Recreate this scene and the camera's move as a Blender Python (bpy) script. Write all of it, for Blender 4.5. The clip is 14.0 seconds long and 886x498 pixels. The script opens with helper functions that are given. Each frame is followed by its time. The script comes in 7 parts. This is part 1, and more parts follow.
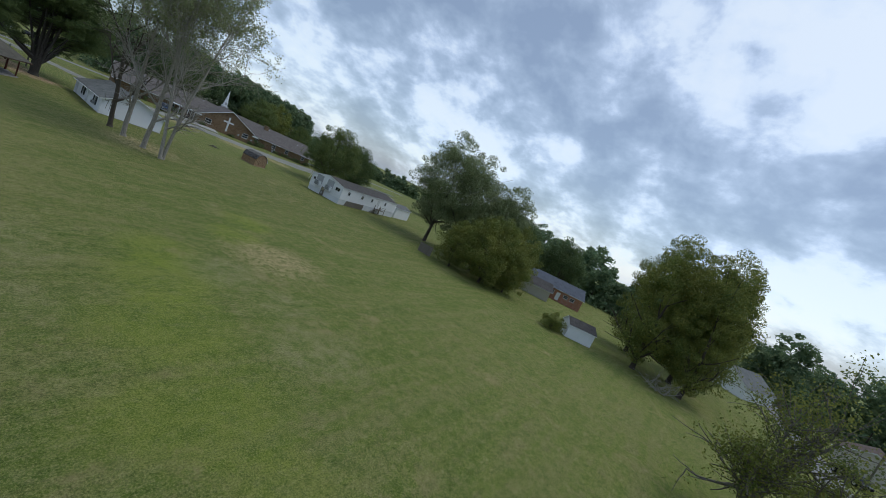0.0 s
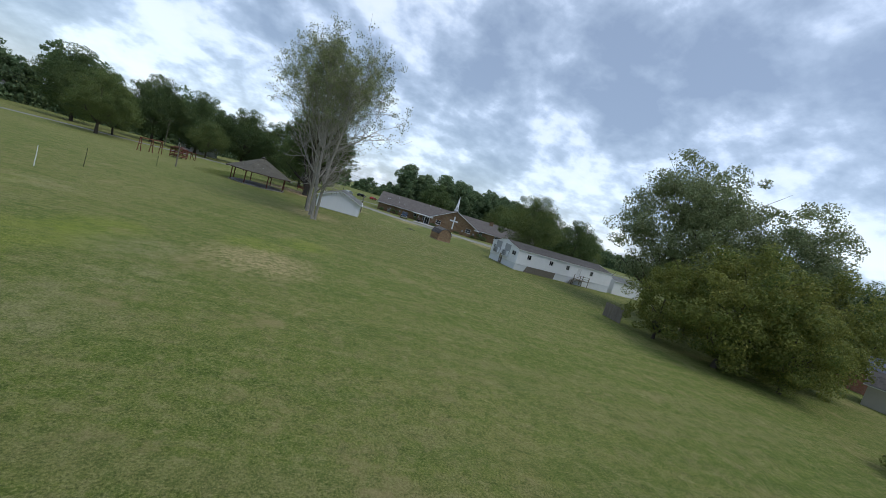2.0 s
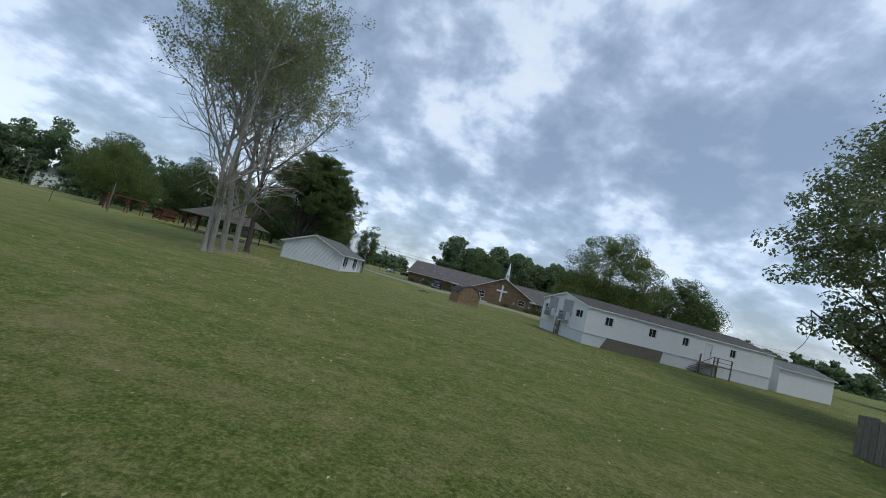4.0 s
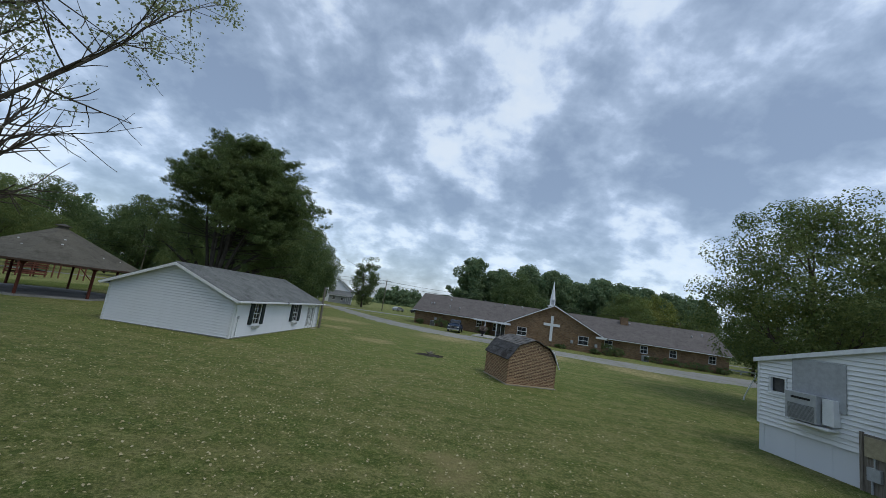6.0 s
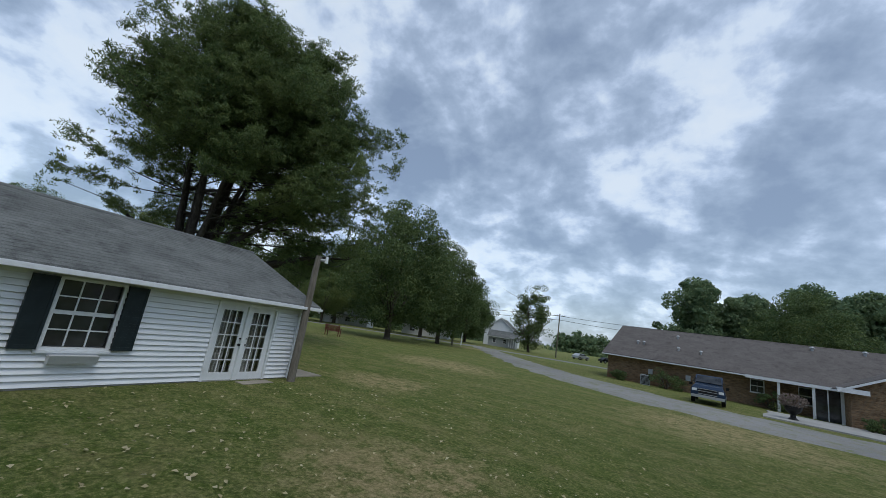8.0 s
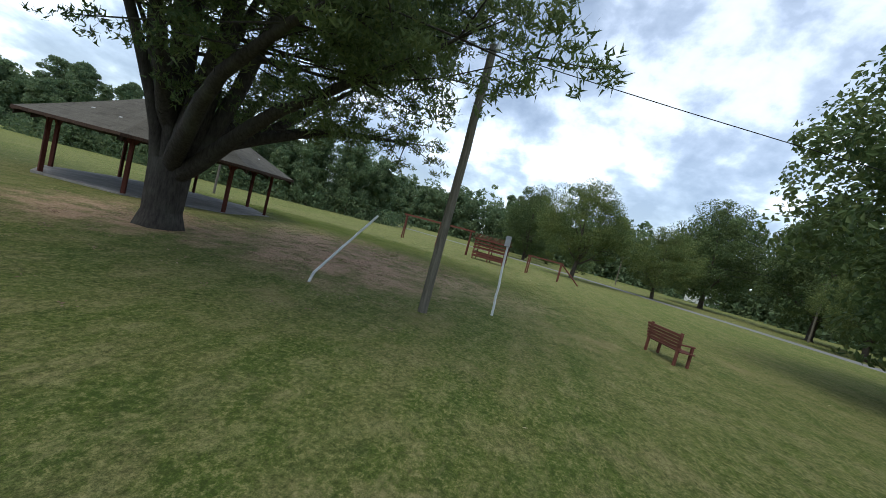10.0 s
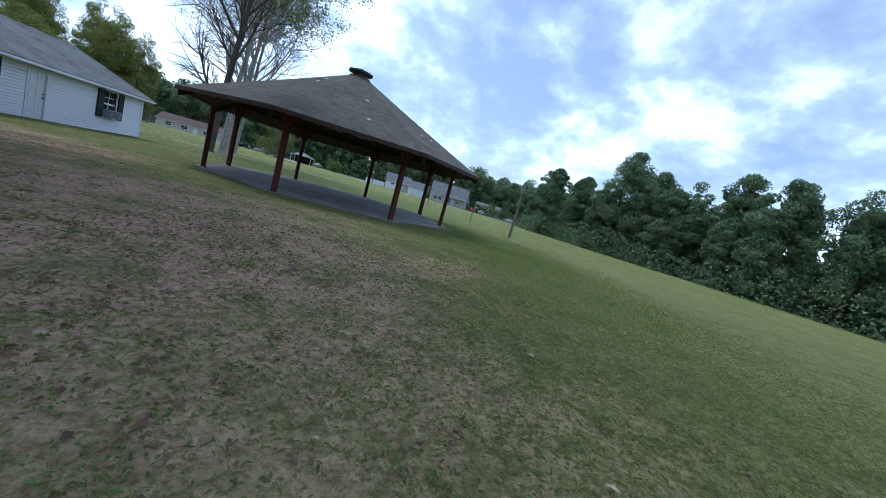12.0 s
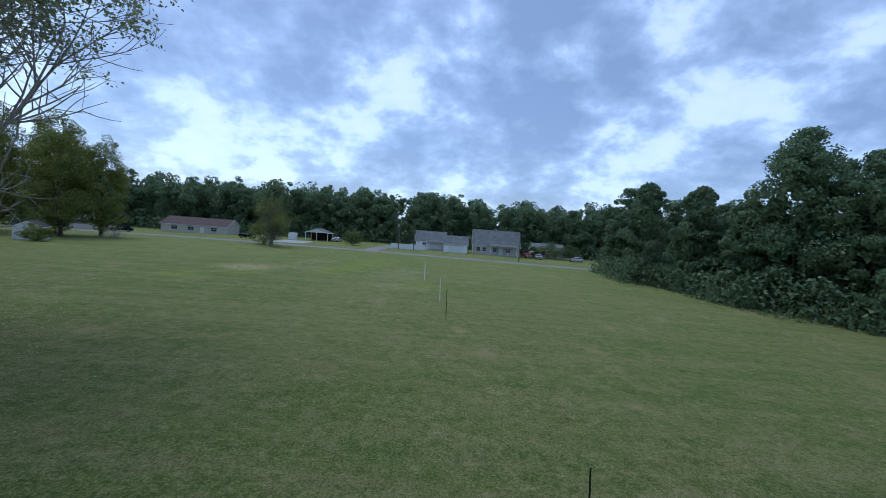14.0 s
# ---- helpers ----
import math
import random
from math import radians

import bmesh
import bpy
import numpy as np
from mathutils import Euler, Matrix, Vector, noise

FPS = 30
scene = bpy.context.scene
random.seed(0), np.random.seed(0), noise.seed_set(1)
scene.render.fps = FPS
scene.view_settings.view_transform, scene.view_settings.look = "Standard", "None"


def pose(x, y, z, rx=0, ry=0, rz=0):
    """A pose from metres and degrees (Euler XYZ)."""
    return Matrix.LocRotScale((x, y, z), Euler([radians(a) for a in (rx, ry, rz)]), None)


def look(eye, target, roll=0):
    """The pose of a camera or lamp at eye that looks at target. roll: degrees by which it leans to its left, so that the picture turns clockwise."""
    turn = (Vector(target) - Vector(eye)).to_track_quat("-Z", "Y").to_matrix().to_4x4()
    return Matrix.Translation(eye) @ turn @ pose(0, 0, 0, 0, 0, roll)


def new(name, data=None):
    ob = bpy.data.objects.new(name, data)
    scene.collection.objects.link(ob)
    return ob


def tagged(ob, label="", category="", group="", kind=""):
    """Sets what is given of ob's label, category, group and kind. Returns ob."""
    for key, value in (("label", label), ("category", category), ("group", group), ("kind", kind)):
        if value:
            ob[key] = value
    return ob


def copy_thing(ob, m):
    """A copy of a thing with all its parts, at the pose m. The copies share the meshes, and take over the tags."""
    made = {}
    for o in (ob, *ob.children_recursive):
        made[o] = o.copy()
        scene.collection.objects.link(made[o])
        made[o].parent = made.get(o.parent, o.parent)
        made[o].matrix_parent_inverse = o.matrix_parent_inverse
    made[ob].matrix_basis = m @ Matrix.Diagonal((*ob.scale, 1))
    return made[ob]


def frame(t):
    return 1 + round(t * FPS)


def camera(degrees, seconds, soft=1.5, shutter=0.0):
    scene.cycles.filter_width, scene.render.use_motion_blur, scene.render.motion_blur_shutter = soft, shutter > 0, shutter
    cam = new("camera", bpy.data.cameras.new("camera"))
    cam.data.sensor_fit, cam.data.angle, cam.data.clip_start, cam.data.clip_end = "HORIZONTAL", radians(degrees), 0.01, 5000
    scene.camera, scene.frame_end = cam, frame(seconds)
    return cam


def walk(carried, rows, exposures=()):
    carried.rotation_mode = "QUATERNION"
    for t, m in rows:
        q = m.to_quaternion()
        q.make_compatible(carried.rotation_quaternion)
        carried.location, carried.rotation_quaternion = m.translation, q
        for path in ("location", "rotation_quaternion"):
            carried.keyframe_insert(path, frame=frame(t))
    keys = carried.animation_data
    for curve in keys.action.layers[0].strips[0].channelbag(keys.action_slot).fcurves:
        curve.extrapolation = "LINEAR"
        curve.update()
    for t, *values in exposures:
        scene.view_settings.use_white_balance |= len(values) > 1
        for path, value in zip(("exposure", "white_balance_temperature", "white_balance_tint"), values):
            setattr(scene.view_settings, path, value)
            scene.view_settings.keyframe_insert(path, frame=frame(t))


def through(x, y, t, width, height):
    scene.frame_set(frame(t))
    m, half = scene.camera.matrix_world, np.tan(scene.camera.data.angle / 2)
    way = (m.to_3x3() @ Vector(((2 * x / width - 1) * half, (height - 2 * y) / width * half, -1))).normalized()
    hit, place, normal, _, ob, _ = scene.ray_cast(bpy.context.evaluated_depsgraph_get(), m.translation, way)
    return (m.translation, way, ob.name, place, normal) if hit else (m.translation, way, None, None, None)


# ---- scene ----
cam = camera(99.0, 14.0, soft=0.65)
PATH = [
    (0.00, (-26.740, -76.154, 10.804), (-25.0448, -75.1233, 10.5556), 25.43),
    (0.50, (-20.223, -79.076, 10.870), (-18.8792, -77.6608, 10.4319), 22.39),
    (1.00, (-13.422, -80.523, 10.374), (-12.3961, -78.8753, 9.8909), 16.65),
    (1.50, (-6.799, -79.640, 9.025), (-6.0868, -77.7996, 8.7022), 15.34),
    (2.00, (-0.461, -76.308, 6.757), (0.0196, -74.3785, 6.5475), 16.83),
    (2.50, (4.724, -71.089, 4.633), (5.0416, -69.1156, 4.5712), 18.11),
    (3.00, (8.679, -65.236, 3.318), (8.8338, -63.2423, 3.3226), 17.51),
    (3.50, (11.356, -58.740, 2.640), (11.4069, -56.7423, 2.7126), 16.13),
    (4.00, (12.932, -51.713, 2.428), (12.9380, -49.7192, 2.5877), 14.48),
    (4.50, (13.662, -44.399, 2.562), (13.6566, -42.4134, 2.8053), 12.70),
    (5.00, (13.801, -37.042, 2.919), (13.7903, -35.0657, 3.2241), 10.95),
    (5.50, (13.603, -29.889, 3.381), (13.5655, -27.9159, 3.7045), 9.45),
    (6.00, (13.111, -22.894, 3.771), (13.0157, -20.9191, 4.0712), 8.40),
    (6.50, (12.019, -15.457, 3.753), (11.8727, -13.4826, 4.0361), 7.65),
    (7.00, (11.345, -8.507, 3.290), (11.1290, -6.5375, 3.5653), 6.48),
    (7.50, (10.844, -1.472, 2.794), (10.5122, 0.4738, 3.1147), 5.68),
    (8.00, (10.125, 5.578, 2.342), (9.1430, 7.2721, 2.7497), 8.99),
    (8.50, (8.610, 12.052, 2.131), (7.0574, 13.2672, 2.4695), 14.31),
    (9.00, (6.003, 17.850, 2.223), (4.1799, 18.6459, 2.4324), 14.99),
    (9.50, (2.095, 23.154, 2.381), (0.1144, 23.4239, 2.4333), 14.95),
    (10.00, (-2.789, 27.578, 2.501), (-4.7477, 27.1952, 2.3785), 14.60),
    (10.50, (-8.182, 30.573, 2.531), (-9.8785, 29.5481, 2.2613), 13.58),
    (11.00, (-13.619, 31.589, 2.418), (-14.8775, 30.0737, 2.0715), 12.67),
    (11.50, (-18.632, 30.078, 2.111), (-19.4189, 28.2697, 1.7748), 13.44),
    (12.00, (-22.822, 25.991, 1.677), (-23.1990, 24.0452, 1.4064), 15.73),
    (12.50, (-26.014, 20.859, 1.352), (-26.0417, 18.8737, 1.1081), 14.10),
    (13.00, (-27.939, 14.821, 1.005), (-27.7384, 12.8396, 0.8255), 11.04),
    (13.50, (-28.452, 7.147, 2.624), (-28.3034, 5.1561, 2.5027), 7.65),
    (14.00, (-28.000, -1.844, 5.977), (-28.0591, -3.8400, 5.8652), 4.18),
]
walk(cam, [(t, look(eye, target, roll)) for t, eye, target, roll in PATH],
     exposures=[(0, -0.14, 6300, 7), (0.5, 0.14, 6350, 8), (1.0, 0.46, 6350, 8), (1.5, 0.25, 6380, 8), (2.0, 0.12, 6400, 8), (2.5, 0.06, 6400, 8), (5.5, -0.1, 6350, 7), (7.5, -0.12, 6350, 7), (8.5, -0.11, 6350, 7), (9, 0.18, 6500, 8), (11.5, 0.55, 6600, 7),
                (12.0, 0.56, 5550, 10), (12.5, 0.54, 5120, 13), (13.0, 0.64, 4850, 13), (13.4, 0.42, 5000, 13), (14, -0.04, 5280, 11)])

# ---- sky, sun ----


def softplus(v, s=8.0):
    return s * math.log1p(math.exp(max(-50.0, min(50.0, v / s))))


def gz(x, y):
    """Height of the gently rolling lawn."""
    z = 0.35 * math.exp(-((x + 24) ** 2 + (y - 16) ** 2) / 392.0)
    z -= 0.012 * 120 * math.tanh(softplus(-(y + 10)) / 120)
    z -= 0.02 * 60 * math.tanh(softplus(-(x + 35)) / 60)
    z -= 0.015 * 60 * math.tanh(softplus(x - 25) / 60)
    return z


def build_world():
    w = bpy.data.worlds.new("overcast_sky")
    w.use_nodes = True
    scene.world = w
    nt = w.node_tree
    nt.nodes.clear()
    N, L = nt.nodes.new, nt.links.new
    tc = N("ShaderNodeTexCoord")
    sep = N("ShaderNodeSeparateXYZ")
    L(tc.outputs["Generated"], sep.inputs[0])
    up = N("ShaderNodeMath"); up.operation = "MAXIMUM"; up.inputs[1].default_value = 0.0
    L(sep.outputs["Z"], up.inputs[0])
    lift = N("ShaderNodeMath"); lift.operation = "ADD"; lift.inputs[1].default_value = 0.48
    L(up.outputs[0], lift.inputs[0])
    dx = N("ShaderNodeMath"); dx.operation = "DIVIDE"
    dy = N("ShaderNodeMath"); dy.operation = "DIVIDE"
    L(sep.outputs["X"], dx.inputs[0]); L(lift.outputs[0], dx.inputs[1])
    L(sep.outputs["Y"], dy.inputs[0]); L(lift.outputs[0], dy.inputs[1])
    com = N("ShaderNodeCombineXYZ")
    L(dx.outputs[0], com.inputs[0]); L(dy.outputs[0], com.inputs[1])
    big = N("ShaderNodeTexNoise"); big.inputs["Scale"].default_value = 1.75; big.inputs["Detail"].default_value = 5.0
    big.inputs["Roughness"].default_value = 0.50; big.inputs["Distortion"].default_value = 0.15
    fine = N("ShaderNodeTexNoise"); fine.inputs["Scale"].default_value = 6.5; fine.inputs["Detail"].default_value = 9.0
    fine.inputs["Roughness"].default_value = 0.56; fine.inputs["Distortion"].default_value = 0.1
    L(com.outputs[0], big.inputs["Vector"]); L(com.outputs[0], fine.inputs["Vector"])
    mix = N("ShaderNodeMix"); mix.inputs[0].default_value = 0.40
    L(big.outputs[0], mix.inputs[2]); L(fine.outputs[0], mix.inputs[3])
    ramp = N("ShaderNodeValToRGB")
    e = ramp.color_ramp.elements
    e[0].position, e[0].color = 0.415, (0.245, 0.305, 0.42, 1)
    e[1].position, e[1].color = 0.59, (0.83, 0.89, 0.97, 1)
    for pos, col in ((0.455, (0.31, 0.38, 0.50, 1)), (0.495, (0.41, 0.49, 0.63, 1)), (0.520, (0.55, 0.64, 0.81, 1)), (0.55, (0.76, 0.84, 0.96, 1))):
        k = ramp.color_ramp.elements.new(pos)
        k.color = col
    L(mix.outputs[0], ramp.inputs[0])
    sky = N("ShaderNodeTexSky"); sky.sky_type = "NISHITA"; sky.sun_disc = False
    sky.sun_elevation, sky.sun_rotation = radians(62), radians(122)
    sb = N("ShaderNodeBackground"); sb.inputs["Strength"].default_value = 0.05
    L(sky.outputs[0], sb.inputs[0])
    cb = N("ShaderNodeBackground"); cb.inputs["Strength"].default_value = 0.82
    L(ramp.outputs[0], cb.inputs[0])
    both = N("ShaderNodeAddShader")
    L(sb.outputs[0], both.inputs[0]); L(cb.outputs[0], both.inputs[1])
    out = N("ShaderNodeOutputWorld")
    L(both.outputs[0], out.inputs[0])


build_world()
sun_data = bpy.data.lights.new("sun", "SUN")
sun_data.energy, sun_data.angle, sun_data.color = 1.1, radians(25), (1.0, 0.96, 0.9)
sun = new("sun", sun_data)
sun.matrix_world = look((0, 0, 50), (-22, 14, 0))


# ---- materials ----
class Nodes:
    """A principled material with short names for its nodes."""

    def __init__(self, name, rough=0.8, metal=0.0, spec=0.3):
        self.m = bpy.data.materials.new(name)
        self.m.use_nodes = True
        self.t = self.m.node_tree
        self.b = self.t.nodes["Principled BSDF"]
        self.b.inputs["Roughness"].default_value = rough
        self.b.inputs["Metallic"].default_value = metal
        self.b.inputs["Specular IOR Level"].default_value = spec
        self.co = self.t.nodes.new("ShaderNodeTexCoord")
        self.coord = self.co.outputs["Object"]

    def link(self, a, b):
        self.t.links.new(a, b)

    def noise(self, scale, detail=4.0, rough=0.55, stretch=None, dist=0.0, turn=0.0):
        n = self.t.nodes.new("ShaderNodeTexNoise")
        n.inputs["Scale"].default_value, n.inputs["Detail"].default_value = scale, detail
        n.inputs["Roughness"].default_value, n.inputs["Distortion"].default_value = rough, dist
        src = self.coord
        if stretch:
            mp = self.t.nodes.new("ShaderNodeMapping")
            mp.inputs["Scale"].default_value = stretch
            mp.inputs["Rotation"].default_value = (0, 0, radians(turn))
            self.link(src, mp.inputs["Vector"])
            src = mp.outputs[0]
        self.link(src, n.inputs["Vector"])
        return n.outputs[0]

    def ramp(self, value, *stops):
        r = self.t.nodes.new("ShaderNodeValToRGB")
        els = r.color_ramp.elements
        while len(els) < len(stops):
            els.new(0.5)
        for el, (p, c) in zip(els, stops):
            el.position = p
            el.color = (*c, 1) if not isinstance(c, (int, float)) else (c, c, c, 1)
        self.link(value, r.inputs[0])
        return r.outputs[0]

    def mix(self, fac, a, b, mode="MIX"):
        n = self.t.nodes.new("ShaderNodeMix")
        n.data_type, n.blend_type = "RGBA", mode
        for i, v in ((0, fac), (6, a), (7, b)):
            if isinstance(v, (int, float)):
                n.inputs[i].default_value = v
            elif isinstance(v, tuple):
                n.inputs[i].default_value = (*v, 1)
            else:
                self.link(v, n.inputs[i])
        return n.outputs[2]

    def math(self, op, a, b=0.0):
        n = self.t.nodes.new("ShaderNodeMath")
        n.operation = op
        for i, v in ((0, a), (1, b)):
            if isinstance(v, (int, float)):
                n.inputs[i].default_value = v
            else:
                self.link(v, n.inputs[i])
        return n.outputs[0]

    def island(self):
        return self.t.nodes.new("ShaderNodeNewGeometry").outputs["Random Per Island"]

    def each(self):
        return self.t.nodes.new("ShaderNodeObjectInfo").outputs["Random"]

    def near(self, x, y, radius, wobble):
        """1 inside a patch round (x, y), with a ragged rim."""
        n = self.t.nodes.new("ShaderNodeVectorMath")
        n.operation = "DISTANCE"
        n.inputs[1].default_value = (x, y, 0)
        self.link(self.coord, n.inputs[0])
        d = self.math("DIVIDE", n.outputs["Value"], radius)
        d = self.math("ADD", d, self.math("MULTIPLY", self.math("SUBTRACT", wobble, 0.5), 1.6))
        return self.ramp(d, (0.45, 1.0), (1.05, 0.0))

    def colour(self, c):
        if isinstance(c, tuple):
            self.b.inputs["Base Color"].default_value = (*c, 1)
        else:
            self.link(c, self.b.inputs["Base Color"])
        return self

    def bump(self, height, strength=0.3, distance=0.02):
        n = self.t.nodes.new("ShaderNodeBump")
        n.inputs["Strength"].default_value, n.inputs["Distance"].default_value = strength, distance
        self.link(height, n.inputs["Height"])
        self.link(n.outputs[0], self.b.inputs["Normal"])
        return self

    def rough(self, v):
        self.link(v, self.b.inputs["Roughness"])
        return self


def plain(name, c, rough=0.7, metal=0.0, vary=0.12, scale=6.0, bump=0.15):
    k = Nodes(name, rough, metal)
    dark, light = tuple(v * (1 - 2 * vary) for v in c), tuple(min(1, v * (1 + vary)) for v in c)
    a = k.ramp(k.noise(scale, 5), (0.3, dark), (0.7, light))
    g = k.noise(scale * 14, 3)
    k.colour(k.mix(0.35, a, k.ramp(g, (0.3, dark), (0.7, light))))
    k.bump(g, bump, 0.01)
    return k.m


def grass_material():
    k = Nodes("mown_grass", 0.95, spec=0.1)
    big, mid, small = k.noise(0.03, 5, 0.6), k.noise(0.28, 8, 0.72), k.noise(2.6, 8, 0.75)
    tiny, blade = k.noise(14.0, 6, 0.8), k.noise(60.0, 3, 0.8)
    sep = k.t.nodes.new("ShaderNodeSeparateXYZ")
    k.link(k.coord, sep.inputs[0])
    # the open field to the south is paler and drier than the lawn round the houses
    south = k.math("ADD", k.math("MULTIPLY", sep.outputs[1], -0.010), k.math("MULTIPLY", k.math("SUBTRACT", big, 0.5), 0.8))
    field = k.ramp(south, (0.25, 0.0), (0.75, 1.0))
    lawn = k.ramp(mid, (0.30, (0.076, 0.106, 0.022)), (0.50, (0.110, 0.136, 0.030)), (0.70, (0.158, 0.156, 0.048)))
    west = k.ramp(k.math("ADD", k.math("MULTIPLY", sep.outputs[0], -0.04), k.math("MULTIPLY", k.math("SUBTRACT", big, 0.5), 0.9)), (0.25, 0.0), (0.85, 0.55))
    open_field = k.ramp(mid, (0.30, (0.155, 0.205, 0.042)), (0.50, (0.200, 0.235, 0.054)), (0.70, (0.285, 0.262, 0.090)))
    c = k.mix(field, k.mix(west, lawn, (0.270, 0.268, 0.095)), open_field)
    # lush patches, faint mowing lanes and straw-coloured thin spots
    c = k.mix(k.ramp(big, (0.42, 0.75), (0.56, 0.0)), c, k.mix(field, (0.11, 0.165, 0.026), (0.16, 0.225, 0.03)))
    lanes = k.noise(0.9, 3, 0.6, stretch=(0.08, 1.0, 1.0), turn=38)
    c = k.mix(k.ramp(lanes, (0.47, 0.0), (0.62, 0.6)), c, (0.235, 0.230, 0.085))
    c = k.mix(k.ramp(lanes, (0.34, 0.40), (0.47, 0.0)), c, (0.075, 0.125, 0.026))
    patch = k.noise(0.9, 9, 0.78)
    c = k.mix(k.ramp(patch, (0.50, 0.0), (0.64, 0.75)), c, (0.265, 0.235, 0.105))
    c = k.mix(k.ramp(patch, (0.36, 0.65), (0.48, 0.0)), c, (0.080, 0.140, 0.024))
    c = k.mix(k.ramp(small, (0.49, 0.0), (0.64, 0.62)), c, (0.270, 0.275, 0.110))
    c = k.mix(k.ramp(small, (0.36, 0.58), (0.48, 0.0)), c, (0.060, 0.098, 0.024))
    c = k.mix(k.ramp(tiny, (0.39, 0.65), (0.495, 0.0)), c, (0.040, 0.056, 0.014))
    c = k.mix(k.ramp(tiny, (0.515, 0.0), (0.61, 0.72)), c, (0.345, 0.33, 0.13))
    c = k.mix(k.ramp(blade, (0.40, 0.55), (0.52, 0.0)), c, (0.040, 0.056, 0.014))
    # thatch and clippings lie in short streaks
    thatch = k.noise(2.4, 9, 0.8, stretch=(0.7, 1.5, 1.0), turn=24)
    c = k.mix(k.ramp(thatch, (0.54, 0.0), (0.68, 0.50)), c, (0.380, 0.335, 0.160))
    c = k.mix(k.ramp(thatch, (0.33, 0.42), (0.45, 0.0)), c, (0.062, 0.092, 0.022))
    # a moist swale where the grass grows brighter
    swale = k.mix(k.ramp(tiny, (0.38, 0.0), (0.6, 1.0)), (0.115, 0.165, 0.018), (0.265, 0.310, 0.050))
    rag = k.noise(0.30, 8, 0.8)
    for x, y, r in ((-27.0, -43, 4.0), (-15.2, -49, 3.6), (-16.2, -53.5, 4.2), (-17.4, -58.5, 4.4), (-18.3, -64.5, 4.6), (-18.8, -71, 4.8), (-7.5, -44, 3.4), (-4.0, -39.5, 3.4)):
        c = k.mix(k.math("MULTIPLY", k.near(x, y, r * 0.92, rag), k.ramp(patch, (0.38, 0.12), (0.56, 0.52))), c, swale)
    # grey-green thin spots in the field
    thin = k.mix(k.ramp(tiny, (0.38, 0.0), (0.6, 1.0)), (0.13, 0.145, 0.055), (0.36, 0.33, 0.17))
    for x, y, r in ((-23.6, -49.5, 4.6), (-24.8, -55.5, 4.2), (-24.6, -41, 3.8), (-10.4, -61.5, 3.8), (-11.6, -51.5, 3.4), (-9.6, -56.5, 3.2)):
        c = k.mix(k.math("MULTIPLY", k.near(x, y, r, rag), k.ramp(patch, (0.42, 0.06), (0.56, 0.48))), c, thin)
    dry = k.math("MULTIPLY", k.ramp(mid, (0.55, 0.0), (0.66, 0.5)), k.ramp(k.noise(0.10, 4), (0.46, 0.0), (0.57, 1.0)))
    c = k.mix(dry, c, (0.30, 0.245, 0.120))
    wob = k.noise(0.8, 9, 0.8)
    soil = k.mix(k.ramp(tiny, (0.35, 0.0), (0.65, 1.0)), (0.28, 0.160, 0.098), (0.68, 0.47, 0.33))
    straw = k.mix(k.ramp(tiny, (0.35, 0.0), (0.65, 1.0)), (0.20, 0.175, 0.070), (0.56, 0.43, 0.25))
    for x, y, r, s in ((-18.0, 20.6, 5.6, soil), (-21.2, 19.8, 4.2, soil), (-15.2, 21.6, 4.2, soil), (-13.0, 15.2, 4.2, soil), (-19.0, 24.6, 2.6, soil), (-18.6, 26.4, 3.6, straw), (-21.8, 23.0, 2.6, soil), (-23.6, 24.0, 2.8, straw),
                       (-24.3, 18.6, 1.5, soil), (-24.4, 16.7, 0.6, soil), (-25.2, 17.5, 0.6, soil), (-21.6, 15.8, 2.8, straw), (-5.8, -48.5, 4.6, straw), (1.4, 18.0, 2.2, straw), (6.8, 11.2, 2.2, straw),
                       (-2, 29, 4.5, straw), (13, 26.0, 5.0, straw), (24, 23.5, 5.0, straw), (34, 20.5, 5.0, straw), (-15.5, 63, 4.5, straw), (-6.5, -15, 5.0, straw)):
        c = k.mix(k.math("MULTIPLY", k.near(x, y, r, wob), k.ramp(small if s is straw else patch, (0.42, 0.12 if s is straw else 0.18), (0.56, 0.78 if s is straw else 0.86))), c, s)
    k.colour(c)
    h = k.math("ADD", k.math("MULTIPLY", blade, 0.5), k.math("ADD", tiny, small))
    k.bump(h, 0.9, 0.06)
    return k.m


def leaf_material(name, dark, light, accent=None, through=0.42, gloss=0.55):
    k = Nodes(name, gloss, spec=0.25)
    i = k.island()
    c = k.ramp(i, (0.0, dark), (0.75, light), (1.0, accent or light))
    c = k.mix(k.math("MULTIPLY", k.each(), 0.25), c, tuple(0.7 * v for v in dark))
    c = k.mix(k.ramp(k.noise(0.35, 3), (0.35, 0.0), (0.7, 0.5)), c, accent or light)
    k.colour(c)
    tr = k.t.nodes.new("ShaderNodeBsdfTranslucent")
    k.link(c, tr.inputs[0])
    ms = k.t.nodes.new("ShaderNodeMixShader")
    ms.inputs[0].default_value = through
    out = k.t.nodes["Material Output"]
    k.link(k.b.outputs[0], ms.inputs[1]); k.link(tr.outputs[0], ms.inputs[2]); k.link(ms.outputs[0], out.inputs[0])
    return k.m


def bark_material(name, dark, light):
    k = Nodes(name, 0.95, spec=0.1)
    n = k.noise(5.0, 6, 0.7, stretch=(3, 3, 0.6))
    c = k.ramp(n, (0.3, dark), (0.7, light))
    k.colour(k.mix(k.ramp(k.noise(1.2, 3), (0.5, 0.0), (0.8, 0.35)), c, (0.16, 0.17, 0.13)))
    k.bump(n, 0.8, 0.04)
    return k.m


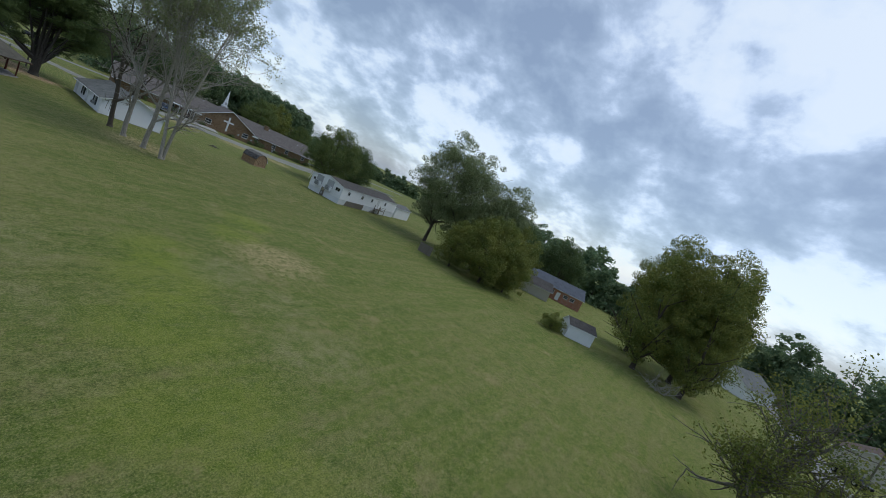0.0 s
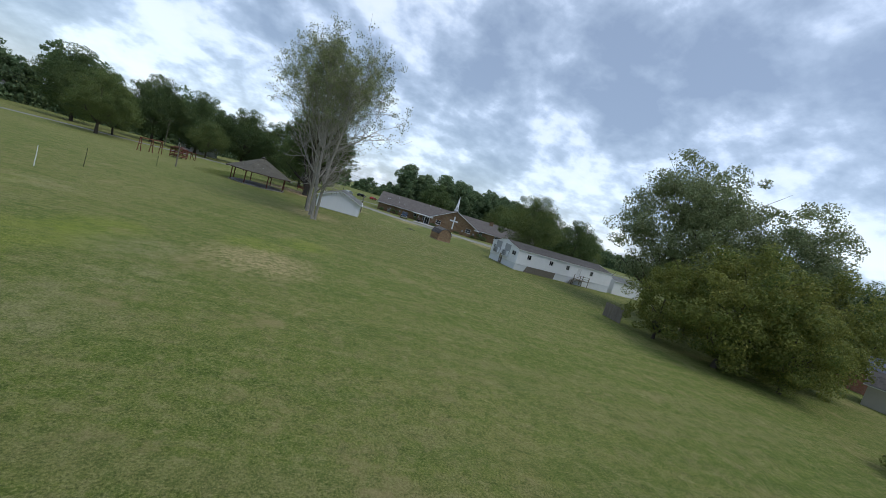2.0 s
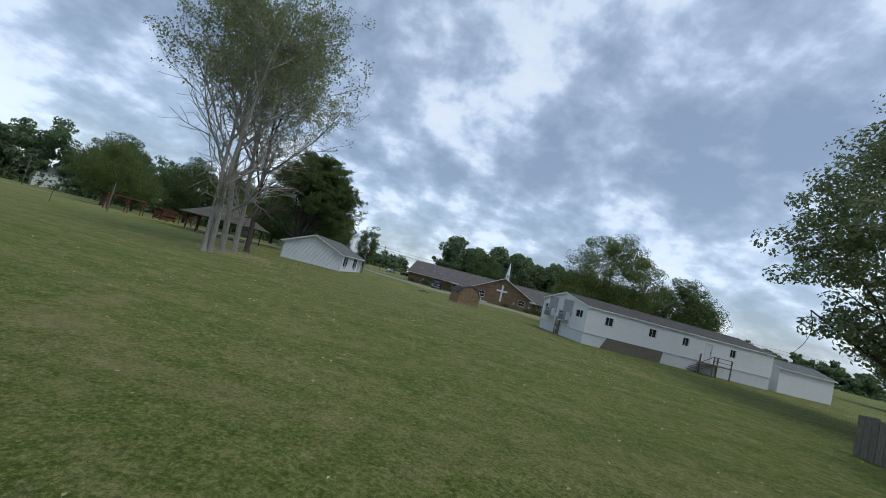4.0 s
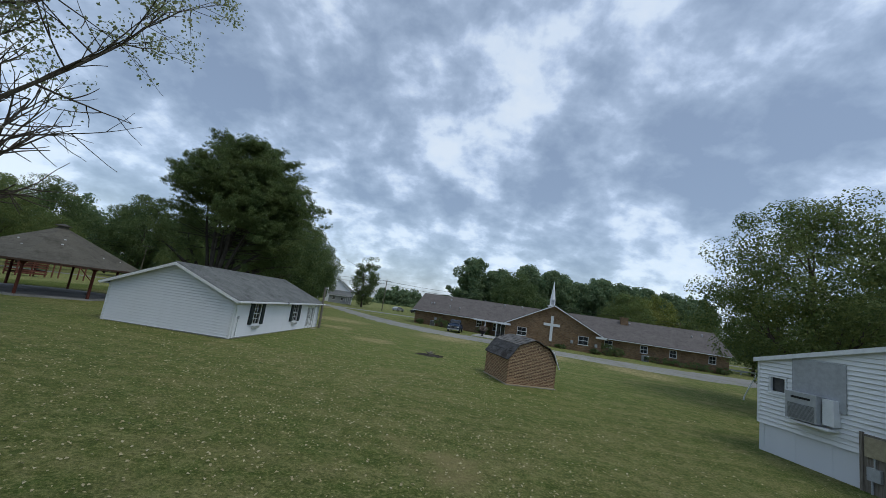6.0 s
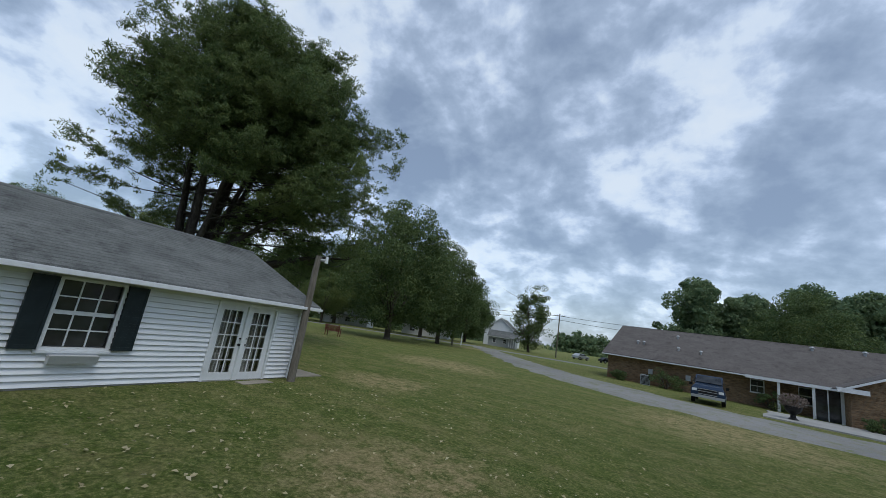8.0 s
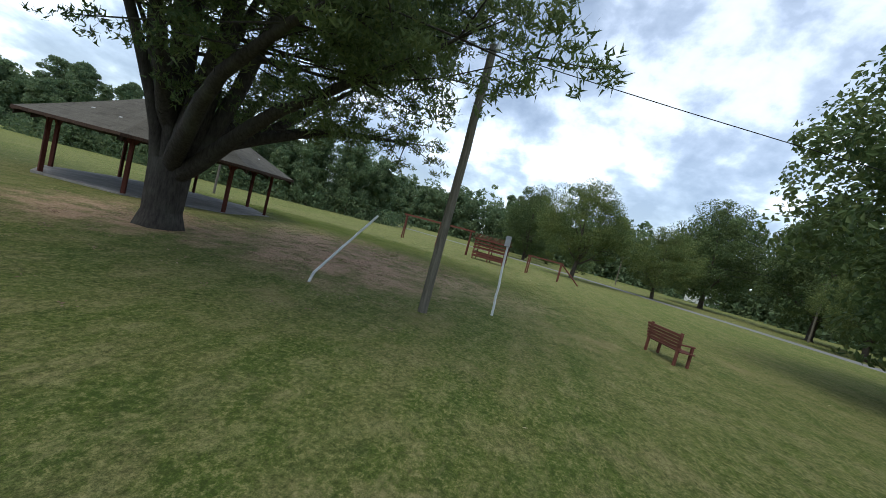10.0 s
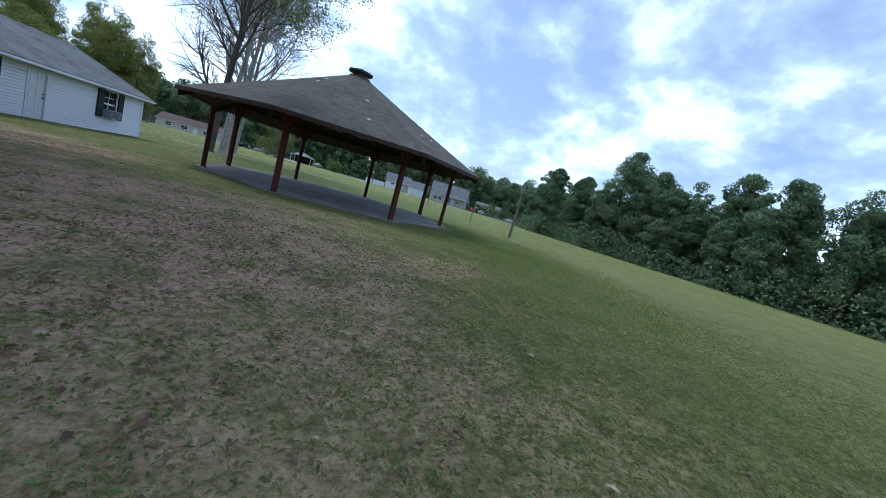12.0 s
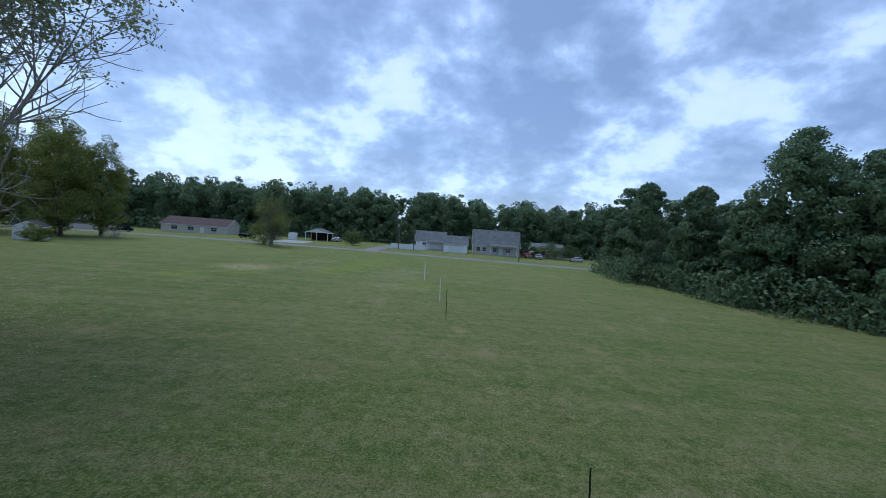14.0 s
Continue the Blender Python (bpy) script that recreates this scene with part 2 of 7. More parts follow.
def shingle_material(name, dark, light):
    k = Nodes(name, 0.92, spec=0.15)
    c = k.ramp(k.noise(0.7, 5, 0.65), (0.3, dark), (0.7, light))
    g = k.ramp(k.noise(40.0, 2), (0.3, tuple(0.6 * v for v in dark)), (0.7, tuple(1.25 * v for v in light)))
    c = k.mix(0.4, c, g)
    # lichen and scuffed patches
    c = k.mix(k.ramp(k.noise(3.2, 8, 0.75), (0.52, 0.0), (0.68, 0.4)), c, tuple(1.25 * v for v in light))
    c = k.mix(k.ramp(k.noise(1.7, 8, 0.75), (0.36, 0.6), (0.48, 0.0)), c, tuple(0.6 * v for v in dark))
    # soft rain streaks down the slope
    c = k.mix(k.ramp(k.noise(1.2, 4, 0.6, stretch=(1, 1, 0.15)), (0.55, 0.0), (0.75, 0.35)), c, tuple(0.55 * v for v in dark))
    c = k.mix(k.math("MULTIPLY", k.each(), 0.12), c, tuple(0.7 * v for v in dark))
    k.colour(c)
    k.bump(k.noise(55.0, 2), 0.4, 0.01)
    return k.m


def brick_wall_material(name, c1, c2, mortar):
    k = Nodes(name, 0.92, spec=0.15)
    b = k.t.nodes.new("ShaderNodeTexBrick")
    b.inputs["Scale"].default_value = 1.0
    b.inputs["Brick Width"].default_value, b.inputs["Row Height"].default_value = 0.215, 0.075
    b.inputs["Mortar Size"].default_value = 0.010
    b.inputs["Color1"].default_value, b.inputs["Color2"].default_value, b.inputs["Mortar"].default_value = (*c1, 1), (*c2, 1), (*mortar, 1)
    sep = k.t.nodes.new("ShaderNodeSeparateXYZ"); k.link(k.coord, sep.inputs[0])
    com = k.t.nodes.new("ShaderNodeCombineXYZ")
    k.link(k.math("ADD", sep.outputs[0], sep.outputs[1]), com.inputs[0]); k.link(sep.outputs[2], com.inputs[1])
    k.link(com.outputs[0], b.inputs["Vector"])
    c = k.mix(k.ramp(k.noise(0.5, 5), (0.4, 0.0), (0.7, 0.5)), b.outputs["Color"], tuple(0.7 * v for v in c1))
    c = k.mix(k.ramp(k.noise(1.6, 6, 0.8, stretch=(1, 1, 4)), (0.36, 0.75), (0.5, 0.0)), c, tuple(0.6 * v for v in c1))
    k.colour(k.mix(k.ramp(k.noise(2.6, 6, 0.8, stretch=(1, 1, 3)), (0.5, 0.0), (0.66, 0.7)), c, tuple(min(1, 1.35 * v) for v in c2)))
    k.bump(b.outputs["Fac"], -0.4, 0.01)
    return k.m


def siding_material(name, c):
    k = Nodes(name, 0.55, spec=0.3)
    dirt = k.ramp(k.noise(0.8, 6, 0.7, stretch=(1, 1, 0.5)), (0.45, 0.0), (0.85, 0.35))
    c2 = k.mix(dirt, c, tuple(v * w for v, w in zip(c, (0.72, 0.74, 0.70))))
    c2 = k.mix(k.math("MULTIPLY", k.each(), 0.10), c2, tuple(0.8 * v for v in c))
    k.colour(c2)
    k.bump(k.noise(30, 2, stretch=(0.2, 0.2, 2)), 0.05, 0.005)
    return k.m


def gravel_material():
    k = Nodes("pale_gravel", 0.95, spec=0.15)
    big, mid, fine = k.noise(0.12, 4), k.noise(1.6, 6, 0.7), k.noise(26.0, 3, 0.7)
    c = k.ramp(big, (0.35, (0.175, 0.174, 0.172)), (0.65, (0.30, 0.296, 0.288)))
    c = k.mix(0.5, c, k.ramp(fine, (0.3, (0.11, 0.108, 0.105)), (0.7, (0.38, 0.375, 0.36))))
    c = k.mix(k.ramp(mid, (0.52, 0.0), (0.66, 0.7)), c, (0.22, 0.195, 0.125))
    tuft = k.math("MULTIPLY", k.ramp(k.noise(0.7, 8, 0.75), (0.52, 0.0), (0.60, 1.0)), k.ramp(k.noise(5.0, 5, 0.7), (0.42, 0.0), (0.55, 0.9)))
    c = k.mix(tuft, c, (0.15, 0.175, 0.05))
    k.colour(c)
    k.bump(fine, 0.6, 0.03)
    return k.m


def asphalt_material():
    k = Nodes("worn_asphalt", 0.9, spec=0.2)
    c = k.ramp(k.noise(0.3, 5), (0.3, (0.16, 0.16, 0.165)), (0.7, (0.25, 0.25, 0.25)))
    k.colour(k.mix(0.4, c, k.ramp(k.noise(30, 3), (0.3, (0.1, 0.1, 0.1)), (0.7, (0.3, 0.3, 0.3)))))
    k.bump(k.noise(40, 2), 0.3, 0.01)
    return k.m


def concrete_material(name, a, b):
    k = Nodes(name, 0.85, spec=0.25)
    c = k.ramp(k.noise(0.6, 6, 0.7), (0.3, a), (0.7, b))
    c = k.mix(k.ramp(k.noise(2.5, 5, 0.7), (0.52, 0.0), (0.75, 0.45)), c, tuple(0.55 * v for v in a))
    k.colour(k.mix(0.25, c, k.ramp(k.noise(50, 2), (0.3, a), (0.7, b))))
    k.bump(k.noise(25, 4), 0.2, 0.01)
    return k.m


def wood_material(name, dark, light, rough=0.85):
    k = Nodes(name, rough, spec=0.2)
    n = k.noise(7.0, 6, 0.65, stretch=(4, 4, 0.35))
    c = k.ramp(n, (0.3, dark), (0.7, light))
    c = k.mix(k.math("MULTIPLY", k.each(), 0.3), c, tuple(0.6 * v for v in dark))
    k.colour(c)
    k.bump(n, 0.35, 0.01)
    return k.m


def glass_material():
    k = Nodes("window_glass", 0.06, spec=0.6)
    k.colour(k.ramp(k.noise(1.4, 3), (0.35, (0.012, 0.014, 0.016)), (0.7, (0.05, 0.055, 0.06))))
    return k.m


M_GRASS = grass_material()
M_GRAVEL, M_ASPHALT = gravel_material(), asphalt_material()
M_CONCRETE = concrete_material("weathered_concrete", (0.26, 0.26, 0.25), (0.42, 0.41, 0.39))
M_PAD = concrete_material("stained_concrete", (0.225, 0.200, 0.162), (0.39, 0.355, 0.30))
M_SLAB = concrete_material("grey_slab", (0.13, 0.127, 0.120), (0.40, 0.39, 0.37))
M_SIDING = siding_material("white_vinyl_siding", (0.78, 0.80, 0.83))
M_TRAILER = siding_material("white_metal_siding", (0.76, 0.78, 0.80))
M_SKIRT = siding_material("pale_skirting", (0.66, 0.69, 0.73))
M_WHITE = plain("white_paint", (0.74, 0.76, 0.78), 0.5, vary=0.06)
M_SOFFIT = plain("grey_white_soffit", (0.55, 0.56, 0.57), 0.6, vary=0.08)
M_SHINGLE = shingle_material("grey_shingle", (0.090, 0.096, 0.094), (0.205, 0.214, 0.208))
M_SHINGLE_BROWN = shingle_material("brown_grey_shingle", (0.095, 0.085, 0.080), (0.165, 0.150, 0.142))
M_SHINGLE_DARK = shingle_material("dark_shingle", (0.055, 0.052, 0.050), (0.115, 0.108, 0.102))
M_SHINGLE_BLUE = shingle_material("slate_blue_shingle", (0.075, 0.085, 0.105), (0.13, 0.145, 0.175))
M_SHINGLE_GAZEBO = shingle_material("weathered_dark_shingle", (0.074, 0.069, 0.057), (0.142, 0.133, 0.110))
M_SHUTTER = plain("dark_green_shutter", (0.016, 0.026, 0.030), 0.5, vary=0.2)
M_GLASS = glass_material()
M_CLEAR = Nodes("clear_glass", 0.02, spec=0.5)
M_CLEAR.b.inputs["Transmission Weight"].default_value = 1.0
M_CLEAR.b.inputs["Base Color"].default_value = (0.85, 0.88, 0.88, 1)
M_CLEAR = M_CLEAR.m
M_CURTAIN = plain("pale_curtain", (0.27, 0.275, 0.28), 0.9)
M_BRICK_CHURCH = brick_wall_material("church_brick", (0.118, 0.072, 0.042), (0.285, 0.180, 0.098), (0.25, 0.205, 0.150))
M_BRICK_RED = brick_wall_material("red_brick", (0.34, 0.135, 0.080), (0.42, 0.19, 0.12), (0.36, 0.30, 0.26))
M_GREY_PAINT = plain("grey_painted_metal", (0.40, 0.42, 0.44), 0.5, 0.2)
M_DARK_METAL = plain("dark_metal", (0.03, 0.03, 0.032), 0.45, 0.6)
M_BLACK = plain("black_rubber", (0.012, 0.012, 0.012), 0.8)
M_WOOD_GREY = wood_material("weathered_grey_wood", (0.12, 0.105, 0.085), (0.27, 0.245, 0.21))
M_WOOD_POLE = wood_material("brown_pole_wood", (0.095, 0.086, 0.066), (0.225, 0.205, 0.160))
M_WOOD_RED = wood_material("red_stained_wood", (0.115, 0.040, 0.029), (0.205, 0.082, 0.058))
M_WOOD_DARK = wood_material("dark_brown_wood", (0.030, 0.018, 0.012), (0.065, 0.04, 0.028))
M_BARK_PINE = bark_material("pine_bark", (0.034, 0.030, 0.027), (0.095, 0.085, 0.074))
M_BARK_GREY = bark_material("pale_grey_bark", (0.20, 0.18, 0.155), (0.44, 0.41, 0.365))
M_BARK_MID = bark_material("grey_brown_bark", (0.09, 0.082, 0.072), (0.23, 0.205, 0.18))
M_BARK = bark_material("brown_bark", (0.05, 0.042, 0.034), (0.13, 0.11, 0.09))
M_LEAF_PINE = leaf_material("pine_needles", (0.057, 0.098, 0.041), (0.138, 0.207, 0.071), (0.218, 0.253, 0.087))
M_LEAF_DARK = leaf_material("dark_green_leaves", (0.050, 0.090, 0.038), (0.112, 0.172, 0.062), (0.185, 0.222, 0.076))
M_LEAF_MID = leaf_material("mid_green_leaves", (0.066, 0.114, 0.041), (0.154, 0.216, 0.070), (0.252, 0.270, 0.082))
M_LEAF_AUTUMN = leaf_material("turning_leaves", (0.080, 0.125, 0.034), (0.195, 0.245, 0.060), (0.350, 0.325, 0.080))
M_LEAF_PALE = leaf_material("silvery_maple_leaves", (0.160, 0.205, 0.090), (0.270, 0.325, 0.150), (0.370, 0.360, 0.210), 0.6)
M_LEAF_SILVER = leaf_material("pale_green_leaves", (0.120, 0.165, 0.074), (0.230, 0.285, 0.135), (0.330, 0.350, 0.175))
M_LEAF_FAR = leaf_material("distant_wood_leaves", (0.076, 0.133, 0.071), (0.154, 0.237, 0.120), (0.232, 0.282, 0.133))


# ---- mesh helpers ----
def thing(name, m, label, category, group="", kind=""):
    ob = new(name)
    ob.empty_display_size = 0.2
    ob.matrix_world = m
    return tagged(ob, label, category, group, kind)


def part(name, bm, material, parent, label=""):
    me = bpy.data.meshes.new(name)
    bmesh.ops.recalc_face_normals(bm, faces=bm.faces[:])
    bm.to_mesh(me)
    bm.free()
    me.materials.append(material)
    ob = new(name, me)
    ob.parent = parent
    return tagged(ob, label)


def mesh_part(name, me, parent, label=""):
    ob = new(name, me)
    ob.parent = parent
    return tagged(ob, label)


def solo(name, bm, material, m, label, category, group="", kind=""):
    ob = part(name, bm, material, None)
    ob.matrix_world = m
    return tagged(ob, label, category, group, kind)


def box(bm, x0, y0, z0, x1, y1, z1, m=None):
    v = [bm.verts.new((x, y, z)) for x in (x0, x1) for y in (y0, y1) for z in (z0, z1)]
    for f in ((0, 1, 3, 2), (4, 6, 7, 5), (0, 4, 5, 1), (2, 3, 7, 6), (0, 2, 6, 4), (1, 5, 7, 3)):
        bm.faces.new([v[i] for i in f])
    if m is not None:
        bmesh.ops.transform(bm, matrix=m, verts=v)
    return v


def prism(bm, pts, vec):
    """A polygon swept along vec."""
    a = [bm.verts.new(p) for p in pts]
    b = [bm.verts.new(Vector(p) + Vector(vec)) for p in pts]
    n = len(pts)
    bm.faces.new(a)
    bm.faces.new(b[::-1])
    for i in range(n):
        bm.faces.new((a[i], b[i], b[(i + 1) % n], a[(i + 1) % n]))
    return a + b


def rod(bm, p0, p1, r0, r1=None, n=8):
    p0, p1 = Vector(p0), Vector(p1)
    r1 = r0 if r1 is None else r1
    q = (p1 - p0).to_track_quat("Z", "Y")
    rings = []
    for p, r in ((p0, r0), (p1, r1)):
        rings.append([bm.verts.new(p + q @ Vector((r * math.cos(6.2832 * i / n), r * math.sin(6.2832 * i / n), 0))) for i in range(n)])
    for i in range(n):
        bm.faces.new((rings[0][i], rings[0][(i + 1) % n], rings[1][(i + 1) % n], rings[1][i]))
    bm.faces.new(rings[0][::-1])
    bm.faces.new(rings[1])


def tube(bm, pts, radii, n=10):
    """One skin through several rings."""
    rings = []
    for i, (p, r) in enumerate(zip(pts, radii)):
        a, b = Vector(pts[max(i - 1, 0)]), Vector(pts[min(i + 1, len(pts) - 1)])
        q = Vector((0, 0, 1)).rotation_difference(b - a)
        rings.append([bm.verts.new(Vector(p) + q @ Vector((r * math.cos(6.2832 * k / n), r * math.sin(6.2832 * k / n), 0))) for k in range(n)])
    for a, b in zip(rings, rings[1:]):
        for k in range(n):
            bm.faces.new((a[k], a[(k + 1) % n], b[(k + 1) % n], b[k]))
    bm.faces.new(rings[0][::-1])
    bm.faces.new(rings[-1])


def B():
    return bmesh.new()


def side(origin, u, n):
    """A wall's own frame: x along it, y outwards, z up."""
    u, n = Vector(u).normalized(), Vector(n).normalized()
    m = Matrix.Identity(4)
    for i in range(3):
        m[i][0], m[i][1], m[i][2], m[i][3] = u[i], n[i], (0, 0, 1)[i], origin[i]
    return m


def put(bm, m):
    bmesh.ops.transform(bm, matrix=m, verts=bm.verts[:])
    return bm


# ---- ground and roads ----
def build_ground():
    near = np.arange(-220, 221, 4.0)
    far = np.array([260, 320, 400, 520, 700, 950, 1300, 1800, 2500.0])
    ax = np.concatenate([-far[::-1], near, far])
    n = len(ax)
    verts = [(x, y, gz(x, y)) for y in ax for x in ax]
    faces = [(j * n + i, j * n + i + 1, (j + 1) * n + i + 1, (j + 1) * n + i) for j in range(n - 1) for i in range(n - 1)]
    me = bpy.data.meshes.new("ground")
    me.from_pydata(verts, [], faces)
    me.materials.append(M_GRASS)
    for p in me.polygons:
        p.use_smooth = True
    tagged(new("ground", me), "mown green lawn with dry and bare patches", "lawn", kind="structure")


def smooth_line(pts, step=1.5):
    """Catmull-Rom through pts."""
    pts = [Vector((*p, 0)) for p in pts]
    out = []
    for i in range(len(pts) - 1):
        p0, p1, p2, p3 = pts[max(i - 1, 0)], pts[i], pts[i + 1], pts[min(i + 2, len(pts) - 1)]
        k = max(2, int((p2 - p1).length / step))
        for j in range(k):
            t = j / k
            out.append(0.5 * ((2 * p1) + (p2 - p0) * t + (2 * p0 - 5 * p1 + 4 * p2 - p3) * t * t + (3 * p1 - p0 - 3 * p2 + p3) * t ** 3))
    return out + [pts[-1]]


def ribbon(name, pts, widths, material, label, category, lift=0.03, ragged=0.0, seed=1):
    line = smooth_line(pts)
    r = random.Random(seed)
    verts, faces = [], []
    n = len(line)
    at = np.linspace(0, 1, len(widths))
    if len(widths) == len(pts):
        at = np.cumsum([0] + [math.dist(a, b) for a, b in zip(pts, pts[1:])])
        at = at / at[-1]
    for i, p in enumerate(line):
        d = (line[min(i + 1, n - 1)] - line[max(i - 1, 0)]).normalized()
        side_way = Vector((-d.y, d.x, 0))
        w = np.interp(i / (n - 1), at, widths) / 2
        for k in range(7):
            s = (k / 6 * 2 - 1) * w
            if k in (0, 6):
                s += r.uniform(-ragged, ragged)
            q = p + side_way * s
            verts.append((q.x, q.y, gz(q.x, q.y) + (lift if 0 < k < 6 else -0.04)))
    for i in range(n - 1):
        for k in range(6):
            a = i * 7 + k
            faces.append((a, a + 1, a + 8, a + 7))
    me = bpy.data.meshes.new(name)
    me.from_pydata(verts, [], faces)
    me.materials.append(material)
    return tagged(new(name, me), label, category, kind="structure")


build_ground()
ribbon("road_north", [(-150, -110), (-124, -50), (-104, 2), (-86, 36), (-60, 54), (-38, 64), (-20, 75), (60, 88), (180, 100)], (6, 6), M_ASPHALT,
       "worn grey asphalt country road", "road")
ribbon("road_south", [(190, -112), (60, -103), (20, -98), (-10, -94), (-40, -91), (-75, -92), (-150, -98)], (6, 6), M_ASPHALT, "pale worn asphalt road beside the lawn", "road")
ribbon("driveway", [(-22, 80), (-12.5, 66), (-5, 53), (0.5, 45), (6.2, 38.8), (12.8, 34.2), (22, 31.6), (33, 29.6), (46, 30), (62, 35.5), (115, 50)], (5, 5, 6, 7, 9, 9.5, 9.5, 11, 12, 11, 8), M_GRAVEL,
       "pale grey gravel driveway curving through the lawn", "driveway", 0.05, 0.8)
ribbon("side_drive", [(-12.5, -94), (-13.5, -112), (-15, -126)], (5, 5), M_GRAVEL, "pale gravel drive beside the road", "driveway", 0.05, 0.3)


# ---- trees ----
def from_arrays(name, verts, faces, material, smooth=False):
    me = bpy.data.meshes.new(name)
    me.from_pydata(verts.tolist() if hasattr(verts, "tolist") else verts, [], faces.tolist() if hasattr(faces, "tolist") else faces)
    me.materials.append(material)
    if smooth:
        for p in me.polygons:
            p.use_smooth = True
    return me


def leaf_arrays(r, centres, size, slim=0.6, flat=0.0, out=None, loose=0.75):
    """A bent diamond leaf at each centre, turned at random. flat: how far it leans to lying level; out: the way its clump faces."""
    n = len(centres)
    nrm = r.normal(size=(n, 3))
    nrm[:, 2] = np.abs(nrm[:, 2]) + flat
    nrm /= np.linalg.norm(nrm, axis=1)[:, None]
    if out is not None:
        nrm = nrm * loose + out
        nrm /= np.linalg.norm(nrm, axis=1)[:, None] + 1e-9
    t = np.cross(nrm, r.normal(size=(n, 3)))
    t /= np.linalg.norm(t, axis=1)[:, None] + 1e-9
    b = np.cross(nrm, t)
    s = (size * r.uniform(0.6, 1.4, n))[:, None]
    v = np.stack([centres - t * s * 0.5, centres + b * s * slim * 0.5 + nrm * s * 0.14, centres + t * s * 0.5, centres - b * s * slim * 0.5 + nrm * s * 0.14], 1).reshape(-1, 3)
    f = np.arange(4 * n).reshape(-1, 4)
    return v, f


def spray_arrays(r, centres, size, out):
    """A small pointed spray of leaves at each centre, for crowns far off."""
    n = len(centres)
    nrm = r.normal(size=(n, 3)) * 0.6 + out
    nrm /= np.linalg.norm(nrm, axis=1)[:, None] + 1e-9
    t = np.cross(nrm, r.normal(size=(n, 3)))
    t /= np.linalg.norm(t, axis=1)[:, None] + 1e-9
    b = np.cross(nrm, t)
    s = (size * r.uniform(0.6, 1.4, n))[:, None]
    v = np.stack([centres - t * s * 0.45 - b * s * 0.40, centres - t * s * 0.30 + b * s * 0.42, centres + t * s * 0.70], 1).reshape(-1, 3)
    return v, np.arange(3 * n).reshape(-1, 3)


def tubes(name, segs, material, n=7):
    verts, faces = [], []
    for p0, p1, r0, r1 in segs:
        p0, p1 = Vector(p0), Vector(p1)
        q = (p1 - p0).to_track_quat("Z", "Y")
        k = len(verts)
        m = n if r0 > 0.06 else 4
        for p, rad in ((p0, r0), (p1, r1)):
            for i in range(m):
                verts.append(p + q @ Vector((rad * math.cos(6.2832 * i / m), rad * math.sin(6.2832 * i / m), 0)))
        for i in range(m):
            faces.append((k + i, k + (i + 1) % m, k + m + (i + 1) % m, k + m + i))
    return from_arrays(name, [tuple(v) for v in verts], faces, material, True)


def limb(r, segs, tips, p, d, length, rad, steps, rise, forks, wander=0.25):
    """A wandering, tapering limb that forks."""
    p, d = Vector(p), Vector(d).normalized()
    for i in range(steps):
        d = (d + Vector(r.normal(size=3)) * wander * 0.5 + Vector((0, 0, rise))).normalized()
        q = p + d * (length / steps)
        r1 = rad * (1 - 0.75 * (i + 1) / steps) + 0.008
        r0 = rad * (1 - 0.75 * i / steps) + 0.008
        segs.append((p, q, r0, r1))
        p = q
        if forks > 0 and i >= 1:
            for _ in range(2 if forks > 1 else 1):
                dd = (d + Vector(r.normal(size=3)) * 0.75).normalized()
                limb(r, segs, tips, p, dd, length * r.uniform(0.35, 0.6), r1 * 0.6, max(3, steps - 1), rise * 0.6, forks - 1, wander)
        if i >= steps // 2:
            tips.append(tuple(p))
    tips.append(tuple(p))


def clump(r, per, radius, squash):
    """Leaf places over the upper and outer skin of one clump, and the way each faces."""
    q = r.normal(size=(per, 3))
    q /= np.linalg.norm(q, axis=1)[:, None]
    out = q.copy()
    q *= (r.uniform(0.45, 1.0, per) ** 0.5)[:, None] * radius
    q[:, 2] *= squash
    return q, out


def belt_points(r, h, w, blobs, per):
    """Leaf places of one crown in a wood's edge, leafy down to the ground."""
    pts, outs = [], []
    for _ in range(blobs):
        k = r.uniform(0.05, 1.0) ** 0.8
        a = r.uniform(0, 6.2832)
        edge = w / 2 * math.sqrt(max(0.02, 1 - max(0.0, (k - 0.5) / 0.5) ** 2.2)) * (0.8 + 0.2 * min(1, k / 0.3))
        rb = w * r.uniform(0.07, 0.18)
        rad = max(0.0, edge - rb * 0.6) * r.uniform(0.5, 1.1)
        q, o = clump(r, per, rb, 0.75)
        pts.append(np.array([rad * math.cos(a), rad * math.sin(a), k * h - rb * 0.6]) + q)
        outs.append(o)
    return np.concatenate(pts), np.concatenate(outs)


def crown_points(r, h0, h1, w, blobs, per, rb, squash=0.75, lean=(0, 0), lop=0.25):
    """Leaf places in clumps through an uneven egg between the heights h0 and h1."""
    pts, outs = [], []
    mid, half = (h0 + h1) / 2, (h1 - h0) / 2
    for _ in range(blobs):
        d = r.normal(size=3)
        d /= np.linalg.norm(d)
        f = min(1.06, r.uniform(0.35, 1.0) ** 0.6 * (1 + lop * r.normal() * 0.5))
        c = np.array([d[0] * w / 2 * f, d[1] * w / 2 * f, mid + d[2] * half * f])
        k = (c[2] - h0) / (h1 - h0)
        c[:2] += np.array(lean) * k
        c[:2] *= 1.1 - 0.35 * max(0, k - 0.4)
        q, o = clump(r, per, rb * r.uniform(0.6, 1.35), squash)
        pts.append(c + q)
        outs.append(o)
    return np.concatenate(pts), np.concatenate(outs)


